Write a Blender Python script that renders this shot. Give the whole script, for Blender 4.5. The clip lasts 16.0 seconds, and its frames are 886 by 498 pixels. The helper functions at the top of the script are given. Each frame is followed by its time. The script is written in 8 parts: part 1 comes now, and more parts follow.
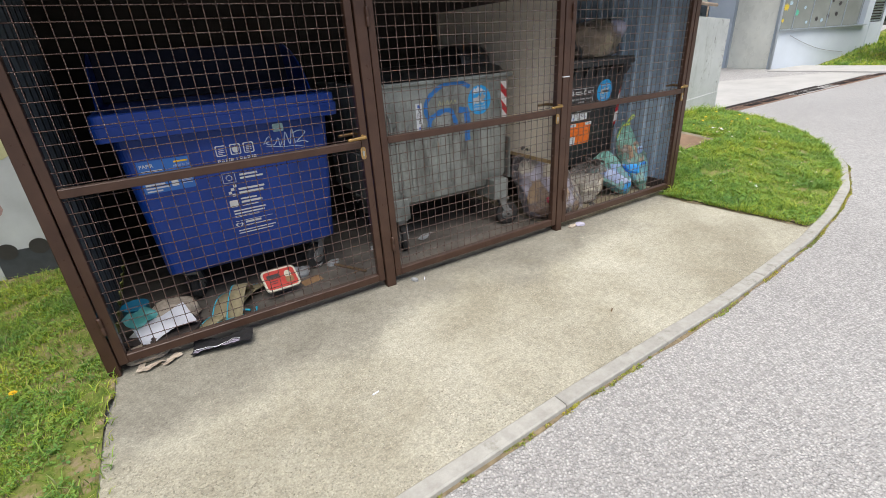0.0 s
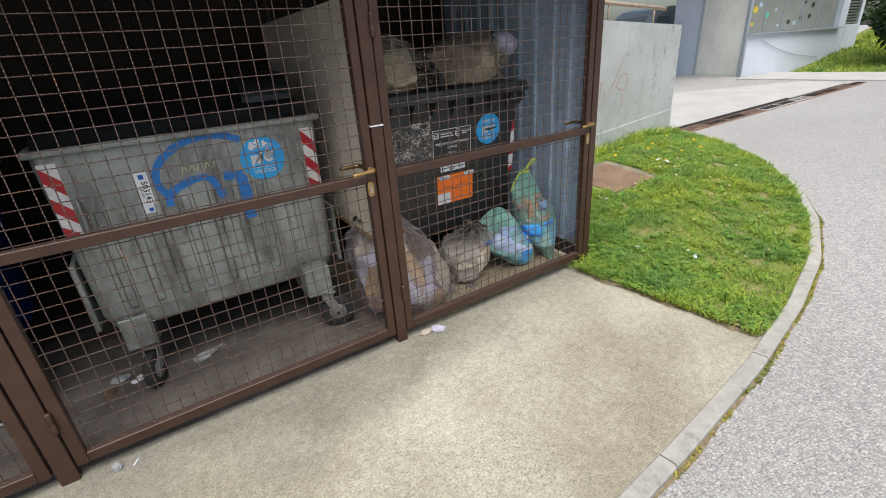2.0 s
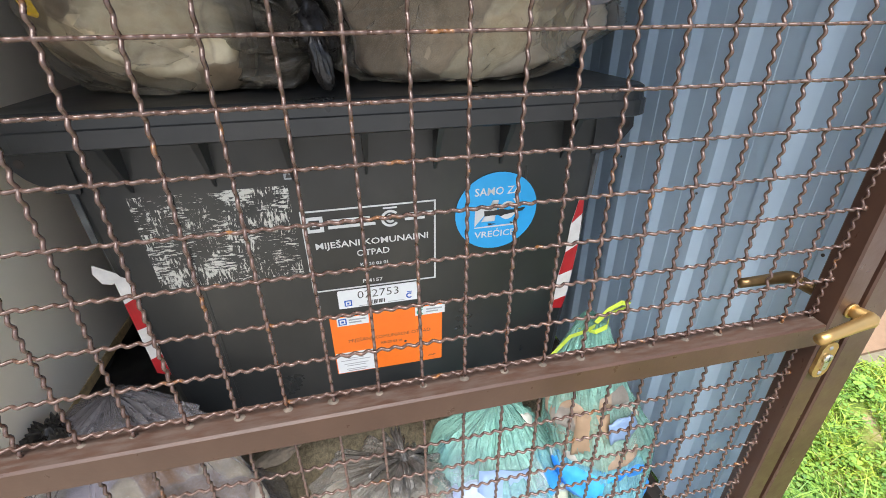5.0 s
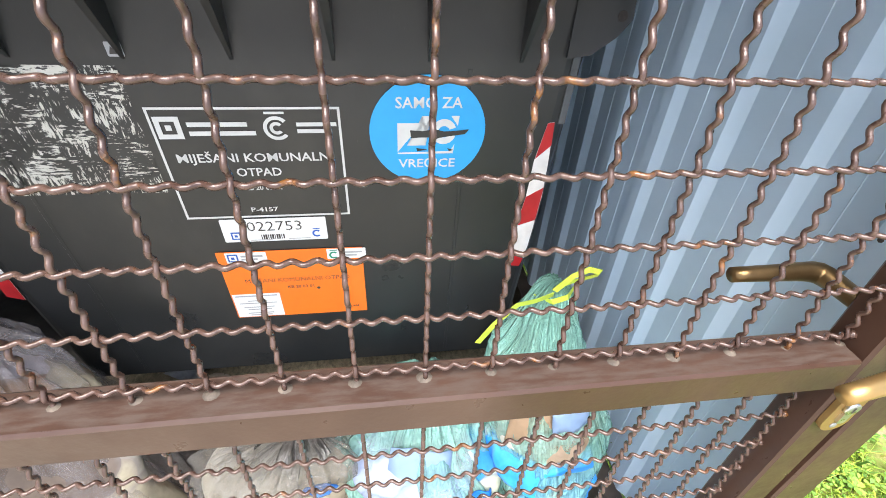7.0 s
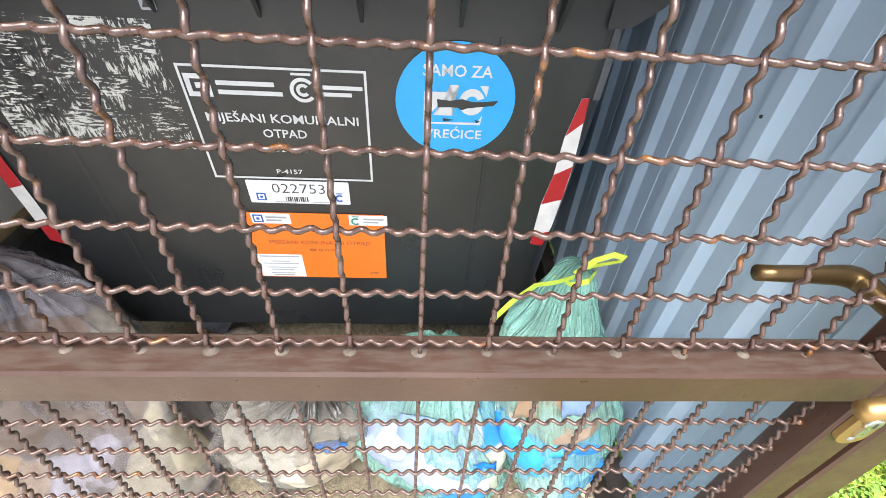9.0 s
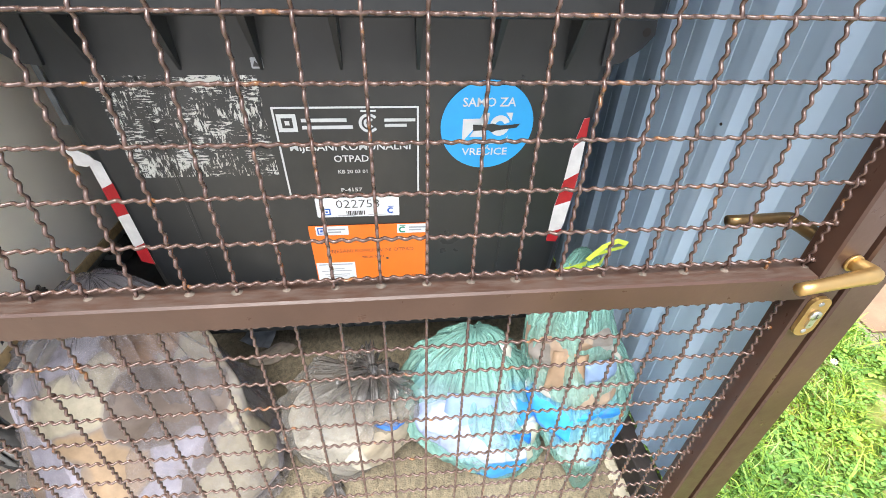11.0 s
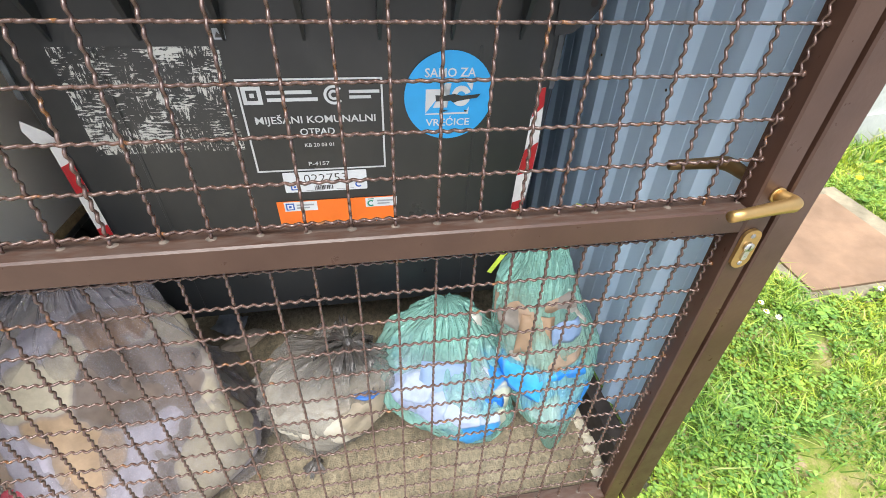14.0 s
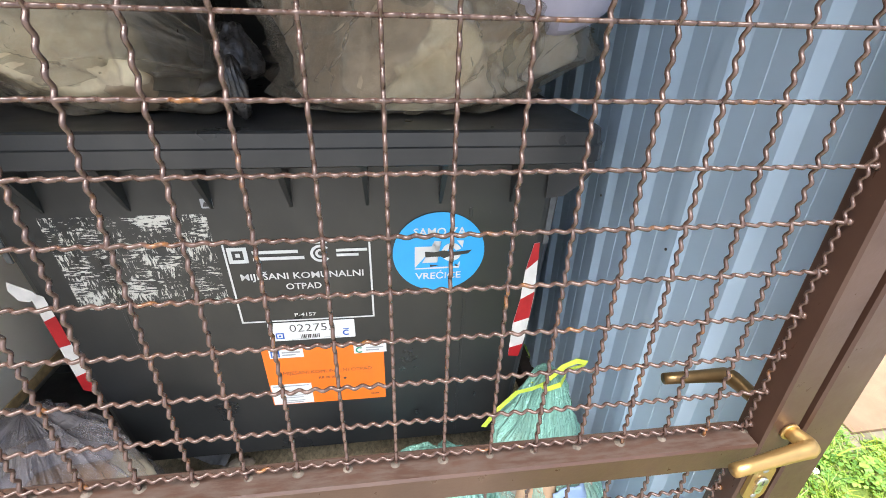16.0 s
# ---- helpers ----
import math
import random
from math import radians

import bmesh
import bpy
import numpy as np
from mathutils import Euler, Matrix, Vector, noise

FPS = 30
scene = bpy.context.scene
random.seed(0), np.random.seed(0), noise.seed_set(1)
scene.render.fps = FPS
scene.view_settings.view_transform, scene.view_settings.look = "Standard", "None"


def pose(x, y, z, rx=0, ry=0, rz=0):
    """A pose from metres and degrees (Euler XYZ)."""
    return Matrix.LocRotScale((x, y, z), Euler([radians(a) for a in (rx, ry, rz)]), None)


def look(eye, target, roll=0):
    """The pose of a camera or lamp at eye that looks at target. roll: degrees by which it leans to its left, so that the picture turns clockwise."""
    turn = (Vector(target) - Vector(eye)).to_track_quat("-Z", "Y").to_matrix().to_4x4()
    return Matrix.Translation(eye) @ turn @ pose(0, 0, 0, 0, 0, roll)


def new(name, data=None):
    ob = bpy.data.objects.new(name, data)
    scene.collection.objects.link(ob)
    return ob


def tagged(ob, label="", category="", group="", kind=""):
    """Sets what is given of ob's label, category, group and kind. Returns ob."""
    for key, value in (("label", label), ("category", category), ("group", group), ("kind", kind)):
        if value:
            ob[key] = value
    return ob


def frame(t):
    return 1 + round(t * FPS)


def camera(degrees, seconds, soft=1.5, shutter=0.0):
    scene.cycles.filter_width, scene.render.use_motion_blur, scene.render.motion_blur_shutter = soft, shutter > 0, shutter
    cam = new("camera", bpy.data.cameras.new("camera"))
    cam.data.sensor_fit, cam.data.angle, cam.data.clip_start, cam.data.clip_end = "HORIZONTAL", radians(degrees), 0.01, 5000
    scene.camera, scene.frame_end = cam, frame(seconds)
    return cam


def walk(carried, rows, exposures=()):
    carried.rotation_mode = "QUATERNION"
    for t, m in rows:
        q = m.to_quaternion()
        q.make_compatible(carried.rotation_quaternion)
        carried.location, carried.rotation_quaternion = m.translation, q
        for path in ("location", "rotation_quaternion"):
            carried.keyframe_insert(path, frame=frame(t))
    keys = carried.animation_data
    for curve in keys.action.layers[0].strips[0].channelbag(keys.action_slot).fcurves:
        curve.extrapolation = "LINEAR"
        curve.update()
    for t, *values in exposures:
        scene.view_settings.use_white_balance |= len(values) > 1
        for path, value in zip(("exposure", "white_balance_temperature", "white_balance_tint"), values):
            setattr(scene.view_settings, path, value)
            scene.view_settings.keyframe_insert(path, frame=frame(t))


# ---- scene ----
cam = camera(89.2, 16.0, 0.9)
PATH = [
    (0, (0.573, -2.614, 1.513), (1.497, -1.04, 0.694), -3.7),
    (0.5, (0.983, -2.573, 1.524), (1.947, -1.032, 0.69), -3.8),
    (1, (1.44, -2.538, 1.52), (2.403, -0.999, 0.682), -3.4),
    (1.5, (1.883, -2.339, 1.519), (2.838, -0.79, 0.688), -3.6),
    (2, (2.331, -2.062, 1.567), (3.294, -0.507, 0.758), -4.3),
    (2.5, (2.82, -1.771, 1.581), (3.788, -0.209, 0.79), -4.2),
    (3, (3.211, -1.433, 1.572), (4.13, 0.162, 0.79), -3.5),
    (3.5, (3.583, -1.121, 1.577), (4.377, 0.537, 0.789), -3.0),
    (4, (3.853, -0.788, 1.543), (4.494, 0.911, 0.705), -2.1),
    (4.2, (3.915, -0.666, 1.515), (4.489, 1.044, 0.652), -2.0),
    (6.3, (4.174, -0.335, 1.44), (4.454, 1.323, 0.356), 1.9),
    (6.5, (4.209, -0.303, 1.409), (4.496, 1.331, 0.292), 2.5),
    (7, (4.33, -0.237, 1.352), (4.591, 1.344, 0.156), 3.1),
    (7.5, (4.364, -0.221, 1.328), (4.576, 1.324, 0.076), 3.3),
    (8, (4.365, -0.225, 1.336), (4.537, 1.296, 0.05), 3.5),
    (8.5, (4.361, -0.232, 1.345), (4.5, 1.282, 0.046), 3.7),
    (9, (4.356, -0.23, 1.35), (4.475, 1.285, 0.05), 4.1),
    (9.5, (4.353, -0.245, 1.364), (4.455, 1.281, 0.076), 4.1),
    (10, (4.312, -0.291, 1.383), (4.436, 1.263, 0.13), 3.5),
    (10.2, (4.285, -0.322, 1.389), (4.419, 1.244, 0.151), 3.0),
    (12.3, (4.179, -0.515, 1.42), (4.451, 1.106, 0.281), 1.7),
    (12.5, (4.179, -0.514, 1.416), (4.458, 1.104, 0.275), 1.8),
    (13, (4.184, -0.515, 1.381), (4.476, 1.091, 0.225), 1.9),
    (13.5, (4.198, -0.515, 1.367), (4.503, 1.075, 0.192), 2.1),
    (14, (4.206, -0.509, 1.368), (4.524, 1.071, 0.184), 2.3),
    (14.5, (4.207, -0.494, 1.395), (4.522, 1.093, 0.221), 2.4),
    (15, (4.23, -0.435, 1.451), (4.521, 1.168, 0.291), 2.3),
    (15.5, (4.288, -0.371, 1.485), (4.541, 1.283, 0.389), 2.1),
    (16, (4.3, -0.363, 1.524), (4.548, 1.39, 0.593), 1.6),
]
EXPOSURES = [(0.0, 0.34), (0.6, 0.24), (2.0, 0.24), (3.0, 0.36), (4.2, 1.0), (6.3, 1.8), (8.0, 1.8), (10.2, 1.8), (12.5, 1.62), (13.5, 1.44), (14.5, 1.36), (15.0, 1.44), (15.5, 1.75), (16.0, 1.82)]
walk(cam, [(t, look(eye, target, roll)) for t, eye, target, roll in PATH], EXPOSURES)

# ---- sky and sun: a bright overcast day ----
world = bpy.data.worlds.new("overcast_sky")
scene.world = world
world.use_nodes = True
wt = world.node_tree
sky = wt.nodes.new("ShaderNodeTexSky")
sky.sky_type = "NISHITA"
sky.sun_disc = False
sky.sun_elevation = radians(68)
sky.sun_rotation = radians(205)
sky.dust_density = 3.0
sky.ozone_density = 0.6
wt.links.new(sky.outputs[0], wt.nodes["Background"].inputs[0])
wt.nodes["Background"].inputs[1].default_value = 0.11
sun_data = bpy.data.lights.new("sun", "SUN")
sun_data.energy = 3.6
sun_data.angle = radians(55)
sun_data.color = (1.0, 0.985, 0.955)
sun = new("sun", sun_data)
sun.matrix_world = look((0.6, -3.9, 10.8), (2.4, 0, 0))


# ---- building blocks ----
def material(name, base, rough=0.6, metal=0.0):
    m = bpy.data.materials.new(name)
    m.use_nodes = True
    b = m.node_tree.nodes["Principled BSDF"]
    b.inputs["Base Color"].default_value = (*base, 1)
    b.inputs["Roughness"].default_value = rough
    b.inputs["Metallic"].default_value = metal
    return m


class Nodes:
    """Short hand for one material's node tree."""

    def __init__(self, m):
        self.t = m.node_tree
        self.b = self.t.nodes["Principled BSDF"]
        self.geo = self.t.nodes.new("ShaderNodeNewGeometry")
        self.obj = self.t.nodes.new("ShaderNodeObjectInfo")
        self.pos = self.geo.outputs["Position"]

    def link(self, a, b):
        self.t.links.new(a, b)

    def scaled(self, vec, s):
        n = self.t.nodes.new("ShaderNodeVectorMath")
        n.operation = "MULTIPLY"
        self.link(vec, n.inputs[0])
        n.inputs[1].default_value = s
        return n.outputs[0]

    def noise(self, scale, detail=4.0, rough=0.55, vec=None, distort=0.0):
        n = self.t.nodes.new("ShaderNodeTexNoise")
        n.inputs["Scale"].default_value = scale
        n.inputs["Detail"].default_value = detail
        n.inputs["Roughness"].default_value = rough
        n.inputs["Distortion"].default_value = distort
        self.link(vec or self.pos, n.inputs["Vector"])
        return n.outputs["Fac"]

    def voronoi(self, scale, feature="F1", out="Distance", vec=None):
        n = self.t.nodes.new("ShaderNodeTexVoronoi")
        n.feature = feature
        n.inputs["Scale"].default_value = scale
        self.link(vec or self.pos, n.inputs["Vector"])
        return n.outputs[out]

    def ramp(self, fac, stops):
        n = self.t.nodes.new("ShaderNodeValToRGB")
        e = n.color_ramp.elements
        while len(e) < len(stops):
            e.new(0.5)
        for k, (p, c) in zip(e, stops):
            k.position = p
            k.color = (*c, 1) if isinstance(c, tuple) else (c, c, c, 1)
        self.link(fac, n.inputs[0])
        return n.outputs[0]

    def mix(self, fac, a, b, mode="MIX"):
        n = self.t.nodes.new("ShaderNodeMix")
        n.data_type = "RGBA"
        n.blend_type = mode
        for v, s in ((fac, n.inputs["Factor"]), (a, n.inputs["A"]), (b, n.inputs["B"])):
            if isinstance(v, tuple):
                s.default_value = (*v, 1)
            elif isinstance(v, (int, float)):
                s.default_value = v
            else:
                self.link(v, s)
        return n.outputs["Result"]

    def math(self, op, a, b=0.0):
        n = self.t.nodes.new("ShaderNodeMath")
        n.operation = op
        for v, s in ((a, n.inputs[0]), (b, n.inputs[1])):
            if isinstance(v, (int, float)):
                s.default_value = v
            else:
                self.link(v, s)
        return n.outputs[0]

    def colour(self, c):
        self.link(c, self.b.inputs["Base Color"])

    def rough(self, v):
        self.link(v, self.b.inputs["Roughness"])

    def bump(self, height, strength=0.4, dist=0.005):
        n = self.t.nodes.new("ShaderNodeBump")
        n.inputs["Strength"].default_value = strength
        n.inputs["Distance"].default_value = dist
        self.link(height, n.inputs["Height"])
        self.link(n.outputs[0], self.b.inputs["Normal"])

    def see_through(self, fac):
        """fac 1: the surface, 0: clear."""
        clear = self.t.nodes.new("ShaderNodeBsdfTransparent")
        mixer = self.t.nodes.new("ShaderNodeMixShader")
        if isinstance(fac, (int, float)):
            mixer.inputs[0].default_value = fac
        else:
            self.link(fac, mixer.inputs[0])
        self.link(clear.outputs[0], mixer.inputs[1])
        self.link(self.b.outputs[0], mixer.inputs[2])
        self.link(mixer.outputs[0], self.t.nodes["Material Output"].inputs[0])


def mesh_of(name, verts, faces, mat, smooth=False):
    me = bpy.data.meshes.new(name)
    me.from_pydata([tuple(v) for v in verts], [], [tuple(f) for f in faces])
    me.materials.append(mat)
    if smooth:
        me.shade_smooth()
    return me


def from_bm(name, bm, mat, smooth=False):
    me = bpy.data.meshes.new(name)
    bm.to_mesh(me)
    bm.free()
    if mat:
        me.materials.append(mat)
    if smooth:
        me.shade_smooth()
    return me


def thing(name, at, label, category, group="", kind=""):
    ob = new(name)
    ob.empty_display_size = 0.1
    ob.location = at
    return tagged(ob, label, category, group, kind)


def part(name, data, material_, parent, label=""):
    """One mesh (built in world coordinates) under a thing or a part."""
    if isinstance(data, bmesh.types.BMesh):
        data = from_bm(name, data, material_)
    ob = new(name, data)
    ob.parent = parent
    if parent is not None and parent.data is None:
        ob.matrix_parent_inverse = Matrix.Translation(-parent.location)
    if label:
        ob["label"] = label
    return ob


def structure(name, me, label="", category=""):
    return tagged(new(name, me), label, category, kind="structure")


def add_box(bm, x0, x1, y0, y1, z0, z1, bevel=0.0, m=None, segs=1):
    r = bmesh.ops.create_cube(bm, size=1)
    c = Vector(((x0 + x1) / 2, (y0 + y1) / 2, (z0 + z1) / 2))
    for v in r["verts"]:
        v.co = Vector((v.co.x * (x1 - x0), v.co.y * (y1 - y0), v.co.z * (z1 - z0))) + c
    verts = r["verts"]
    if bevel:
        edges = list({e for v in verts for e in v.link_edges})
        out = bmesh.ops.bevel(bm, geom=edges, offset=bevel, segments=segs, affect="EDGES", profile=0.5)
        verts = list({v for f in out["faces"] for v in f.verts} | {v for v in verts if v.is_valid})
    if m is not None:
        bmesh.ops.transform(bm, matrix=m, verts=verts)
    return verts


def box_mesh(name, x0, x1, y0, y1, z0, z1, mat, bevel=0.003, m=None, segs=1):
    bm = bmesh.new()
    add_box(bm, x0, x1, y0, y1, z0, z1, bevel, m, segs)
    return from_bm(name, bm, mat)


def sweep(points, radius, sides=8, caps=True):
    """Verts and faces of a round bar along the points; radius a number or one a point."""
    pts = [Vector(p) for p in points]
    rad = radius if isinstance(radius, (list, tuple)) else [radius] * len(pts)
    verts, faces = [], []
    ref = None
    for i, p in enumerate(pts):
        tan = (pts[min(i + 1, len(pts) - 1)] - pts[max(i - 1, 0)]).normalized()
        if ref is None:
            ref = Vector((0, 0, 1)) if abs(tan.z) < 0.9 else Vector((1, 0, 0))
        side = tan.cross(ref).normalized()
        ref = side.cross(tan).normalized()
        for k in range(sides):
            a = 2 * math.pi * k / sides
            verts.append(p + (side * math.cos(a) + ref * math.sin(a)) * rad[i])
    for i in range(len(pts) - 1):
        for k in range(sides):
            j = (k + 1) % sides
            faces.append((i * sides + k, i * sides + j, (i + 1) * sides + j, (i + 1) * sides + k))
    if caps:
        faces.append(tuple(range(sides))[::-1])
        faces.append(tuple((len(pts) - 1) * sides + k for k in range(sides)))
    return verts, faces


def lathe(profile, segs=24, m=None):
    """Turns (radius, height) pairs about z."""
    verts, faces = [], []
    for r, z in profile:
        for k in range(segs):
            a = 2 * math.pi * k / segs
            v = Vector((r * math.cos(a), r * math.sin(a), z))
            verts.append(m @ v if m is not None else v)
    for i in range(len(profile) - 1):
        for k in range(segs):
            j = (k + 1) % segs
            faces.append((i * segs + k, i * segs + j, (i + 1) * segs + j, (i + 1) * segs + k))
    faces.append(tuple(range(segs))[::-1])
    faces.append(tuple((len(profile) - 1) * segs + k for k in range(segs)))
    return verts, faces


def loft(levels, seg=5, cap_low=True, cap_high=False):
    """Skin over rounded rectangles (z, x0, x1, y0, y1, r)."""
    verts, faces = [], []
    for z, x0, x1, y0, y1, r in levels:
        for cx, cy, a0 in ((x1 - r, y1 - r, 0), (x0 + r, y1 - r, 90), (x0 + r, y0 + r, 180), (x1 - r, y0 + r, 270)):
            for k in range(seg + 1):
                a = radians(a0 + 90 * k / seg)
                verts.append((cx + r * math.cos(a), cy + r * math.sin(a), z))
    n = 4 * (seg + 1)
    for i in range(len(levels) - 1):
        for k in range(n):
            j = (k + 1) % n
            faces.append((i * n + k, i * n + j, (i + 1) * n + j, (i + 1) * n + k))
    if cap_low:
        faces.append(tuple(range(n))[::-1])
    if cap_high:
        faces.append(tuple((len(levels) - 1) * n + k for k in range(n)))
    return verts, faces


def join_vf(*lots):
    verts, faces = [], []
    for v, f in lots:
        o = len(verts)
        verts += list(v)
        faces += [tuple(i + o for i in face) for face in f]
    return verts, faces


def box_vf(x0, x1, y0, y1, z0, z1):
    v = [(x, y, z) for z in (z0, z1) for y in (y0, y1) for x in (x0, x1)]
    f = [(0, 2, 3, 1), (4, 5, 7, 6), (0, 1, 5, 4), (2, 6, 7, 3), (0, 4, 6, 2), (1, 3, 7, 5)]
    return v, f


def face_frame(x, y, z, lean=0.0):
    """A frame on a front that faces -y: local x to the right, local y up the face, local z outwards."""
    return pose(x, y, z, 90 + lean, 0, 0)


def plate(name, w, h, frame_, mat, parent, label="", thick=0.0006, corner=0.004, shape=None):
    """A thin sheet (sticker, sign) of size w x h, centred, lying on a frame."""
    if shape is None:
        shape = []
        for cx, cy, a0 in ((w / 2 - corner, h / 2 - corner, 0), (corner - w / 2, h / 2 - corner, 90), (corner - w / 2, corner - h / 2, 180), (w / 2 - corner, corner - h / 2, 270)):
            for k in range(4):
                a = radians(a0 + 30 * k)
                shape.append((cx + corner * math.cos(a), cy + corner * math.sin(a)))
    n = len(shape)
    verts = [frame_ @ Vector((x, y, 0)) for x, y in shape] + [frame_ @ Vector((x, y, thick)) for x, y in shape]
    faces = [tuple(range(n))[::-1], tuple(range(n, 2 * n))] + [(k, (k + 1) % n, n + (k + 1) % n, n + k) for k in range(n)]
    return part(name, mesh_of(name, verts, faces, mat), mat, parent, label)


def lettering(body, height, frame_, mat, parent, width=None, align="CENTER", name="lettering", bold=0.018):
    """Words as a flat mesh; height of the capitals, optional overall width."""
    cu = bpy.data.curves.new("words", "FONT")
    cu.body = body
    cu.size = height / 0.70
    cu.align_x = align
    cu.align_y = "CENTER"
    cu.resolution_u = 2
    cu.offset = bold * height
    ob = bpy.data.objects.new("words", cu)
    scene.collection.objects.link(ob)
    dg = bpy.context.evaluated_depsgraph_get()
    me = bpy.data.meshes.new_from_object(ob.evaluated_get(dg))
    bpy.data.objects.remove(ob)
    xs = [v.co.x for v in me.vertices]
    s = width / (max(xs) - min(xs)) if width and xs else 1.0
    me.transform(frame_ @ Matrix.Diagonal((s, 1, 1, 1)))
    me.materials.clear()
    me.materials.append(mat)
    return part(name, me, mat, parent)


def bars(rows, frame_, mat, parent, name="text_bar"):
    """Unreadable small print: thin bars (x, y, w, h) in the frame."""
    for x, y, w, h in rows:
        c = [frame_ @ Vector(p) for p in ((x - w / 2, y - h / 2, 0), (x + w / 2, y - h / 2, 0), (x + w / 2, y + h / 2, 0), (x - w / 2, y + h / 2, 0))]
        part(name, mesh_of(name, c, [(0, 1, 2, 3)], mat), mat, parent)


def stroke(points, width, frame_, mat, parent, name="paint_stroke", label="", wobble=0.0, seed=0):
    """A flat painted line along points (x, y) in the frame."""
    rng = random.Random(seed)
    fine = []
    n = len(points)
    for i in range(n - 1):
        p0, p1, p2, p3 = (points[max(i - 1, 0)], points[i], points[i + 1], points[min(i + 2, n - 1)])
        for k in range(6):
            t = k / 6
            fine.append(tuple(0.5 * (2 * p1[c] + (p2[c] - p0[c]) * t + (2 * p0[c] - 5 * p1[c] + 4 * p2[c] - p3[c]) * t * t + (3 * p1[c] - p0[c] - 3 * p2[c] + p3[c]) * t ** 3) for c in (0, 1)))
    fine.append(tuple(points[-1]))
    verts, faces = [], []
    for i, (x, y) in enumerate(fine):
        a, b = fine[max(i - 1, 0)], fine[min(i + 1, len(fine) - 1)]
        d = Vector((b[0] - a[0], b[1] - a[1])).normalized() if a != b else Vector((1, 0))
        w = width / 2 * (1 + wobble * rng.uniform(-1, 1)) * (0.55 if i in (0, len(fine) - 1) else 1)
        verts += [frame_ @ Vector((x - d.y * w, y + d.x * w, 0)), frame_ @ Vector((x + d.y * w, y - d.x * w, 0))]
    for i in range(len(fine) - 1):
        faces.append((2 * i, 2 * i + 1, 2 * i + 3, 2 * i + 2))
    return part(name, mesh_of(name, verts, faces, mat), mat, parent, label)


def disc_shape(r, n=48):
    return [(r * math.cos(2 * math.pi * k / n), r * math.sin(2 * math.pi * k / n)) for k in range(n)]


def smooth_step(a, b, x):
    t = min(1.0, max(0.0, (x - a) / (b - a)))
    return t * t * (3 - 2 * t)


# ---- materials ----
def make_brown_paint():
    m = material("brown_gloss_paint", (0.075, 0.036, 0.026), 0.38)
    n = Nodes(m)
    n.b.inputs["Specular IOR Level"].default_value = 0.40
    wear = n.noise(9.0, 5.0)
    dust = n.noise(1.0, 5.0, 0.65, vec=n.scaled(n.pos, (34.0, 150.0, 34.0)))
    c = n.ramp(wear, [(0.3, (0.050, 0.0245, 0.0165)), (0.7, (0.072, 0.0375, 0.0250))])
    up = n.t.nodes.new("ShaderNodeSeparateXYZ")
    n.link(n.geo.outputs["Normal"], up.inputs[0])
    dirt = n.math("MULTIPLY", n.math("GREATER_THAN", up.outputs["Z"], 0.8), n.ramp(dust, [(0.40, 0.0), (0.62, 0.8)]))
    c = n.mix(dirt, c, (0.088, 0.063, 0.051))
    rust = n.ramp(n.noise(26.0, 6.0, 0.7), [(0.70, 0.0), (0.74, 1.0)])
    c = n.mix(rust, c, (0.16, 0.075, 0.035))
    n.colour(c)
    flat = n.math("MULTIPLY", n.math("GREATER_THAN", up.outputs["Z"], 0.8), 0.26)
    n.rough(n.math("ADD", n.ramp(dust, [(0.3, 0.26), (0.75, 0.48)]), flat))
    n.bump(n.noise(140.0, 3.0), 0.10, 0.002)
    return m


def make_wire_paint():
    m = material("brown_wire_paint_with_rust", (0.07, 0.035, 0.028), 0.42, 0.18)
    n = Nodes(m)
    c = n.ramp(n.noise(40.0, 3.0), [(0.3, (0.070, 0.038, 0.029)), (0.7, (0.120, 0.069, 0.053))])
    rust = n.ramp(n.noise(17.0, 5.0, 0.75), [(0.60, 0.0), (0.66, 0.9)])
    c = n.mix(rust, c, n.ramp(n.noise(160.0, 2.0), [(0.35, (0.14, 0.052, 0.018)), (0.7, (0.34, 0.145, 0.035))]))
    n.colour(c)
    n.b.inputs["Specular IOR Level"].default_value = 0.8
    n.rough(n.ramp(n.noise(80.0, 2.0), [(0.3, 0.20), (0.7, 0.36)]))
    n.bump(n.noise(260.0, 4.0, 0.7), 0.35, 0.0012)
    return m


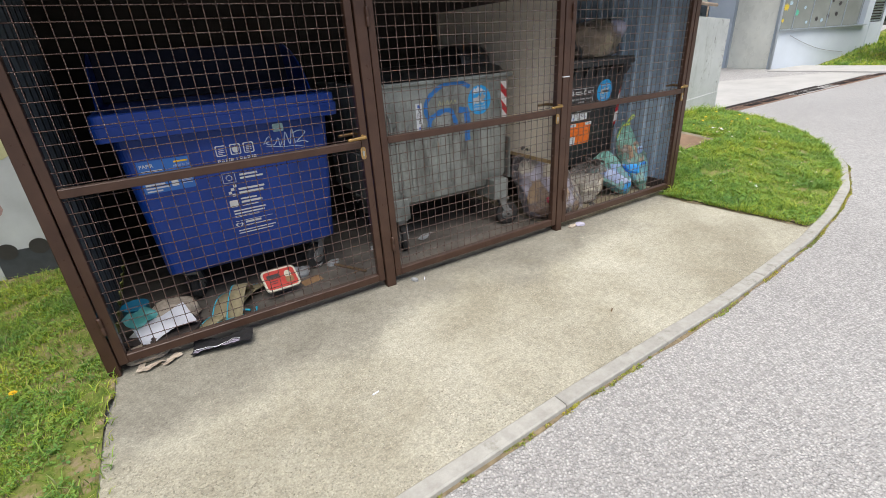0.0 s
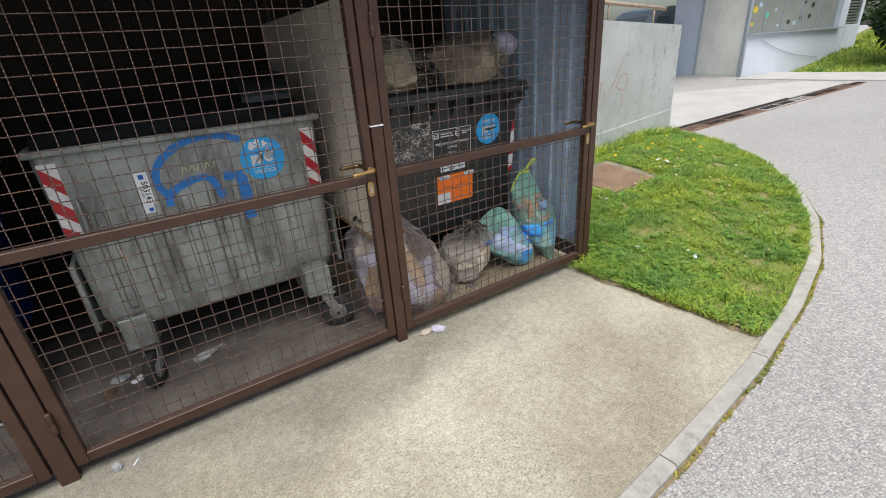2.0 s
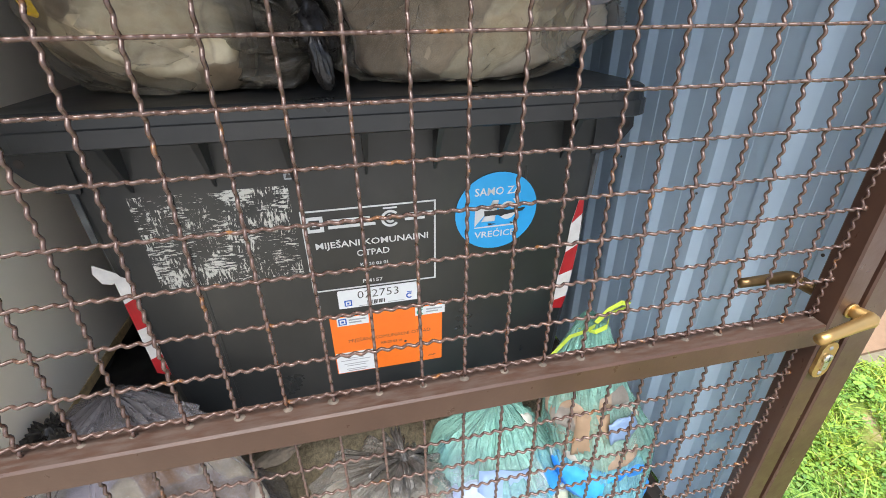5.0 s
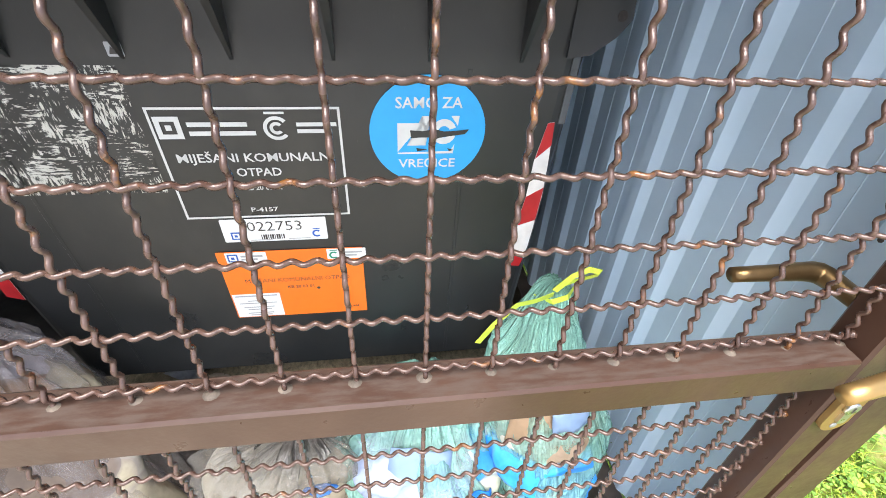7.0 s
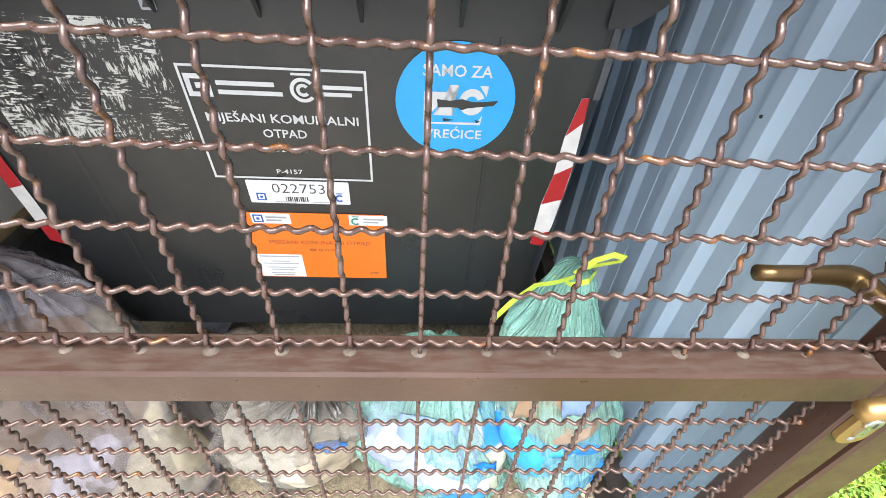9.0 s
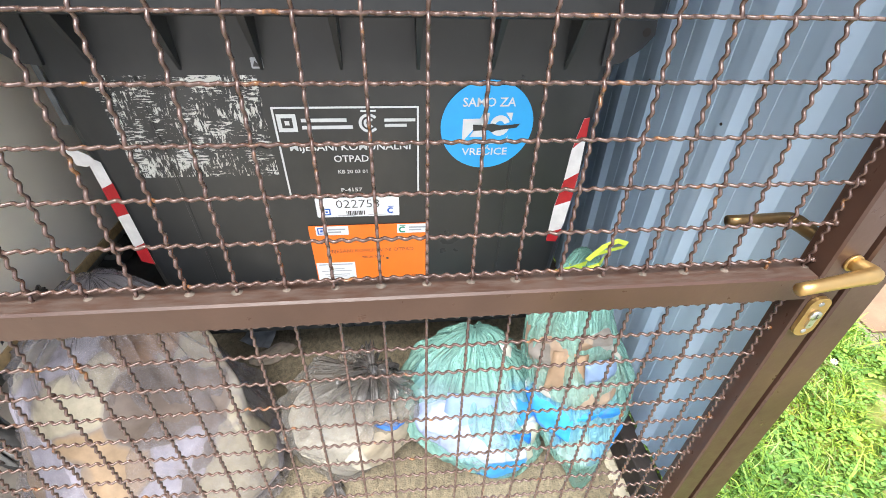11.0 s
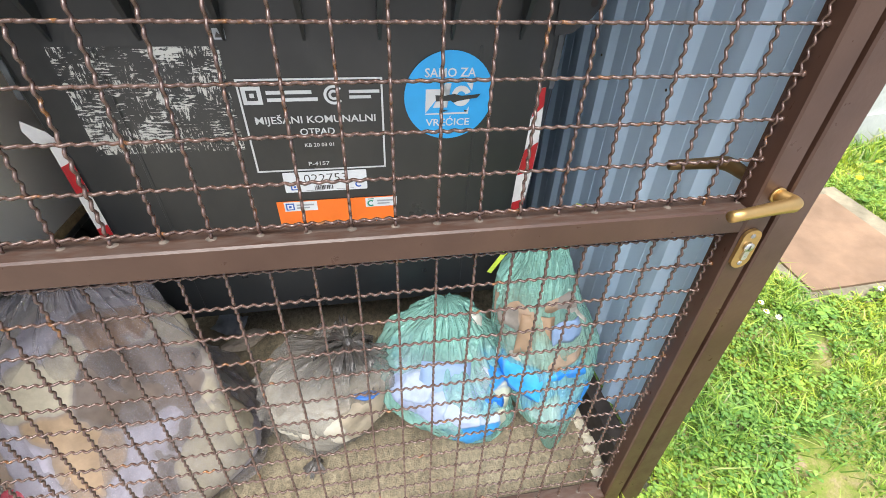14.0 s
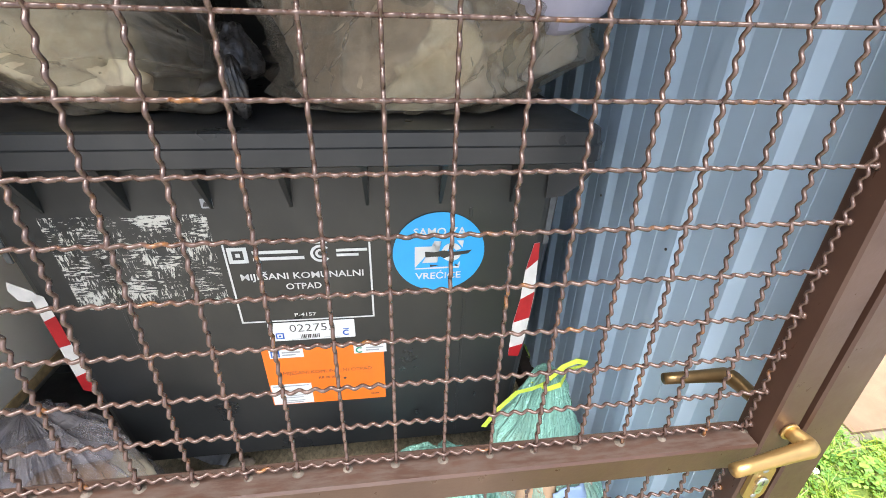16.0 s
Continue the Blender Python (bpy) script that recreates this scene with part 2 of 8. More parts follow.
def make_apron():
    m = material("worn_exposed_aggregate_concrete", (0.4, 0.37, 0.3), 0.85)
    n = Nodes(m)
    big = n.noise(0.9, 6.0, 0.62)
    c = n.ramp(big, [(0.32, (0.250, 0.222, 0.160)), (0.44, (0.310, 0.284, 0.212)), (0.53, (0.365, 0.340, 0.262)), (0.70, (0.450, 0.428, 0.345))])
    grit = n.noise(95.0, 4.0, 0.7)
    mott = n.noise(26.0, 6.0, 0.75)
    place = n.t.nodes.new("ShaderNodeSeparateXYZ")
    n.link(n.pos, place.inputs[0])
    # Smoother, greyer zone with a ragged edge, growing towards the gates and the left.
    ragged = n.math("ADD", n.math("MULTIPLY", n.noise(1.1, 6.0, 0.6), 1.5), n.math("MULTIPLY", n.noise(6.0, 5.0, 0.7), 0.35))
    grey_zone = n.ramp(n.math("ADD", n.math("ADD", place.outputs[1], ragged), n.math("MULTIPLY", place.outputs[0], -0.09)), [(0.18, 0.0), (0.52, 0.9)])
    c = n.mix(grey_zone, c, n.ramp(n.noise(3.5, 6.0, 0.65), [(0.3, (0.185, 0.172, 0.138)), (0.7, (0.285, 0.268, 0.218))]))
    c = n.mix(0.36, c, n.ramp(mott, [(0.36, 0.26), (0.5, 0.5), (0.64, 0.74)]), "OVERLAY")
    c = n.mix(0.75, c, n.ramp(grit, [(0.30, 0.30), (0.5, 0.52), (0.72, 0.78)]), "OVERLAY")
    worn = n.math("MULTIPLY", n.ramp(n.noise(2.4, 6.0, 0.7), [(0.40, 0.1), (0.56, 1.0)]), n.math("SUBTRACT", 1.1, grey_zone))
    stones = n.ramp(n.voronoi(95.0), [(0.16, 1.0), (0.36, 0.0)])
    pick = n.ramp(n.voronoi(95.0, out="Color"), [(0.25, (0.19, 0.165, 0.125)), (0.5, (0.39, 0.355, 0.275)), (0.78, (0.62, 0.59, 0.50))])
    c = n.mix(n.math("MULTIPLY", n.math("MULTIPLY", stones, worn), 0.70), c, pick)
    specks = n.ramp(n.voronoi(30.0), [(0.05, 1.0), (0.09, 0.0)])
    c = n.mix(n.math("MULTIPLY", specks, 0.35), c, (0.62, 0.60, 0.52))
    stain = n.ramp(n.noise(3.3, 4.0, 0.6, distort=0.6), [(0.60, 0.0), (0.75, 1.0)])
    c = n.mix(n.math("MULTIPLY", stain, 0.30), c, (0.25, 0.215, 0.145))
    n.colour(c)
    h = n.math("ADD", n.math("MULTIPLY", grit, 0.6), n.math("MULTIPLY", n.math("MULTIPLY", stones, worn), 0.8))
    n.bump(h, 0.8, 0.006)
    return m


def make_rough_floor():
    m = material("rough_beige_concrete", (0.28, 0.24, 0.16), 0.9)
    n = Nodes(m)
    c = n.ramp(n.noise(5.0, 5.0, 0.65), [(0.3, (0.215, 0.178, 0.115)), (0.7, (0.315, 0.270, 0.185))])
    ridges = n.noise(1.0, 4.0, 0.7, vec=n.scaled(n.pos, (70.0, 46.0, 60.0)), distort=0.6)
    c = n.mix(0.75, c, n.ramp(ridges, [(0.34, 0.22), (0.5, 0.5), (0.66, 0.78)]), "OVERLAY")
    dark = n.ramp(n.noise(3.0, 6.0, 0.7), [(0.56, 0.0), (0.70, 0.6)])
    n.colour(n.mix(dark, c, (0.12, 0.09, 0.055)))
    n.bump(n.math("ADD", ridges, n.noise(190.0, 3.0)), 0.8, 0.005)
    return m


def make_asphalt():
    m = material("pale_worn_asphalt", (0.3, 0.29, 0.28), 0.9)
    n = Nodes(m)
    big = n.noise(0.45, 4.0)
    c = n.ramp(big, [(0.3, (0.415, 0.398, 0.382)), (0.7, (0.495, 0.477, 0.458))])
    cell = n.voronoi(88.0, out="Color")
    c = n.mix(0.42, c, n.ramp(cell, [(0.15, 0.22), (0.5, 0.5), (0.85, 0.78)]), "OVERLAY")
    c = n.mix(0.35, c, n.ramp(n.noise(30.0, 5.0, 0.7), [(0.3, 0.3), (0.7, 0.68)]), "OVERLAY")
    pits = n.ramp(n.voronoi(88.0), [(0.32, 0.0), (0.55, 1.0)])
    c = n.mix(n.math("MULTIPLY", pits, 0.36), c, (0.12, 0.115, 0.11))
    n.colour(c)
    n.bump(n.math("SUBTRACT", n.noise(120.0, 3.0), n.math("MULTIPLY", pits, 0.8)), 0.8, 0.006)
    return m


def make_kerb():
    m = material("weathered_kerb_concrete", (0.33, 0.32, 0.29), 0.9)
    n = Nodes(m)
    c = n.ramp(n.noise(14.0, 6.0, 0.65), [(0.3, (0.30, 0.285, 0.255)), (0.7, (0.43, 0.415, 0.375))])
    c = n.mix(n.ramp(n.noise(6.0, 5.0, 0.7), [(0.58, 0.0), (0.70, 0.6)]), c, (0.12, 0.115, 0.07))
    c = n.mix(0.25, c, n.ramp(n.obj.outputs["Random"], [(0.0, 0.38), (1.0, 0.62)]), "OVERLAY")
    n.colour(c)
    n.bump(n.noise(150.0, 4.0, 0.7), 0.5, 0.003)
    return m


def make_concrete_wall():
    m = material("stained_cast_concrete", (0.45, 0.46, 0.44), 0.9)
    n = Nodes(m)
    c = n.ramp(n.noise(1.6, 6.0, 0.6), [(0.3, (0.40, 0.413, 0.40)), (0.7, (0.53, 0.545, 0.53))])
    streak = n.ramp(n.noise(1.0, 5.0, 0.7, vec=n.scaled(n.pos, (7.0, 7.0, 1.2))), [(0.56, 0.0), (0.76, 0.65)])
    c = n.mix(streak, c, (0.27, 0.27, 0.245))
    spots = n.ramp(n.noise(9.0, 7.0, 0.75, distort=0.8), [(0.55, 0.0), (0.64, 0.85)])
    run_ = n.ramp(n.noise(1.0, 3.0, 0.6, vec=n.scaled(n.pos, (3.5, 3.5, 0.5))), [(0.46, 0.0), (0.60, 1.0)])
    c = n.mix(n.math("MULTIPLY", spots, run_), c, (0.115, 0.11, 0.09))
    crack = n.ramp(n.noise(7.0, 8.0, 0.8, distort=1.2), [(0.485, 0.0), (0.5, 0.55), (0.515, 0.0)])
    c = n.mix(n.math("MULTIPLY", crack, n.ramp(n.noise(1.1, 3.0), [(0.5, 0.0), (0.62, 1.0)])), c, (0.14, 0.13, 0.11))
    n.colour(c)
    n.bump(n.noise(45.0, 5.0, 0.65), 0.35, 0.004)
    return m


def make_plain(name, base, rough=0.6, metal=0.0, vary=0.12, scale=12.0, bump=0.12, bscale=120.0):
    m = material(name, base, rough, metal)
    n = Nodes(m)
    lo = tuple(max(0.0, v * (1 - vary)) for v in base)
    hi = tuple(min(1.0, v * (1 + vary)) for v in base)
    n.colour(n.ramp(n.noise(scale, 5.0, 0.6), [(0.3, lo), (0.7, hi)]))
    n.rough(n.ramp(n.noise(scale * 3, 3.0), [(0.3, max(0.02, rough - 0.07)), (0.7, min(1.0, rough + 0.07))]))
    if bump:
        n.bump(n.noise(bscale, 3.0), bump, 0.002)
    return m


def make_black_plastic():
    m = material("scuffed_black_plastic", (0.016, 0.017, 0.019), 0.42)
    n = Nodes(m)
    c = n.ramp(n.noise(3.0, 5.0, 0.6), [(0.3, (0.0145, 0.0162, 0.0178)), (0.7, (0.027, 0.0285, 0.030))])
    dust = n.ramp(n.noise(2.2, 5.0, 0.65, vec=n.scaled(n.pos, (2.0, 2.0, 0.9))), [(0.5, 0.0), (0.8, 0.45)])
    c = n.mix(dust, c, (0.060, 0.057, 0.052))
    scratch = n.ramp(n.noise(30.0, 6.0, 0.8, vec=n.scaled(n.pos, (3.0, 3.0, 0.35))), [(0.66, 0.0), (0.72, 0.30)])
    c = n.mix(scratch, c, (0.11, 0.11, 0.11))
    n.colour(c)
    n.b.inputs["Specular IOR Level"].default_value = 0.62
    n.rough(n.ramp(n.noise(7.0, 4.0), [(0.3, 0.27), (0.7, 0.44)]))
    n.bump(n.math("ADD", n.noise(260.0, 2.0), n.math("MULTIPLY", n.noise(5.0, 2.0), 6.0)), 0.10, 0.0015)
    return m


def make_galvanised():
    m = material("dull_galvanised_steel", (0.33, 0.35, 0.33), 0.55, 0.35)
    n = Nodes(m)
    c = n.ramp(n.noise(7.0, 6.0, 0.65), [(0.3, (0.235, 0.255, 0.235)), (0.7, (0.37, 0.39, 0.365))])
    spangle = n.voronoi(70.0, out="Color")
    c = n.mix(0.18, c, n.ramp(spangle, [(0.2, 0.3), (0.8, 0.7)]), "OVERLAY")
    grime = n.ramp(n.noise(2.0, 6.0, 0.7, vec=n.scaled(n.pos, (3.2, 3.2, 0.9))), [(0.47, 0.0), (0.66, 0.8)])
    c = n.mix(grime, c, (0.075, 0.075, 0.068))
    n.colour(c)
    n.rough(n.ramp(n.noise(15.0, 4.0), [(0.3, 0.45), (0.7, 0.7)]))
    n.bump(n.noise(28.0, 4.0), 0.18, 0.004)
    return m


def make_grass(name, dark, light, dry, moss=1.45):
    m = material(name, light, 0.55)
    n = Nodes(m)
    r = n.geo.outputs["Random Per Island"]
    c = n.ramp(r, [(0.0, dark), (0.45, light), (0.86, (light[0] * 1.5, light[1] * 1.25, light[2] * 1.1)), (0.97, dry)])
    patch = n.ramp(n.noise(1.9, 6.0, 0.7), [(0.33, (0.50, 0.68, 0.90)), (0.47, (0.92, 0.97, 1.0)), (0.60, (moss, 1.0 + (moss - 1) * 0.42, 0.9)), (0.76, (1.35, 1.20, 0.85))])
    n.colour(n.mix(1.0, c, patch, "MULTIPLY"))
    n.b.inputs["Subsurface Weight"].default_value = 0.0
    tr = n.t.nodes.new("ShaderNodeBsdfTranslucent")
    n.link(c, tr.inputs[0])
    mx = n.t.nodes.new("ShaderNodeMixShader")
    mx.inputs[0].default_value = 0.30
    n.link(n.b.outputs[0], mx.inputs[1])
    n.link(tr.outputs[0], mx.inputs[2])
    n.link(mx.outputs[0], n.t.nodes["Material Output"].inputs[0])
    return m


def make_soil():
    m = material("mossy_soil", (0.1, 0.08, 0.04), 0.95)
    n = Nodes(m)
    c = n.ramp(n.noise(9.0, 6.0, 0.7), [(0.30, (0.060, 0.105, 0.014)), (0.44, (0.14, 0.19, 0.026)), (0.53, (0.21, 0.20, 0.06)), (0.62, (0.30, 0.23, 0.14)), (0.80, (0.25, 0.19, 0.125))])
    n.colour(c)
    n.bump(n.noise(60.0, 5.0, 0.7), 0.8, 0.01)
    return m


def make_film(name, tint, cover, rough=0.24, gathered=0.85, reach=0.60):
    """Thin plastic bag film that lets its contents show; denser where it is gathered."""
    m = material(name, tint, rough)
    n = Nodes(m)
    n.b.inputs["Specular IOR Level"].default_value = 0.75
    flow = n.t.nodes.new("ShaderNodeAttribute")
    flow.attribute_name = "flow"
    along = flow.outputs["Vector"]
    parts = n.t.nodes.new("ShaderNodeSeparateXYZ")
    n.link(along, parts.inputs[0])
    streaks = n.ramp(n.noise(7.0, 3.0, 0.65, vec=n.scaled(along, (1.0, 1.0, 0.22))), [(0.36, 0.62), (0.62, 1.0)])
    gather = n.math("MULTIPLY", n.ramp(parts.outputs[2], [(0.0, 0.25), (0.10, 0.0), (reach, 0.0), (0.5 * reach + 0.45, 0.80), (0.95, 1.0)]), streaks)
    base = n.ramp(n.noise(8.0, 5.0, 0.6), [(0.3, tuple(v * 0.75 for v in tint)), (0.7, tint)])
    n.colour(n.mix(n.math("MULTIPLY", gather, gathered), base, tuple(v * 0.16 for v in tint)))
    pull = n.noise(6.0, 4.0, 0.6, vec=n.scaled(along, (1.0, 1.0, 0.35)), distort=0.4)
    pull = n.math("ABSOLUTE", n.math("SUBTRACT", pull, 0.5))
    crease = n.math("ABSOLUTE", n.math("SUBTRACT", n.noise(9.0, 3.0, 0.55, distort=1.2), 0.5))
    fine = n.math("ABSOLUTE", n.math("SUBTRACT", n.noise(31.0, 3.0, 0.6, distort=1.0), 0.5))
    h = n.math("ADD", n.math("MULTIPLY", pull, 1.6), n.math("ADD", n.math("MULTIPLY", crease, 1.2), n.math("MULTIPLY", fine, 0.55)))
    n.bump(h, 1.0, 0.034)
    veil = n.ramp(n.noise(7.0, 5.0, 0.6, distort=1.0), [(0.3, max(0.0, cover - 0.13)), (0.7, min(1.0, cover + 0.13))])
    n.see_through(n.math("MINIMUM", n.math("ADD", veil, n.math("MULTIPLY", gather, 0.45)), 0.97))
    return m


BROWN = make_brown_paint()
WIRE = make_wire_paint()
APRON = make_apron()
ASPHALT = make_asphalt()
KERB = make_kerb()
CONCRETE = make_concrete_wall()
BLACK = make_black_plastic()
GALV = make_galvanised()
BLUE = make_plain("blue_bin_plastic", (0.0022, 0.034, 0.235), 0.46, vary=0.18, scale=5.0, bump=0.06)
# Near-black blue: the store's shade is put into the lid's colour.
BLUE_SHADED = make_plain("shaded_blue_lid_plastic", (0.003, 0.006, 0.024), 0.75, vary=0.2, scale=5.0)
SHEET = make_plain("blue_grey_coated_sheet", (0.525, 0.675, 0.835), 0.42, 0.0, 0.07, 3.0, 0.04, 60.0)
# Darker copy of the right wall's sheet, with the left wall's shade in it.
SHEET_SHADED = make_plain("shaded_coated_sheet", (0.095, 0.11, 0.125), 0.45, 0.0, 0.08, 3.0, 0.04, 60.0)
BRASS = make_plain("satin_brass", (0.47, 0.30, 0.115), 0.42, 0.85, 0.08, 18.0, 0.0)
BRONZE = make_plain("dark_bronze_lever", (0.20, 0.125, 0.055), 0.35, 0.85, 0.15, 30.0, 0.05, 300.0)
STEEL = make_plain("bright_steel", (0.55, 0.55, 0.53), 0.32, 1.0, 0.1, 40.0)
DARK_STEEL = make_plain("rusty_dark_steel", (0.050, 0.040, 0.036), 0.7, 0.2, 0.35, 14.0, 0.4, 90.0)
RUBBER = make_plain("dirty_rubber", (0.030, 0.029, 0.028), 0.8, 0.0, 0.3, 20.0, 0.2, 100.0)
GREY_METAL = make_plain("grey_castor_steel", (0.30, 0.30, 0.29), 0.5, 0.5, 0.2, 20.0)
# Boards taken near black; the dim interior is painted into their colour.
BOARD = make_plain("dusty_shaded_boarding", (0.026, 0.021, 0.017), 0.9, 0.0, 0.35, 2.2, 0.3, 40.0)
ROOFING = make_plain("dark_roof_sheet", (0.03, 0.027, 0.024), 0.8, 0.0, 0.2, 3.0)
PANEL = make_plain("cream_laminate_panel", (0.87, 0.775, 0.640), 0.5, 0.0, 0.07, 1.5, 0.04, 50.0)
CHIPBOARD = make_plain("raw_chipboard_edge", (0.46, 0.32, 0.155), 0.9, 0.0, 0.25, 60.0, 0.3, 200.0)
SOIL = make_soil()
GRASS = make_grass("spring_grass", (0.082, 0.185, 0.030), (0.295, 0.445, 0.068), (0.50, 0.46, 0.20))
CLOVER = make_grass("clover_leaf", (0.092, 0.205, 0.034), (0.205, 0.370, 0.064), (0.25, 0.36, 0.07), 1.2)
MOSS = make_grass("kerb_moss_green", (0.16, 0.18, 0.035), (0.27, 0.32, 0.055), (0.36, 0.32, 0.14))
DIRT = make_plain("brown_joint_dirt", (0.20, 0.155, 0.095), 0.95, vary=0.45, scale=30.0, bump=0.6, bscale=120.0)
YELLOW = make_plain("dandelion_yellow", (0.80, 0.50, 0.01), 0.7)
PETAL = make_plain("white_petal", (0.80, 0.80, 0.80), 0.7, vary=0.05)
WHITE_PRINT = make_plain("white_print", (0.60, 0.61, 0.61), 0.5, vary=0.06, scale=40.0, bump=0)
BLUE_PRINT = make_plain("blue_print", (0.02, 0.10, 0.45), 0.5, vary=0.1, bump=0)
CYAN_STICKER = make_plain("cyan_sticker", (0.025, 0.36, 0.76), 0.38, vary=0.05, scale=20.0, bump=0.03)
ORANGE_STICKER = make_plain("orange_sticker", (0.92, 0.19, 0.020), 0.42, vary=0.04, scale=20.0, bump=0.03)
WHITE_STICKER = make_plain("white_sticker", (0.74, 0.76, 0.78), 0.45, vary=0.04, scale=20.0, bump=0.03)
DARK_PRINT = make_plain("dark_print", (0.05, 0.045, 0.045), 0.5, vary=0.1, bump=0)
GREY_PRINT = make_plain("grey_print", (0.35, 0.36, 0.38), 0.5, vary=0.1, bump=0)
GREEN_PRINT = make_plain("green_print", (0.02, 0.25, 0.15), 0.5, vary=0.1, bump=0)
RED = make_plain("red_reflective_tape", (0.42, 0.018, 0.024), 0.4, vary=0.15, scale=30.0, bump=0.05)
WHITE_TAPE = make_plain("white_reflective_tape", (0.72, 0.70, 0.69), 0.4, vary=0.10, scale=30.0, bump=0.05)
BLUE_SPRAY = make_plain("blue_spray_paint", (0.020, 0.160, 0.470), 0.55, vary=0.25, scale=25.0, bump=0.05)
BEIGE_FLOOR = make_rough_floor()
DIRTY_FLOOR = make_plain("dirty_stained_concrete", (0.140, 0.124, 0.106), 0.9, vary=0.4, scale=5.0, bump=0.4, bscale=90.0)

# ---- ground, road, kerb, lawns ----
KERB_LINE = [(-3.0, -1.56), (0.95, -1.503), (1.9, -1.455), (2.6, -1.435), (3.2, -1.415), (3.81, -1.37), (4.6, -1.295), (5.3, -1.19), (6.0, -1.03),
             (6.75, -0.74), (7.4, -0.37), (7.88, -0.02), (8.37, 0.48), (8.72, 0.95), (8.96, 1.45), (9.08, 1.9)]


MANHOLE = (5.93, 6.70, 0.52, 1.25)


def road_z(x):
    return 0.04 * (min(max(x, 4.6), 15.0) - 4.6)


def lawn_left_edge(y):
    return 4.73 - 0.12 * y / 1.26 if y < 0 else 4.99


def kerb_x(y):
    """The kerb's inner edge at a given y, for its curved half."""
    for (x0, y0), (x1, y1) in zip(KERB_LINE[2:], KERB_LINE[3:]):
        if y0 <= y <= y1:
            return x0 + (x1 - x0) * (y - y0) / (y1 - y0)
    return 9.0 if y > 0 else 3.2


def lawn_z(x, y):
    bank = 0.135 * smooth_step(-0.95, 0.6, y) * smooth_step(4.72, 5.7, x) * smooth_step(-0.05, 1.1, kerb_x(y) - x)
    if MANHOLE[0] - 0.02 < x < MANHOLE[1] + 0.02 and MANHOLE[2] - 0.02 < y < MANHOLE[3] + 0.02:
        return road_z(x) + bank - 0.03
    return road_z(x) + bank + 0.012 + 0.012 * noise.noise(Vector((x * 1.7, y * 1.7, 3.1)))


def build_ground():
    xs, ys = [-90, -20, 4.6, 9, 15, 30, 120], [-90, -20, 0, 20, 90]
    verts = [(x, y, road_z(x) - 0.03) for y in ys for x in xs]
    n = len(xs)
    faces = [(j * n + i, j * n + i + 1, (j + 1) * n + i + 1, (j + 1) * n + i) for j in range(len(ys) - 1) for i in range(n - 1)]
    structure("ground", mesh_of("ground", verts, faces, ASPHALT), "pale worn asphalt road surface with fine stone chips", "road")


def build_apron():
    left = [(0.03, 1.95), (0.0, 0.3), (0.02, -0.2), (-0.02, -0.55), (-0.03, -0.85), (-0.12, -1.515)]
    outer = [p for p in KERB_LINE if 0.5 < p[0] < 4.8] + [(4.92, -1.25)]
    ring = left + outer + [(4.94, 0.0), (5.0, 0.02), (5.0, 1.95)]
    bm = bmesh.new()
    f = bm.faces.new([bm.verts.new((x, y, 0.0)) for x, y in ring])
    if f.normal.z < 0:
        f.normal_flip()
    r = bmesh.ops.extrude_face_region(bm, geom=[f])
    low = [v for v in r["geom"] if isinstance(v, bmesh.types.BMVert)]
    bmesh.ops.translate(bm, verts=low, vec=(0, 0, -0.15))
    bmesh.ops.recalc_face_normals(bm, faces=bm.faces)
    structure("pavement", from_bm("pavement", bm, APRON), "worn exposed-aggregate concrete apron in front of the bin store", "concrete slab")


def build_store_floor():
    v, f = box_vf(0.02, 3.27, 0.036, 1.84, 0.001, 0.005)
    structure("floor", mesh_of("floor", v, f, DIRTY_FLOOR), "dirty stained concrete floor of the bin store", "floor")
    v, f = box_vf(3.274, 4.878, 0.036, 1.84, 0.001, 0.005)
    structure("floor_right", mesh_of("floor_right", v, f, BEIGE_FLOOR), "rough beige concrete floor under the bags", "floor")


def resampled(line, step):
    out, carry = [Vector(line[0])], 0.0
    for a, b in zip(line, line[1:]):
        a, b = Vector(a), Vector(b)
        d = (b - a).length
        s = step - carry
        while s < d:
            out.append(a.lerp(b, s / d))
            s += step
        carry = d - (s - step)
    return out


def build_kerb():
    kerb = thing("kerb", (4.6, -1.34, 0), "row of narrow weathered concrete kerb stones edging the road", "kerb", kind="structure")
    pts = resampled(KERB_LINE[:-3], 0.12)
    rng = random.Random(5)
    for s in range(0, len(pts) - 8, 8):
        run = pts[s:s + 9]
        lift = rng.uniform(-0.002, 0.002)
        prof = []
        m = len(run)
        for i, p in enumerate(run):
            t = (run[min(i + 1, m - 1)] - run[max(i - 1, 0)]).normalized()
            q = p + t * (0.0022 if i == 0 else -0.0022 if i == m - 1 else 0)
            side = Vector((t.y, -t.x))
            z = road_z(p.x) + 0.004 + lift
            for off, dz in ((0.0, -0.15), (0.0, -0.003), (0.004, 0.0), (0.068, 0.0), (0.075, -0.008), (0.077, -0.15)):
                e = q + side * off
                prof.append((e.x, e.y, z + dz))
        faces = [(i * 6 + k, i * 6 + k + 1, (i + 1) * 6 + k + 1, (i + 1) * 6 + k) for i in range(m - 1) for k in range(5)]
        faces += [tuple(range(6)), tuple((m - 1) * 6 + k for k in range(6))[::-1]]
        part("kerb_stone", mesh_of("kerb_stone", prof, faces, KERB), KERB, kerb)


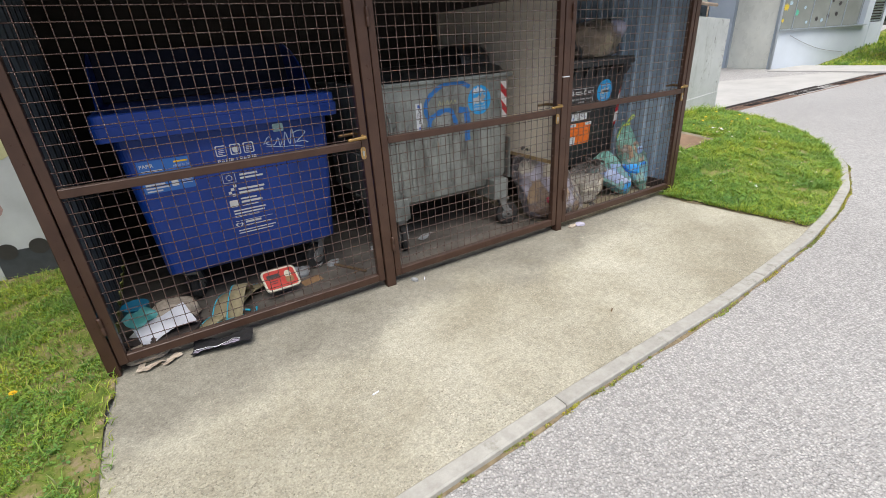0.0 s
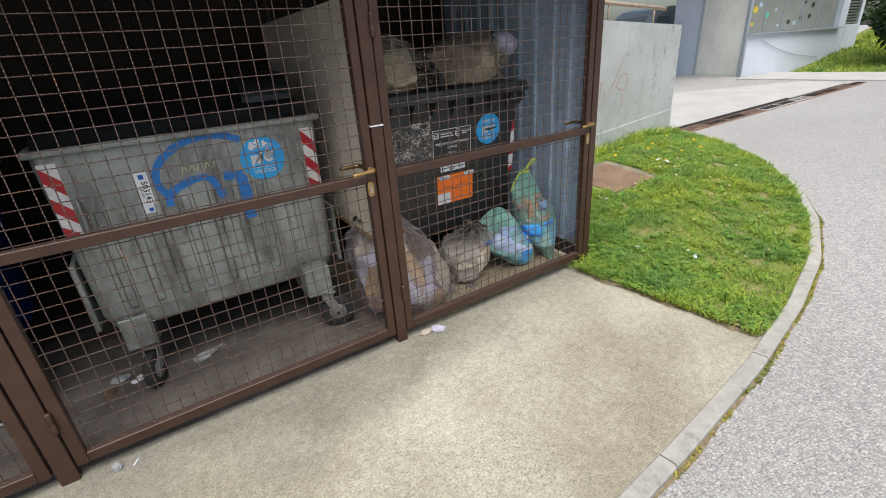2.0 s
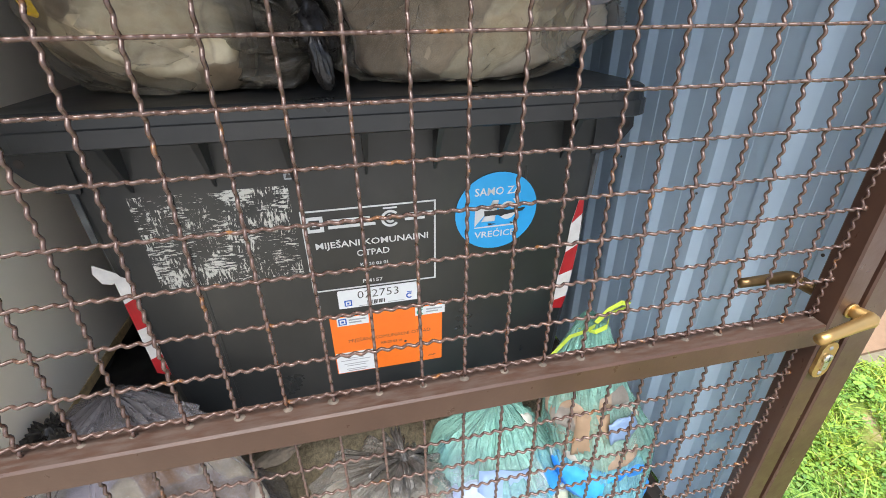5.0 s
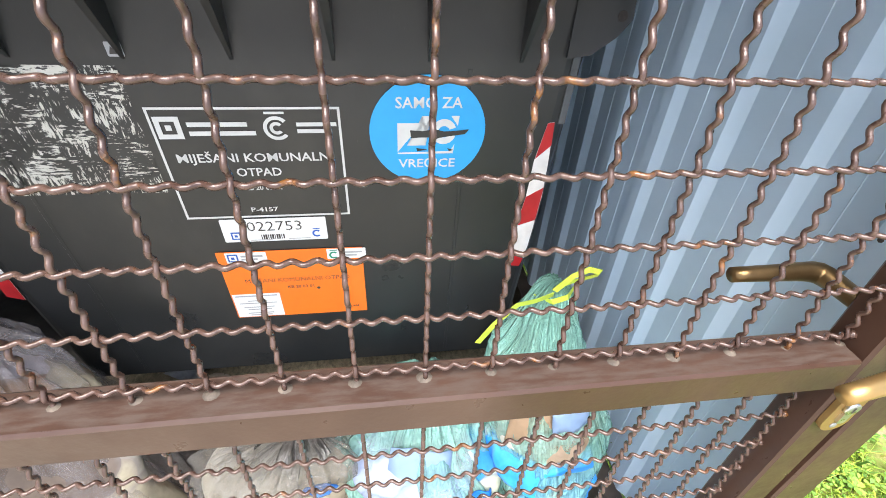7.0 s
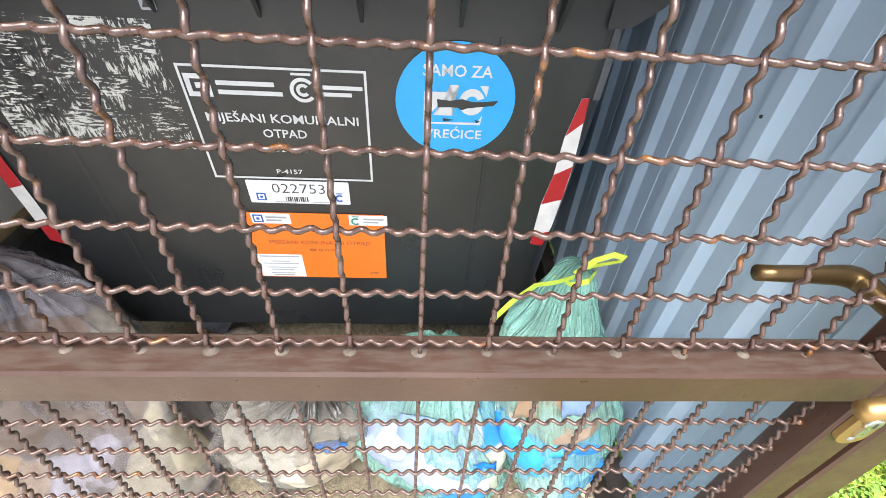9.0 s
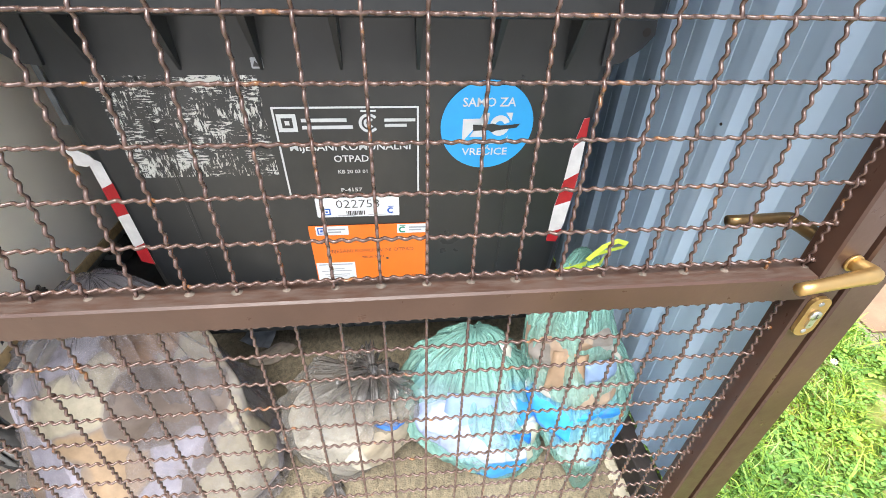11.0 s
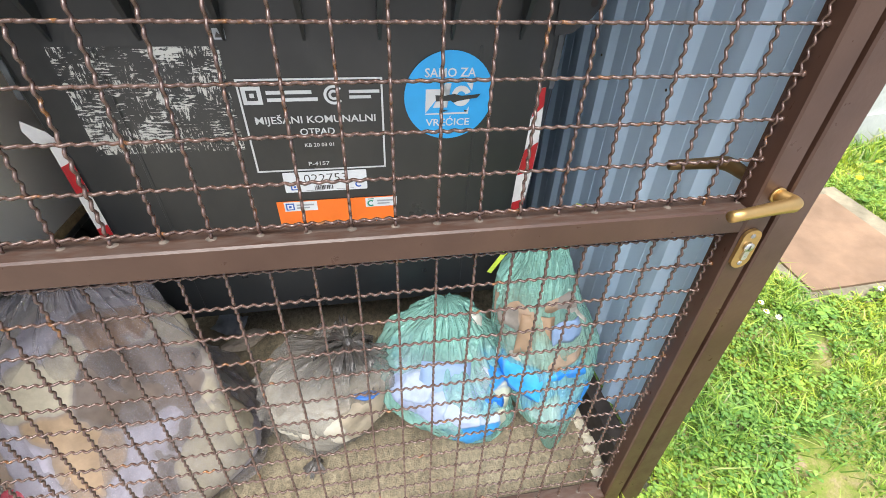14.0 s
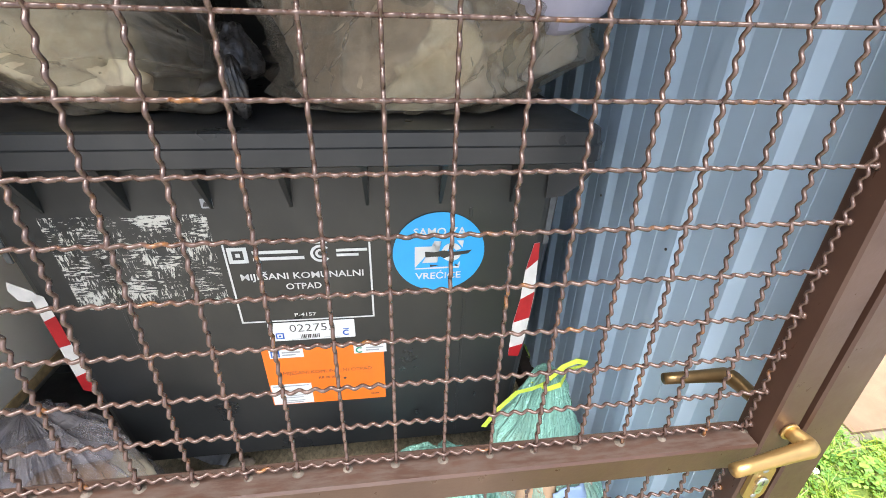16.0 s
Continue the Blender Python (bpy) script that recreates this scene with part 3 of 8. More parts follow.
def lawn_mesh(name, rows, cols, xl, xr, y0, y1, zf):
    verts, faces = [], []
    for j in range(rows + 1):
        y = y0 + (y1 - y0) * j / rows
        a, b = xl(y), xr(y)
        for i in range(cols + 1):
            x = a + (b - a) * i / cols
            verts.append((x, y, zf(x, y)))
    n = cols + 1
    for j in range(rows):
        for i in range(cols):
            faces.append((j * n + i, j * n + i + 1, (j + 1) * n + i + 1, (j + 1) * n + i))
    return mesh_of(name, verts, faces, SOIL, True)


def blades(name, spots, zf, rng, mat, label, tall=(0.025, 0.075), width=(0.0025, 0.005)):
    """Curved grass blades of five points each, joined."""
    n = len(spots)
    x, y = spots[:, 0], spots[:, 1]
    z = np.array([zf(a, b) for a, b in spots[:, :2]]) - 0.004
    h = rng.uniform(tall[0], tall[1], n) * (0.6 + 0.8 * rng.random(n) ** 2) * spots[:, 2]
    w = rng.uniform(width[0], width[1], n)
    a = rng.uniform(0, 2 * np.pi, n)
    lean = rng.uniform(0.3, 1.5, n) * h
    la = rng.uniform(0, 2 * np.pi, n)
    dx, dy = np.cos(a) * w, np.sin(a) * w
    lx, ly = np.cos(la) * lean, np.sin(la) * lean
    v = np.empty((n, 5, 3))
    v[:, 0] = np.c_[x - dx, y - dy, z]
    v[:, 1] = np.c_[x + dx, y + dy, z]
    v[:, 2] = np.c_[x - dx * 0.8 + lx * 0.35, y - dy * 0.8 + ly * 0.35, z + h * 0.6]
    v[:, 3] = np.c_[x + dx * 0.8 + lx * 0.35, y + dy * 0.8 + ly * 0.35, z + h * 0.6]
    v[:, 4] = np.c_[x + lx, y + ly, z + h * 0.95]
    base = np.arange(n)[:, None] * 5
    quads = (base + np.array([0, 1, 3, 2])).tolist()
    tris = (base + np.array([2, 3, 4])).tolist()
    me = bpy.data.meshes.new(name)
    me.from_pydata(v.reshape(-1, 3).tolist(), [], quads + tris)
    me.materials.append(mat)
    return tagged(new(name, me), label, "grass", kind="stuff")


def leaves(name, spots, zf, rng, mat, label, size=(0.008, 0.018), high=(0.01, 0.05), lobes=3):
    """Low broad leaves, three to a stalk, as tilted five-sided blades."""
    n = len(spots)
    verts, faces = [], []
    for x, y, s in spots:
        s = min(s, 1.1)
        z = zf(x, y) + rng.uniform(*high) * s
        r = rng.uniform(*size) * s
        a0 = rng.uniform(0, 6.28)
        for k in range(lobes):
            a = a0 + k * 6.283 / lobes + rng.uniform(-0.3, 0.3)
            c, sn = math.cos(a), math.sin(a)
            tilt = rng.uniform(-0.4, 0.35)
            o = len(verts)
            for u, w in ((0.1, 0.0), (0.8, 0.55), (1.5, 0.5), (1.75, 0.0), (1.5, -0.5), (0.8, -0.55)):
                verts.append((x + (c * u - sn * w) * r, y + (sn * u + c * w) * r, z + u * r * tilt + abs(w) * r * 0.35))
            faces.append((o, o + 1, o + 2, o + 3, o + 4, o + 5))
    me = mesh_of(name, verts, faces, mat)
    return tagged(new(name, me), label, "weeds", kind="stuff")


def scatter(rng, n, xl, xr, y0, y1, keep=None):
    out = []
    while len(out) < n:
        y = rng.uniform(y0, y1)
        a, b = xl(y), xr(y)
        x = rng.uniform(a - 0.03, max(b, a) + 0.01)
        if rng.random() < (b - a) / 4.5 and (keep is None or keep(x, y)):
            zone = noise.noise(Vector((x * 1.5, y * 1.5, 0.0))) + 0.35 * noise.noise(Vector((x * 9, y * 9, 5.0)))
            bare = noise.noise(Vector((x * 4.5, y * 4.5, 30.0))) + 0.5 * noise.noise(Vector((x * 15, y * 15, 5.0)))
            if (bare < -0.42 and rng.random() < 0.92) or (zone > 0.10 and rng.random() < 0.2):
                continue
            tuft = 1.7 if noise.noise(Vector((x * 6, y * 6, 7.0))) > 0.22 else 1.0
            out.append((x, y, (0.62 if zone > 0.10 else 1.0) * tuft + 0.25 * noise.noise(Vector((x * 11, y * 11, 2.0)))))
    return np.array(out)




def off_manhole(x, y):
    return not (MANHOLE[0] + 0.03 < x < MANHOLE[1] - 0.02 and MANHOLE[2] + 0.03 < y < MANHOLE[3] - 0.03)


def build_lawns():
    rng = np.random.default_rng(11)
    xl, xr = lawn_left_edge, lambda y: kerb_x(y)
    structure("lawn_right", lawn_mesh("lawn_right", 70, 80, xl, xr, -1.25, 1.9, lawn_z), "mossy soil under the patchy lawn", "lawn")
    spots = scatter(rng, 120000, xl, xr, -1.25, 1.85, off_manhole)
    blades("grass", spots, lawn_z, rng, GRASS, "short bright green patchy spring grass on a low bank", (0.016, 0.050), (0.0018, 0.0036))
    spots = scatter(rng, 17000, xl, xr, -1.25, 1.85, lambda x, y: off_manhole(x, y) and noise.noise(Vector((x * 2.9, y * 2.9, 20.0))) + 0.25 * noise.noise(Vector((x * 11, y * 11, 3.0))) > -0.32)
    leaves("clover", spots, lawn_z, rng, CLOVER, "low clover and weeds growing through the grass", (0.0055, 0.0115), (0.010, 0.036))
    spots = np.c_[rng.uniform(4.9, 9.0, 130000), rng.uniform(-1.25, 1.85, 130000), np.ones(130000)]
    spots = np.array([p for p in spots if xl(p[1]) - 0.02 < p[0] < xr(p[1]) and off_manhole(p[0], p[1]) and noise.noise(Vector((p[0] * 4.5, p[1] * 4.5, 30.0))) + 0.5 * noise.noise(Vector((p[0] * 15, p[1] * 15, 5.0))) > -0.42][:80000])
    blades("moss", spots, lawn_z, rng, GRASS, "low moss and fine new grass over the soil", (0.006, 0.014), (0.0014, 0.0028))
    spots = scatter(rng, 420, lambda y: xl(y) + 0.1, lambda y: xr(y) - 0.2, -0.9, 1.6, off_manhole)
    leaves("broad_weeds", spots, lawn_z, rng, CLOVER, "flat rosettes of broad-leaved weeds in the lawn", (0.010, 0.020), (0.012, 0.032), 8)
    tufts = []
    for cx, cy, cs in scatter(rng, 460, lambda y: xl(y) + 0.05, lambda y: xr(y) - 0.12, -1.15, 1.6, off_manhole):
        for _ in range(26):
            a, r = rng.uniform(0, 6.283), abs(rng.normal(0, 0.022))
            tufts.append((cx + r * math.cos(a), cy + r * math.sin(a), min(cs, 1.3) * (1.1 - 6 * r)))
    blades("grass_tufts", np.array(tufts), lawn_z, rng, GRASS, "taller tufts of coarse grass scattered over the lawn", (0.030, 0.070), (0.0018, 0.0034))
    corner = scatter(rng, 420, lambda y: lawn_left_edge(y) - 0.02, lambda y: lawn_left_edge(y) + 0.5, -0.62, 0.12)
    corner[:, 2] *= 1.6
    leaves("weeds", corner, lawn_z, rng, CLOVER, "lush broad-leaved weeds at the foot of the post", (0.005, 0.010), (0.01, 0.06))
    tall = scatter(rng, 900, lambda y: 5.03 if y > -0.05 else lawn_left_edge(y) + 0.03, lambda y: (5.03 if y > -0.05 else lawn_left_edge(y)) + 0.25, -0.35, 1.2)
    tall[:, 2] = np.minimum(tall[:, 2], 1.0)
    blades("tall_grass", tall,
           lawn_z, rng, GRASS, "taller grass tufts beside the bin store", (0.05, 0.11), (0.002, 0.004))
    wall_edge = np.array([(x, 1.60 + 0.1 * (x - 6.95) + rng.uniform(-0.12, 0.06), 1.0) for x in rng.uniform(5.2, 8.9, 2600)])
    blades("wall_grass", wall_edge, lawn_z, rng, GRASS, "taller grass along the foot of the concrete wall", (0.06, 0.15), (0.003, 0.006))
    left_z = lambda x, y: 0.012 + 0.02 * smooth_step(0.0, -0.6, x) + 0.015 * noise.noise(Vector((x * 2, y * 2, 9.0)))
    lx0, lx1 = lambda y: -4.5, lambda y: 0.02 if y > -0.2 else -0.01
    structure("lawn_left", lawn_mesh("lawn_left", 40, 60, lx0, lx1, -1.45, 1.94, left_z), "soil under the lawn beside the bin store", "lawn")
    spots = []
    while len(spots) < 36000:
        x, y = rng.uniform(-1.5, 0.03), rng.uniform(-1.4, 1.92)
        if y > 0 and x > -0.03:
            continue
        bare = noise.noise(Vector((x * 3, y * 3, 4.0))) - 0.5 * smooth_step(-0.16, 0.0, x) * (1 if y < -0.1 else 0)
        if bare < -0.12 and rng.random() < 0.8:
            continue
        spots.append((x, y, 1.15))
    for _ in range(26000):
        spots.append((rng.uniform(-4.5, -1.5), rng.uniform(-1.4, 1.92), 1.15))
    blades("side_grass", np.array(spots), left_z, rng, GRASS, "bright green grass beside the bin store", (0.018, 0.052), (0.0015, 0.003))
    leaves("side_weeds", np.array(spots[:4200]), left_z, rng, CLOVER, "broad weeds in the grass beside the bin store", (0.005, 0.011), (0.01, 0.035))
    # moss and crumbs along the road side of the kerb
    moss = []
    pts = resampled(KERB_LINE[1:-2], 0.008)
    for a, b in zip(pts, pts[1:]):
        t = (b - a).normalized()
        if noise.noise(Vector((a.x * 2.1, a.y * 2.1, 2.0))) + 0.5 * noise.noise(Vector((a.x * 9, a.y * 9, 3.0))) > (-0.02 if a.x < 4.6 else -0.22):
            for _ in range(4):
                e = a + Vector((t.y, -t.x)) * rng.uniform(0.076, 0.076 + 0.026 * (0.6 + noise.noise(Vector((a.x * 5, a.y * 5, 11.0)))))
                moss.append((e.x, e.y, 1.0))
    strip_v, strip_f = [], []
    line = resampled(KERB_LINE[1:-2], 0.05)
    for i, a in enumerate(line):
        t = (line[min(i + 1, len(line) - 1)] - line[max(i - 1, 0)]).normalized()
        side = Vector((t.y, -t.x))
        w = 0.014 + 0.016 * noise.noise(Vector((a.x * 3, a.y * 3, 8.0)))
        for off in (0.074, 0.078 + max(w, 0.003)):
            e = a + side * off
            strip_v.append((e.x, e.y, road_z(e.x) - 0.0265))
    strip_f = [(2 * i, 2 * i + 1, 2 * i + 3, 2 * i + 2) for i in range(len(line) - 1)]
    tagged(new("joint_dirt", mesh_of("joint_dirt", strip_v, strip_f, DIRT)), "line of brown dirt along the kerb joint", "dirt", kind="stuff")
    edge_v, edge_f = [], []
    steps = 60
    for i in range(steps + 1):
        y = -1.24 + 1.16 * i / steps
        x = lawn_left_edge(y)
        w = 0.030 + 0.045 * noise.noise(Vector((y * 5, 3.0, 1.0))) + 0.02 * noise.noise(Vector((y * 23, 3.0, 1.0)))
        edge_v += [(x - max(w, 0.008), y, 0.0035), (x + 0.03, y, 0.006)]
    edge_f = [(2 * i, 2 * i + 1, 2 * i + 3, 2 * i + 2) for i in range(steps)]
    tagged(new("edge_dirt", mesh_of("edge_dirt", edge_v, edge_f, DIRT)), "crumbly brown soil along the edge of the concrete", "dirt", kind="stuff")
    foot = np.array([(5.00, -0.10, 1.0), (5.05, -0.17, 1.0), (4.99, -0.21, 0.9), (5.10, -0.08, 0.8)])
    leaves("dock_leaves", foot, lawn_z, rng, CLOVER, "broad-leaved weed at the foot of the post", (0.030, 0.045), (0.015, 0.03), 9)
    blades("kerb_moss", np.array(moss), lambda x, y: road_z(x) - 0.026, rng, MOSS, "thin line of moss and grass in the kerb joint", (0.006, 0.016), (0.004, 0.008))


def flower_mesh(name, r, petals, mat):
    verts, faces = [], []
    for ring, (rad, z) in enumerate(((r, 0.004), (r * 0.6, 0.010))):
        for k in range(petals):
            a = 6.2832 * (k + ring * 0.5) / petals
            o = len(verts)
            for u, w in ((0.1, 0.0), (0.7, 0.22), (1.0, 0.0), (0.7, -0.22)):
                verts.append(((math.cos(a) * u - math.sin(a) * w) * rad, (math.sin(a) * u + math.cos(a) * w) * rad, z + u * 0.004))
            faces.append((o, o + 1, o + 2, o + 3))
    return mesh_of(name, verts, faces, mat)


def build_flowers():
    rng = random.Random(21)
    stem_v, stem_f = sweep([(0, 0, -0.05), (0.004, 0, 0.003)], 0.0014, 5)
    stem = mesh_of("stalk", stem_v, stem_f, CLOVER)
    head = flower_mesh("dandelion_head", 0.019, 11, YELLOW)
    daisy = flower_mesh("daisy_head", 0.012, 9, PETAL)
    eye_v, eye_f = lathe([(0.001, 0.014), (0.004, 0.012), (0.005, 0.008)], 8)
    eye = mesh_of("flower_eye", eye_v, eye_f, YELLOW)
    places = [(7.0, 1.05), (7.3, 0.95), (7.35, 1.2), (7.0, 0.75), (7.45, 0.8), (6.85, 1.3), (7.6, 1.25), (8.0, 1.35), (7.9, 1.0), (7.2, 1.45), (6.6, 1.4),
              (7.75, 0.7), (6.95, 0.9), (8.2, 1.1), (6.4, 1.35), (7.25, 0.70), (-0.42, 1.25), (-0.40, -0.02), (-0.9, 0.9), (5.3, 0.62), (5.15, 1.1)]
    for x, y in places:
        x, y = x + rng.uniform(-0.05, 0.05), y + rng.uniform(-0.05, 0.05)
        z = lawn_z(x, y) if x > 0 else 0.03
        ob = thing("dandelion", (x, y, z), "yellow dandelion flower in the grass", "flower", "dandelions")
        for nm, me in (("flower_head", head), ("stalk", stem)):
            o = new(nm, me)
            o.parent = ob
            o.location = (0, 0, 0.052)
            o.rotation_euler = (rng.uniform(-0.3, 0.3), rng.uniform(-0.3, 0.3), rng.uniform(0, 6))
    for k in range(34):
        y = rng.uniform(-0.9, 1.1)
        x = rng.uniform(lawn_left_edge(y) + 0.15, min(7.6, kerb_x(y) - 0.2))
        if not off_manhole(x, y):
            continue
        ob = thing("daisy", (x, y, lawn_z(x, y)), "small white daisy in the grass", "flower", "daisies")
        for nm, me in (("flower_head", daisy), ("flower_eye", eye), ("stalk", stem)):
            o = new(nm, me)
            o.parent = ob
            o.location = (0, 0, 0.045)
            o.rotation_euler = (rng.uniform(-0.3, 0.3), rng.uniform(-0.3, 0.3), rng.uniform(0, 6))


# ---- the bin store ----
POSTS = [(-0.006, 0.048), (1.632, 1.700), (3.243, 3.304), (4.834, 4.890)]
GATES = [(0.055, 1.621, 1.574), (1.707, 3.235, 3.194), (3.310, 4.828, 4.798)]
TOP = 2.13


def trapezoid_sheet(name, y0, y1, z0, z1, x, out, mat, pitch=0.173, depth=0.016):
    """Corrugated sheet in a plane of constant x; out is the way its ribs stand."""
    prof, y = [(y0, 1)], 0.0285 - pitch
    while y < y1:
        for dy, d in ((0.0, 1), (0.0085, 1), (0.010, 0.92), (0.0115, 1), (0.068, 1), (0.090, 0), (0.122, 0), (0.136, 1)):
            if y0 < y + dy <= y1:
                prof.append((y + dy, d))
        y += pitch
    prof.append((y1, prof[-1][1]))
    verts, faces = [], []
    for th in (0.0, 0.0012):
        for z in (z0, z1):
            verts += [(x + out * depth * d + th, yy, z) for yy, d in prof]
    n = len(prof)
    for i in range(n - 1):
        faces.append((i, i + 1, n + i + 1, n + i))
        faces.append((2 * n + i, 3 * n + i, 3 * n + i + 1, 2 * n + i + 1))
    return mesh_of(name, verts, faces, mat)


def build_store():
    for i, (a, b) in enumerate(POSTS):
        bm = bmesh.new()
        add_box(bm, a, b, -0.018, 0.036, 0.0, TOP + 0.08, 0.003)
        tagged(new("post", from_bm("post", bm, BROWN)), "dark brown painted square steel gate post", "post", "gate posts", "structure")
    # Out of view; taken up to the roof to close a slit of light.
    structure("lintel", box_mesh("lintel", -0.006, 4.890, -0.018, 0.036, TOP + 0.082, 2.322, BROWN), "brown steel beam over the gates", "beam")
    right = thing("side_wall_right", (4.95, 0.9, 0), "blue-grey corrugated metal side wall", "wall", kind="structure")
    part("corrugated_sheet", trapezoid_sheet("corrugated_sheet", 0.055, 1.84, 0.085, 2.30, 4.944, 1, SHEET), SHEET, right)
    part("sill", box_mesh("sill", 4.885, 4.953, 0.036, 1.83, 0.0, 0.085, DARK_STEEL, 0.004), DARK_STEEL, right, "rusty dark steel sill")
    part("sill_flange", box_mesh("sill_flange", 4.878, 4.884, 0.036, 1.83, 0.0, 0.115, DARK_STEEL, 0.002), DARK_STEEL, right)
    bolt_v, bolt_f = lathe([(0.0035, 0), (0.0035, 0.002), (0.002, 0.003)], 8, pose(0, 0, 0, 0, -90, 0))
    bolt = mesh_of("screw", bolt_v, bolt_f, DARK_STEEL)
    for k in range(6):
        for z in (1.05,):
            ob = new("screw", bolt)
            ob.parent = right
            ob.matrix_parent_inverse = Matrix.Translation(-right.location)
            ob.location = (4.944, 0.0285 + 0.112 + 0.173 * (2 * k), z)
    left = thing("side_wall_left", (0.0, 0.9, 0), "corrugated metal side wall, shade put into its grey", "wall", kind="structure")
    part("corrugated_sheet", trapezoid_sheet("corrugated_sheet", 0.036, 1.84, 0.02, 2.30, 0.012, -1, SHEET_SHADED), SHEET_SHADED, left)
    back = thing("wall_back", (2.4, 1.88, 0), "dusty boarded back wall of the bin store, darkened for shade", "wall", kind="structure")
    rng = random.Random(3)
    x = -0.02
    while x < 4.97:
        w = 0.62
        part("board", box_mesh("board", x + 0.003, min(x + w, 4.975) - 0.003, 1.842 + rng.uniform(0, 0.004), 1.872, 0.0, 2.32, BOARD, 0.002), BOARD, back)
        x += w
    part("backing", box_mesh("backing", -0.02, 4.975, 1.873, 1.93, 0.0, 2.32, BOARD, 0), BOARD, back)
    # The front overhang is unseen, added to cut the light inside.
    structure("ceiling", box_mesh("ceiling", -0.14, 5.06, -0.30, 1.98, 2.325, 2.39, ROOFING), "dark flat roof over the bin store, overhang added for shade", "roof")
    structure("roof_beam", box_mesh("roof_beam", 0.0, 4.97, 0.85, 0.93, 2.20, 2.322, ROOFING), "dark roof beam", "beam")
    panel = thing("partition", (3.295, 0.9, 0.56), "cream laminate partition panel with raw chipboard edge", "partition", kind="structure")
    part("panel", box_mesh("panel", 3.284, 3.304, 0.075, 1.838, 0.592, 1.83, PANEL, 0.001), PANEL, panel)
    part("raw_edge", box_mesh("raw_edge", 3.2835, 3.3050, 0.075, 1.838, 0.560, 0.591, CHIPBOARD, 0.001), CHIPBOARD, panel, "raw brown chipboard edge")
    part("hanger", box_mesh("hanger", 3.284, 3.304, 0.10, 0.14, 1.832, 2.32, DARK_STEEL, 0.002), DARK_STEEL, panel)
    part("hanger", box_mesh("hanger", 3.284, 3.304, 1.60, 1.64, 1.832, 2.32, DARK_STEEL, 0.002), DARK_STEEL, panel)
    for z in (1.254, 1.80):
        bm = bmesh.new()
        add_box(bm, 3.239, 3.308, -0.022, 0.040, z - 0.0035, z + 0.0035, 0.001)
        tagged(new("cable_tie", from_bm("cable_tie", bm, WHITE_STICKER)), "white plastic cable tie round the gate post", "cable tie", "cable ties")


PITCH, ROW, AMP, WIRE_R = 0.0592, 0.0605, 0.0023, 0.00225
FRONT, BACK, MID = -0.0145, 0.0305, 0.010


def crimped(length, start, sign, along, sides, samples):
    """One crimped wire that runs along x or z from its own origin; start is the distance of its first crossing."""
    n = max(4, int(length / PITCH * samples))
    s = np.linspace(0, length, n)
    k = 7 * math.pi / PITCH
    y = sign * AMP * np.cos(k * (s - start))
    dy = -sign * AMP * k * np.sin(k * (s - start))
    norm = np.sqrt(1 + dy * dy)
    ang = np.linspace(0, 2 * np.pi, sides, endpoint=False)
    ca, sa = np.cos(ang)[None, :], np.sin(ang)[None, :]
    v = np.empty((n, sides, 3))
    a_ = s[:, None] - (dy / norm)[:, None] * ca * WIRE_R
    b_ = y[:, None] + (1 / norm)[:, None] * ca * WIRE_R
    c_ = sa * WIRE_R + np.zeros((n, 1))
    if along == "z":
        v[..., 0], v[..., 1], v[..., 2] = c_, b_, a_
    else:
        v[..., 0], v[..., 1], v[..., 2] = a_, b_, c_
    i = np.arange(n - 1)[:, None] * sides
    kk = np.arange(sides)[None, :]
    j = (kk + 1) % sides
    f = np.stack([i + kk, i + j, i + sides + j, i + sides + kk], -1).reshape(-1, 4)
    me = bpy.data.meshes.new("wire")
    me.from_pydata(v.reshape(-1, 3).tolist(), [], f.tolist())
    me.materials.append(WIRE)
    me.shade_smooth()
    return me


def lever_points(xs, y0, way, tip):
    """From the collar outwards, round the tight bend and along to the tip; way -1 in front, 1 behind."""
    if way < 0:
        stem = [(0.0, 0.0, 1.050), (0.003, 0.010, 1.050), (0.0055, 0.018, 1.0495), (0.0065, 0.0225, 1.049), (0.0055, 0.0262, 1.049), (0.0015, 0.0282, 1.0488), (-0.006, 0.0293, 1.0486)]
        reach, end_z = 0.015, 1.0465
    else:
        stem = [(0.0, 0.0, 1.050), (-0.006, 0.020, 1.053), (-0.012, 0.042, 1.056), (-0.0145, 0.051, 1.057), (-0.0175, 0.0565, 1.0572), (-0.024, 0.0595, 1.0574), (-0.034, 0.0605, 1.0575)]
        reach, end_z = 0.002, 1.0570
    pts = [(xs + dx, y0 + way * dy, z) for dx, dy, z in stem]
    x, y, z = pts[-1]
    return pts + [(x + (tip - x) * k / 5, y + way * reach * k / 5, z + (end_z - z) * k / 5) for k in range(1, 6)]


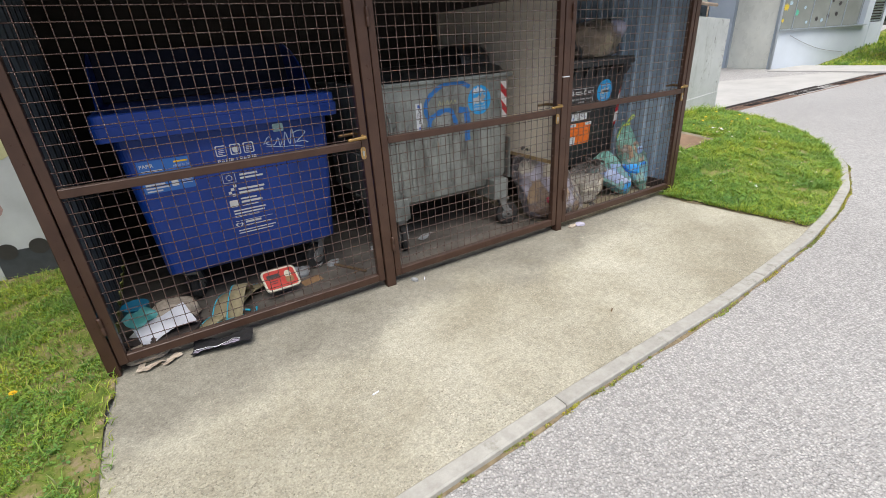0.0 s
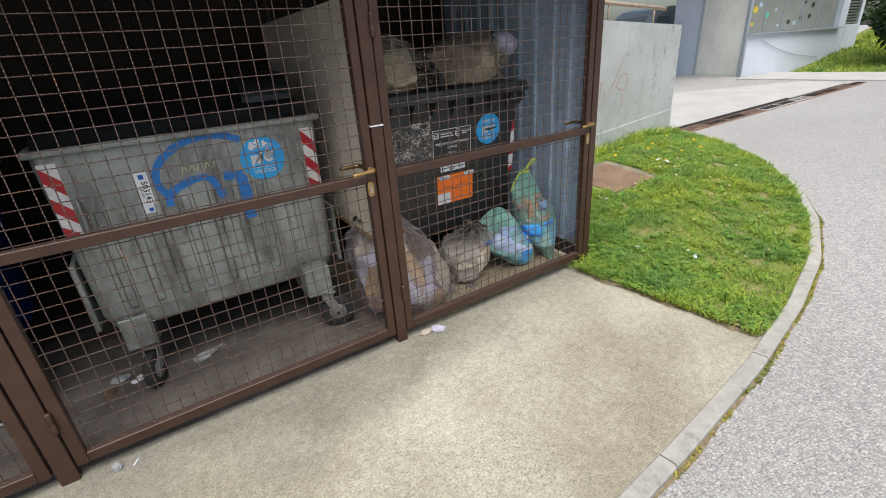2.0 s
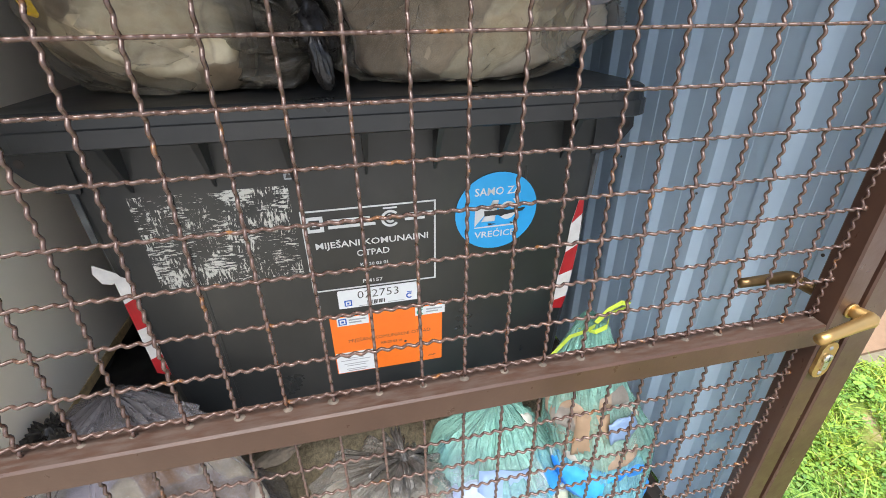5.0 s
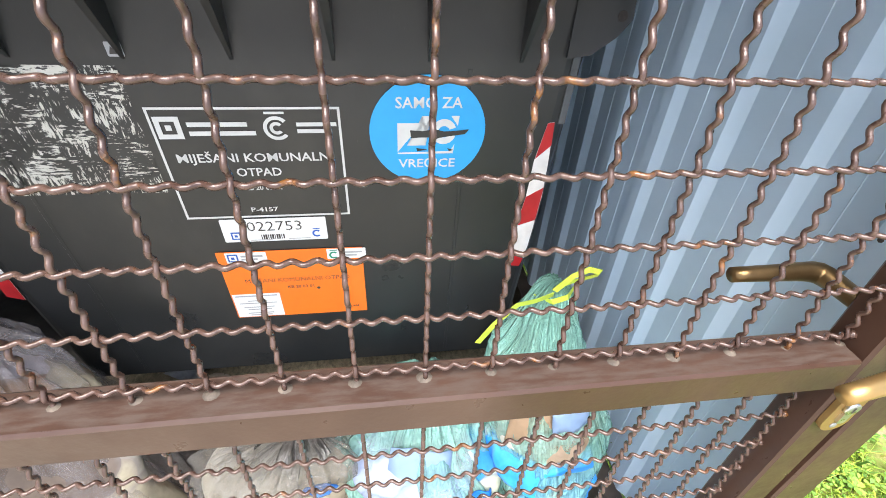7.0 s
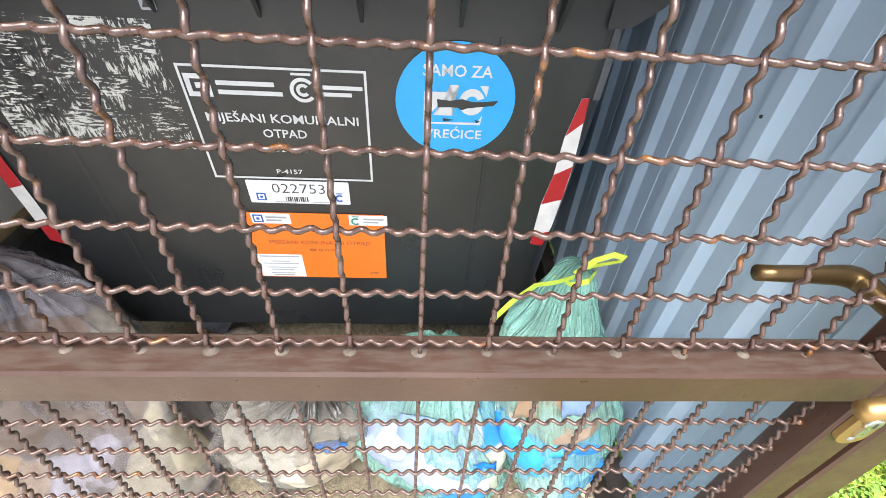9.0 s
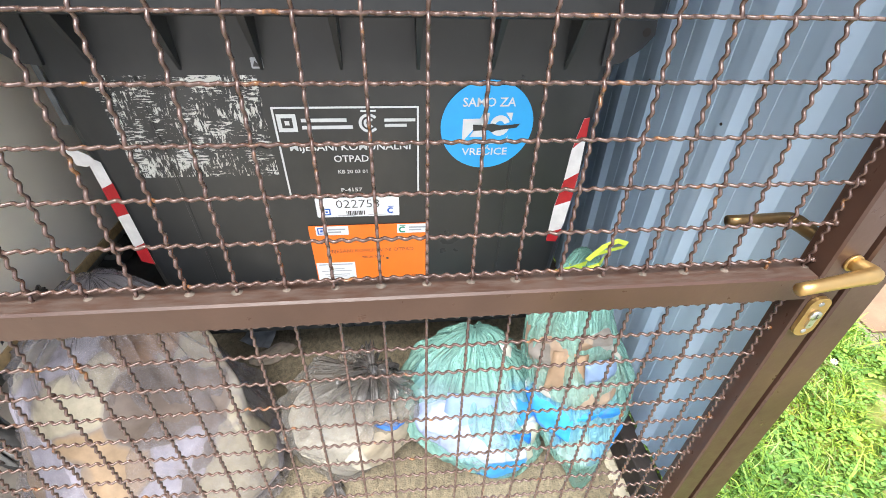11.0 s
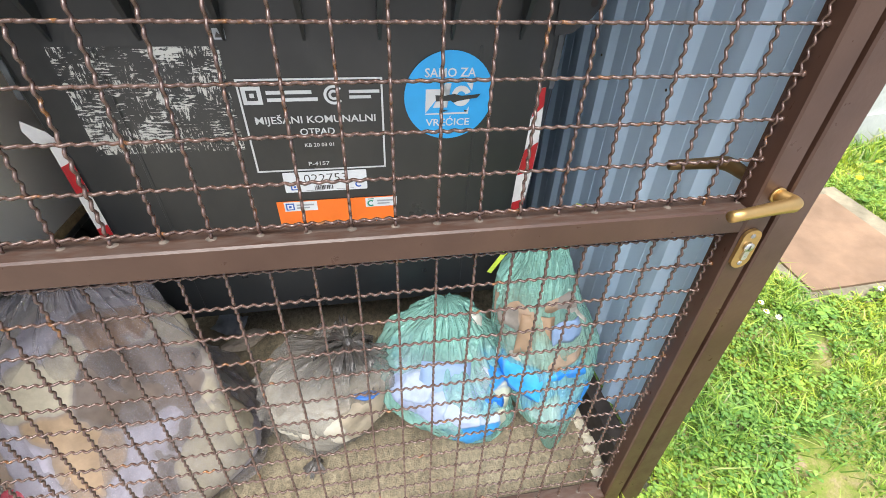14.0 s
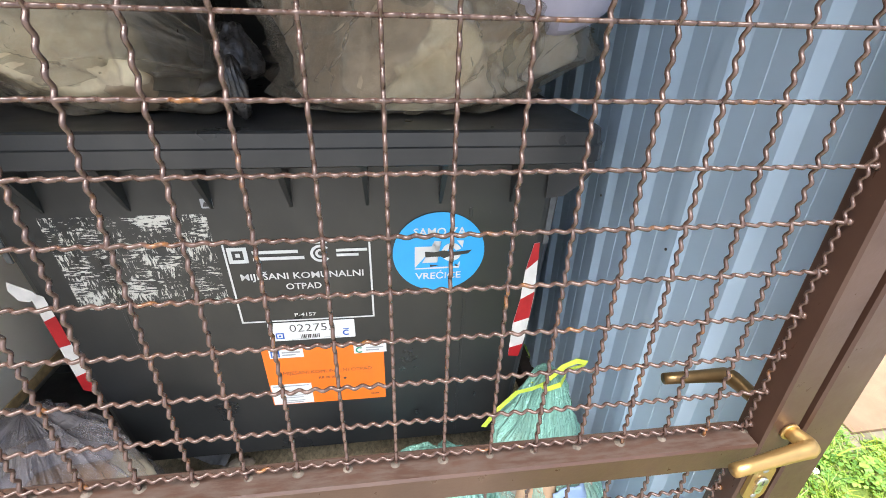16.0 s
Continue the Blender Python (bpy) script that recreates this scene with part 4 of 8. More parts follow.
def build_gate(index, sides, samples):
    x0, x1, key = GATES[index]
    gate = thing("gate", (x0, 0, 0.06), "brown steel gate filled with crimped wire mesh, closed", "gate", "bin store gates")
    w = 0.044
    # frame tubes
    bm = bmesh.new()
    add_box(bm, x0, x0 + w, FRONT, BACK, 0.062, TOP, 0.003)
    part("stile", bm, BROWN, gate)
    bm = bmesh.new()
    add_box(bm, x1 - w, x1, FRONT, BACK, 0.062, TOP, 0.003)
    part("stile", bm, BROWN, gate)
    for z0, z1 in ((0.064, 0.114), (0.982, 1.025), (TOP - 0.048, TOP - 0.001)):
        bm = bmesh.new()
        add_box(bm, x0 + w + 0.0005, x1 - w - 0.0005, FRONT + 0.0004, BACK - 0.0004, z0, z1, 0.003)
        part("rail", bm, BROWN, gate)
    # wires
    a, b = x0 + w, x1 - w
    first_x = a + ((4.657 - a) % PITCH if index == 2 else 0.022)
    xs = [first_x + PITCH * k for k in range(40) if first_x + PITCH * k < b - 0.006]
    for z0, z1, row0 in ((0.112, 0.984, 0.1770), (1.023, TOP - 0.046, 1.0375)):
        zs = [row0 + ROW * k for k in range(40) if row0 + ROW * k < z1 - 0.01]
        up = {s: crimped(z1 - z0, row0 - z0, s, "z", sides, samples) for s in (1, -1)}
        across = {s: crimped(b - a + 0.012, first_x - a + 0.006, s, "x", sides, samples) for s in (1, -1)}
        for k, x in enumerate(xs):
            ob = part("wire", up[1 if k % 2 else -1], WIRE, gate)
            ob.location = (x, MID, z0)
        for k, z in enumerate(zs):
            ob = part("wire", across[-1 if k % 2 else 1], WIRE, gate)
            ob.location = (a - 0.006, MID, z)
    # weld beads where the wires meet the rails
    rng = random.Random(index)
    bead = mesh_of("weld_bead", *lathe([(0.0105, 0.0), (0.0100, 0.0010), (0.0072, 0.0016), (0.0060, 0.0038), (0.003, 0.0060), (0.001, 0.0062)], 9), WELD, True)
    side_bead = mesh_of("weld_bead", *lathe([(0.0048, 0.0), (0.0042, 0.003), (0.001, 0.0045)], 8, pose(0, 0, 0, 0, -90, 0)), WIRE, True)
    for x in xs:
        for z in (1.0242, 0.113):
            ob = part("weld_bead", bead, WELD, gate)
            s = rng.uniform(0.55, 1.0)
            ob.location = (x + rng.uniform(-0.002, 0.002), MID, z)
            ob.scale = (s, s * 0.9, 0.55 * s)
    for z in [1.0375 + ROW * k for k in range(17)] + [0.1770 + ROW * k for k in range(13)]:
        part("weld_bead", side_bead, WIRE, gate).location = (b, MID, z)
    # lever handles, plate and lock
    for y0, way, mat, label in ((FRONT, -1, BRASS, "worn brass lever handle"), (BACK - 0.008, 1, BRONZE, "dark bronze lever handle")):
        pts = lever_points(key + 0.016, y0, way, key - (0.095 if way < 0 else 0.102))
        rad = [0.0105, 0.0108, 0.0114, 0.0120, 0.0122, 0.0118, 0.0108, 0.0100, 0.0094, 0.0090, 0.0086, 0.0084]
        v, f = sweep(pts, rad, 14)
        lever = part("lever", mesh_of("lever", v, f, mat, True), mat, gate, label)
        rose = lathe([(0.0128, 0.0), (0.0128, 0.0030), (0.0122, 0.0036), (0.006, 0.0038)], 24, pose(key + 0.016, FRONT - 0.0005 if way < 0 else BACK, 1.050, 90 * -way, 0, 0))
        part("collar", mesh_of("collar", *rose, mat, True), mat, lever)
    fr = face_frame(key + 0.006, FRONT - 0.0005, 0.953)
    oval = [(0.0165 * math.cos(t), 0.0165 * math.sin(t) + (0.021 if math.sin(t) > 0 else -0.021)) for t in [6.2832 * k / 28 for k in range(28)]]
    plate_ob = plate("lock_plate", 0, 0, fr, BRASS, gate, "oval brass lock plate", thick=0.006, shape=oval)
    cyl = lathe([(0.0085, 0.006), (0.0085, 0.010), (0.007, 0.0105)], 18, fr @ pose(0, 0.006, 0))
    part("cylinder", mesh_of("cylinder", *cyl, STEEL, True), STEEL, plate_ob, "bright steel lock cylinder")
    plate("cylinder", 0.010, 0.026, fr @ pose(0, -0.006, 0.006), STEEL, plate_ob, thick=0.0035, corner=0.004)
    for dz in (0.026, -0.027):
        part("screw_head", mesh_of("screw_head", *lathe([(0.0042, 0.006), (0.0042, 0.0066), (0.003, 0.0072)], 12, fr @ pose(0, dz, 0)), GREY_METAL, True), GREY_METAL, plate_ob)
    plate("keyhole", 0.0022, 0.009, fr @ pose(0, 0.006, 0.0106), DARK_PRINT, plate_ob, thick=0.0004, corner=0.001)
    # hinges
    for z in (0.315, 1.69):
        hx = (POSTS[index][1] + x0) / 2
        h = lathe([(0.002, -0.052), (0.010, -0.050), (0.0115, -0.046), (0.0115, -0.002), (0.0100, 0.0), (0.0115, 0.002), (0.0115, 0.046), (0.010, 0.050), (0.002, 0.052)], 14, pose(hx, -0.026, z))
        part("hinge", mesh_of("hinge", *h, BROWN, True), BROWN, gate)
    return gate


WELD = make_plain("painted_weld", (0.118, 0.094, 0.074), 0.7, 0.1, 0.5, 90.0, 0.3, 300.0)


# ---- bins ----
def castor(x, y, top, parent, yaw=0.0, r=0.1):
    """Swivel castor: plate and fork, with tyre and hub under it."""
    m = pose(x, y, 0, 0, 0, yaw)
    bm = bmesh.new()
    add_box(bm, -0.05, 0.05, -0.045, 0.045, top - 0.012, top, 0.002, m)
    add_box(bm, -0.035, 0.035, -0.036, 0.036, 2 * r + 0.004, top - 0.013, 0.004, m)
    for s in (-1, 1):
        vs = add_box(bm, -0.030, 0.030, s * 0.034 - 0.003, s * 0.034 + 0.003, r - 0.02, 2 * r + 0.012, 0.002)
        for v in vs:
            v.co.x += 0.045 * (2 * r + 0.012 - v.co.z) / r
        bmesh.ops.transform(bm, matrix=m, verts=vs)
    fork = part("castor", bm, GREY_METAL, parent)
    turn = m @ pose(0.045, 0, r, 90, 0, 0)
    tyre = lathe([(0.055, -0.022), (r - 0.012, -0.023), (r - 0.003, -0.016), (r, 0.0), (r - 0.003, 0.016), (r - 0.012, 0.023), (0.055, 0.022)], 32, turn)
    part("tyre", mesh_of("tyre", *tyre, RUBBER, True), RUBBER, fork, "worn dark rubber tyre")
    hub = lathe([(0.012, -0.027), (0.05, -0.025), (0.058, -0.012), (0.058, 0.012), (0.05, 0.025), (0.012, 0.027)], 24, turn)
    part("hub", mesh_of("hub", *hub, GREY_METAL, True), GREY_METAL, fork)
    axle = lathe([(0.011, -0.042), (0.011, 0.042)], 10, turn)
    part("axle", mesh_of("axle", *axle, DARK_STEEL), DARK_STEEL, fork)
    return fork


def shell(levels, wall=0.012, floor=True):
    """An open container: outside up, over the edge, inside down."""
    inner = [(z + (0.02 if i == 0 else 0), x0 + wall, x1 - wall, y0 + wall, y1 - wall, max(r - wall * 0.5, 0.01)) for i, (z, x0, x1, y0, y1, r) in enumerate(levels)]
    return loft(levels + inner[::-1], cap_low=True, cap_high=True)


def striped_tape(frame_, w, h, n, parent, flip=False, label="red and white striped reflective tape"):
    """Slanting red and white bars on a strip."""
    base = plate("reflective_tape", w, h, frame_, WHITE_TAPE, parent, label, corner=0.002)
    step = h / n
    for k in range(-1, n, 2):
        y0 = -h / 2 + k * step + step * 0.3
        d = w * 1.05 * (-1 if flip else 1)
        quad = [(-w / 2, y0 - d / 2), (w / 2, y0 + d / 2), (w / 2, y0 + d / 2 + step), (-w / 2, y0 - d / 2 + step)]
        quad = [(x, min(h / 2, max(-h / 2, y))) for x, y in quad]
        part("red_bar", mesh_of("red_bar", [frame_ @ Vector((x, y, 0.0010)) for x, y in quad], [(0, 1, 2, 3)], RED), RED, base)
    return base


def bag_sticker(fr, r, parent):
    """Round cyan sticker: words above and below a plain white emblem."""
    disc = plate("round_sticker", 0, 0, fr, CYAN_STICKER, parent, "round cyan sticker with white words, torn across", shape=disc_shape(r))
    up = fr @ pose(0, 0, 0.0012)
    lettering("SAMO ZA", 0.19 * r, up @ pose(0, 0.53 * r, 0), WHITE_PRINT, disc, width=1.12 * r)
    lettering("VREĆICE", 0.17 * r, up @ pose(0, -0.60 * r, 0), WHITE_PRINT, disc, width=1.02 * r)
    k = r / 0.11
    shapes = [[(-0.058, 0.020), (-0.012, 0.020), (-0.058, -0.040)], [(-0.040, -0.026), (-0.012, 0.010), (-0.002, 0.022), (0.004, 0.034), (-0.012, 0.034), (0.0, 0.0), (-0.004, -0.026)],
              [(0.058, 0.034), (0.042, 0.034), (0.056, 0.014)], [(-0.058, -0.044), (0.050, -0.044), (0.052, -0.024), (0.044, -0.039), (-0.058, -0.041)]]
    for s in shapes:
        plate("emblem", 0, 0, up, WHITE_PRINT, disc, thick=0.0003, shape=[(x * k, y * k) for x, y in s])
    ring = [(0.024 * math.cos(radians(a)), 0.026 * math.sin(radians(a))) for a in range(20, 341, 20)]
    ring += [(0.011 * math.cos(radians(a)), 0.012 * math.sin(radians(a))) for a in range(340, 19, -20)]
    plate("emblem", 0, 0, up @ pose(0.030 * k, 0.002 * k, 0), WHITE_PRINT, disc, thick=0.0003, shape=[(x * k, y * k) for x, y in ring])
    return disc, up, k


def build_black_bin():
    bin_ = thing("wheeled_bin", (4.1, 1.05, 0), "large black plastic wheeled bin with white labels, overfilled with bags", "rubbish bin", "wheeled bins")
    lean = math.degrees(math.atan(0.082))
    yf = lambda z: 0.564 + (1.06 - z) * 0.082
    body = loft([(0.30, 3.58, 4.63, yf(0.30) + 0.05, 1.46, 0.04), (0.325, 3.535, 4.672, yf(0.325), 1.50, 0.04), (1.262, 3.49, 4.712, yf(1.262), 1.62, 0.045)], cap_high=True)
    part("body", mesh_of("body", *body, BLACK), BLACK, bin_)
    rim = loft([(1.262, 3.456, 4.742, 0.472, 1.665, 0.05), (1.266, 3.450, 4.748, 0.466, 1.670, 0.05), (1.298, 3.450, 4.748, 0.466, 1.670, 0.05),
                (1.3005, 3.454, 4.744, 0.470, 1.666, 0.05), (1.326, 3.456, 4.742, 0.472, 1.664, 0.05), (1.330, 3.462, 4.736, 0.478, 1.658, 0.05)], cap_high=True)
    part("lid", mesh_of("lid", *rim, BLACK), BLACK, bin_, "black plastic lid with a stepped rim")
    for k in range(8):
        x = 3.623 + 0.1597 * k
        if x > 4.66:
            continue
        v = [(x - 0.007, 0.480, 1.262), (x + 0.007, 0.480, 1.262), (x - 0.007, yf(1.262), 1.262), (x + 0.007, yf(1.262), 1.262), (x - 0.003, yf(1.15) - 0.001, 1.15), (x + 0.003, yf(1.15) - 0.001, 1.15)]
        part("gusset", mesh_of("gusset", v, [(0, 1, 3, 2), (0, 4, 5, 1), (0, 2, 4), (1, 5, 3), (2, 3, 5, 4)], BLACK), BLACK, bin_)
    for s, cx in ((-1, 3.505), (1, 4.690)):
        prof = [(-0.030, 1.261), (0.068, 1.261), (0.072, 1.222), (0.052, 1.196), (0.012, 1.166), (-0.030, 1.160)]
        verts = [(cx + s * px, y, pz) for y in (0.545, 0.548, 0.60) for px, pz in prof]
        verts = [(x + (0 if y > 0.546 else s * -0.002), y, z) for x, y, z in verts]
        n = len(prof)
        faces = [tuple(range(n)), tuple(2 * n + i for i in range(n))[::-1]] + [(r * n + i, (r + 1) * n + i, (r + 1) * n + (i + 1) % n, r * n + (i + 1) % n) for r in (0, 1) for i in range(n)]
        lug = part("lifting_lug", mesh_of("lifting_lug", verts, faces, BLACK), BLACK, bin_)
        plate("lug_hole", 0, 0, face_frame(cx + s * 0.050, 0.5445, 1.228), DARK_STEEL, lug, thick=0.0006, shape=disc_shape(0.009, 14))
        # Slightly lighter grey strip up each front corner.
        strip = [(cx - s * 0.016, yf(z) - 0.002 + d, z) for z in (1.035, 1.255) for d in (0.0, 0.004)] + [(cx - s * 0.002, yf(z) + 0.001 + d, z) for z in (1.035, 1.255) for d in (0.0, 0.004)]
        part("corner_strip", mesh_of("corner_strip", strip, [(0, 4, 6, 2), (1, 3, 7, 5), (0, 2, 3, 1), (4, 5, 7, 6), (2, 6, 7, 3), (0, 1, 5, 4)], CORNER_GREY), CORNER_GREY, bin_, "grey corner strip")
    for x in (3.69, 4.492):
        bm = bmesh.new()
        vs = add_box(bm, x - 0.004, x + 0.004, -0.0012, 0.004, -0.40, 0.40, 0.001)
        bmesh.ops.transform(bm, matrix=pose(0, yf(0.74), 0.74, lean, 0, 0), verts=vs)
        part("moulded_line", bm, BLACK, bin_)
    for x in (3.76, 4.46):
        for y in (1.02, 1.40):
            castor(x, y, 0.30, bin_, 20)
    on = lambda x, z, out=0.0015: face_frame(x - 0.006, yf(z + 0.006), z + 0.006, lean) @ pose(0, 0, out)
    # printed frame with words
    fx, fz = 4.108, 0.948
    fr = on(fx, fz)
    w, h, e = 0.322, 0.236, 0.0045
    lots = [([fr @ Vector(p) for p in q], [(0, 1, 2, 3)]) for q in (
        ((-w / 2, h / 2 - e, 0), (w / 2, h / 2 - e, 0), (w / 2, h / 2, 0), (-w / 2, h / 2, 0)), ((-w / 2, -h / 2, 0), (w / 2, -h / 2, 0), (w / 2, -h / 2 + e, 0), (-w / 2, -h / 2 + e, 0)),
        ((-w / 2, -h / 2 + e, 0), (-w / 2 + e, -h / 2 + e, 0), (-w / 2 + e, h / 2 - e, 0), (-w / 2, h / 2 - e, 0)), ((w / 2 - e, -h / 2 + e, 0), (w / 2, -h / 2 + e, 0), (w / 2, h / 2 - e, 0), (w / 2 - e, h / 2 - e, 0)))]
    v, f = join_vf(*lots)
    label = part("printed_label", mesh_of("printed_label", v, f, WHITE_PRINT), WHITE_PRINT, bin_, "white printed frame with waste type")
    lettering("MIJEŠANI KOMUNALNI", 0.0175, on(4.110, 0.967), WHITE_PRINT, label, width=0.278)
    lettering("OTPAD", 0.0175, on(4.108, 0.936), WHITE_PRINT, label, width=0.082)
    lettering("KB 20 03 01", 0.0095, on(4.109, 0.901), WHITE_PRINT, label, width=0.070)
    lettering("P-4157", 0.0105, on(4.100, 0.849), WHITE_PRINT, label, width=0.052)
    sq = on(3.976, 1.028, 0.0016)
    o = 0.021
    for q in (((-o, o - 0.009), (o, o - 0.009), (o, o), (-o, o)), ((-o, -o), (o, -o), (o, -o + 0.009), (-o, -o + 0.009)), ((-o, -o + 0.009), (-o + 0.009, -o + 0.009), (-o + 0.009, o - 0.009), (-o, o - 0.009)),
              ((o - 0.009, -o + 0.009), (o, -o + 0.009), (o, o - 0.009), (o - 0.009, o - 0.009)), ((-0.005, -0.005), (0.005, -0.005), (0.005, 0.005), (-0.005, 0.005))):
        plate("emblem", 0, 0, sq, WHITE_PRINT, label, thick=0.0002, shape=list(q))
    for r0, r1 in ((0.0165, 0.023), (0.006, 0.012)):
        arc = [(r1 * math.cos(radians(a)), r1 * math.sin(radians(a))) for a in range(40, 321, 14)] + [(r0 * math.cos(radians(a)), r0 * math.sin(radians(a))) for a in range(320, 39, -14)]
        plate("emblem", 0, 0, on(4.156, 1.026, 0.0016), WHITE_PRINT, label, thick=0.0002, shape=arc)
    plate("emblem", 0.034, 0.0045, on(4.156, 1.055, 0.0016), WHITE_PRINT, label, thick=0.0002, corner=0.001)
    bars([(0.050, 0, 0.100, 0.0085), (0.056, -0.017, 0.112, 0.0085)], on(4.007, 1.034, 0.0016), WHITE_PRINT, label, "name_bar")
    bars([(0.036, 0, 0.070, 0.0075), (0.026, -0.013, 0.050, 0.0075)], on(4.190, 1.033, 0.0016), WHITE_PRINT, label, "name_bar")
    # number sticker
    st = plate("number_sticker", 0.212, 0.060, on(4.111, 0.797, 0.0022), WHITE_STICKER, bin_, "white sticker with an inventory number", corner=0.003)
    lettering("022753", 0.025, on(4.112, 0.806, 0.0032), DARK_PRINT, st, width=0.110, bold=-0.01)
    bars([(0.0045 * k - 0.024, 0, 0.0018 + 0.0012 * (k * 7 % 3), 0.013) for k in range(11)], on(4.105, 0.779, 0.0032), DARK_PRINT, st, "barcode")
    def ring_mark(frame_, r, mat, parent):
        arc = [(r * math.cos(radians(a)), r * math.sin(radians(a))) for a in range(45, 316, 15)] + [(0.58 * r * math.cos(radians(a)), 0.58 * r * math.sin(radians(a))) for a in range(315, 44, -15)]
        plate("emblem", 0, 0, frame_, mat, parent, thick=0.0002, shape=arc)
        plate("emblem", 1.5 * r, 0.25 * r, frame_ @ pose(0, 1.35 * r, 0), mat, parent, thick=0.0002, corner=0.0003)
    plate("emblem", 0.020, 0.020, on(4.030, 0.784, 0.0032), BLUE_PRINT, st, thick=0.0002, corner=0.001)
    plate("emblem", 0.013, 0.013, on(4.030, 0.784, 0.0036), WHITE_STICKER, st, thick=0.0002, corner=0.001)
    plate("emblem", 0.006, 0.006, on(4.030, 0.784, 0.0040), BLUE_PRINT, st, thick=0.0002, corner=0.0005)
    ring_mark(on(4.195, 0.784, 0.0032), 0.0095, BLUE_PRINT, st)
    bars([(-0.030, 0, 0.045, 0.002), (0.048, 0.001, 0.045, 0.002)], on(4.110, 0.771, 0.0032), GREY_PRINT, st)
    # orange sticker
    og = plate("orange_sticker", 0.313, 0.215, on(4.131, 0.632, 0.0022), ORANGE_STICKER, bin_, "orange sticker naming mixed municipal waste", corner=0.002)
    lettering("MIJEŠANI KOMUNALNI OTPAD", 0.0125, on(4.135, 0.648, 0.0032), DARK_PRINT, og, width=0.235, bold=-0.01)
    lettering("KB 20 03 01", 0.0085, on(4.139, 0.624, 0.0032), DARK_PRINT, og, width=0.060)
    lettering("23684", 0.0065, on(4.257, 0.545, 0.0032), DARK_PRINT, og, width=0.022)
    for ex, mat in ((4.030, BLUE_PRINT), (4.246, GREEN_PRINT)):
        plate("white_field", 0.086, 0.030, on(ex + 0.006, 0.722, 0.0031), WHITE_STICKER, og, thick=0.0002, corner=0.001)
        if mat is GREEN_PRINT:
            ring_mark(on(ex - 0.022, 0.719, 0.0036), 0.0105, mat, og)
        else:
            plate("emblem", 0.022, 0.022, on(ex - 0.022, 0.722, 0.0036), mat, og, thick=0.0002, corner=0.001)
            plate("emblem", 0.015, 0.015, on(ex - 0.022, 0.722, 0.0040), WHITE_STICKER, og, thick=0.0002, corner=0.001)
            plate("emblem", 0.007, 0.007, on(ex - 0.022, 0.722, 0.0044), mat, og, thick=0.0002, corner=0.0005)
        bars([(0.018, 0.004, 0.046, 0.005), (0.012, -0.005, 0.034, 0.005)], on(ex, 0.722, 0.0036), GREY_PRINT, og)
    plate("white_field", 0.108, 0.080, on(4.031, 0.567, 0.0031), WHITE_STICKER, og, thick=0.0002, corner=0.001)
    bars([(0, 0.033, 0.095, 0.004), (0, 0.016, 0.045, 0.003), (0, 0.008, 0.085, 0.003), (0, -0.006, 0.070, 0.003), (0, -0.014, 0.055, 0.003), (0, -0.027, 0.060, 0.003), (0, -0.034, 0.050, 0.003)], on(4.031, 0.567, 0.0036), GREY_PRINT, og)
    plate("burn_hole", 0, 0, on(4.178, 0.617, 0.0035), DARK_PRINT, og, thick=0.0002, shape=disc_shape(0.0042, 10))
    # round sticker, torn across the middle
    disc, up, k = bag_sticker(on(4.428, 1.015, 0.0022), 0.109, bin_)
    torn = [(-0.034, 0.006), (-0.010, 0.004), (0.012, 0.008), (0.030, 0.003), (0.052, 0.004), (0.078, 0.007), (0.070, -0.003), (0.040, -0.007), (0.022, -0.010), (0.012, -0.014), (0.004, -0.009), (-0.014, -0.009), (-0.032, -0.010)]
    plate("tear", 0, 0, up @ pose(0, 0, 0.0006), BLACK, disc, "torn strip showing black plastic", thick=0.0002, shape=torn)
    plate("tear", 0, 0, up @ pose(-0.010, -0.034, 0.0006), BLACK, disc, thick=0.0002, shape=[(-0.012, 0.003), (0.010, 0.0), (-0.010, -0.004)])
    plate("tear", 0, 0, up @ pose(0.044, -0.035, 0.0006), BLACK, disc, thick=0.0002, shape=[(-0.006, 0.003), (0.006, -0.001), (-0.002, -0.004)])
    # scraped-off sticker
    plate("scraped_sticker", 0.322, 0.238, on(3.772, 1.015, 0.0012), SCRAPED, bin_, "white scraped-off sticker residue", thick=0.0003, corner=0.002)
    small = plate("small_sticker", 0.024, 0.022, on(3.941, 1.158, 0.0012), GREY_PRINT, bin_, thick=0.0003, corner=0.002)
    plate("sticker_print", 0, 0, on(3.941, 1.158, 0.0018), DARK_PRINT, small, thick=0.0002, shape=[(-0.009, -0.007), (0.008, -0.007), (0.008, 0.004), (0.001, -0.001), (-0.004, 0.005)])
    # torn reflective tape on the two front corners
    def tape(xc, zc, white, reds, label):
        here = lambda pts: [(x - xc, (z - zc) * 1.0034) for x, z in pts]
        base = plate("reflective_tape", 0, 0, on(xc, zc, 0.0020), WHITE_TAPE, bin_, label, shape=here(white))
        for red in reds:
            plate("red_bar", 0, 0, on(xc, zc, 0.0030), RED, base, thick=0.0003, shape=here(red))
        return base
    left = tape(3.537, 0.78, [(3.522, 0.640), (3.552, 0.626), (3.552, 0.80), (3.549, 0.94), (3.538, 0.947), (3.522, 0.932)],
                [[(3.522, 0.788), (3.552, 0.797), (3.552, 0.885), (3.522, 0.870)], [(3.522, 0.640), (3.552, 0.626), (3.552, 0.702), (3.522, 0.688)]], "torn red and white reflective tape")
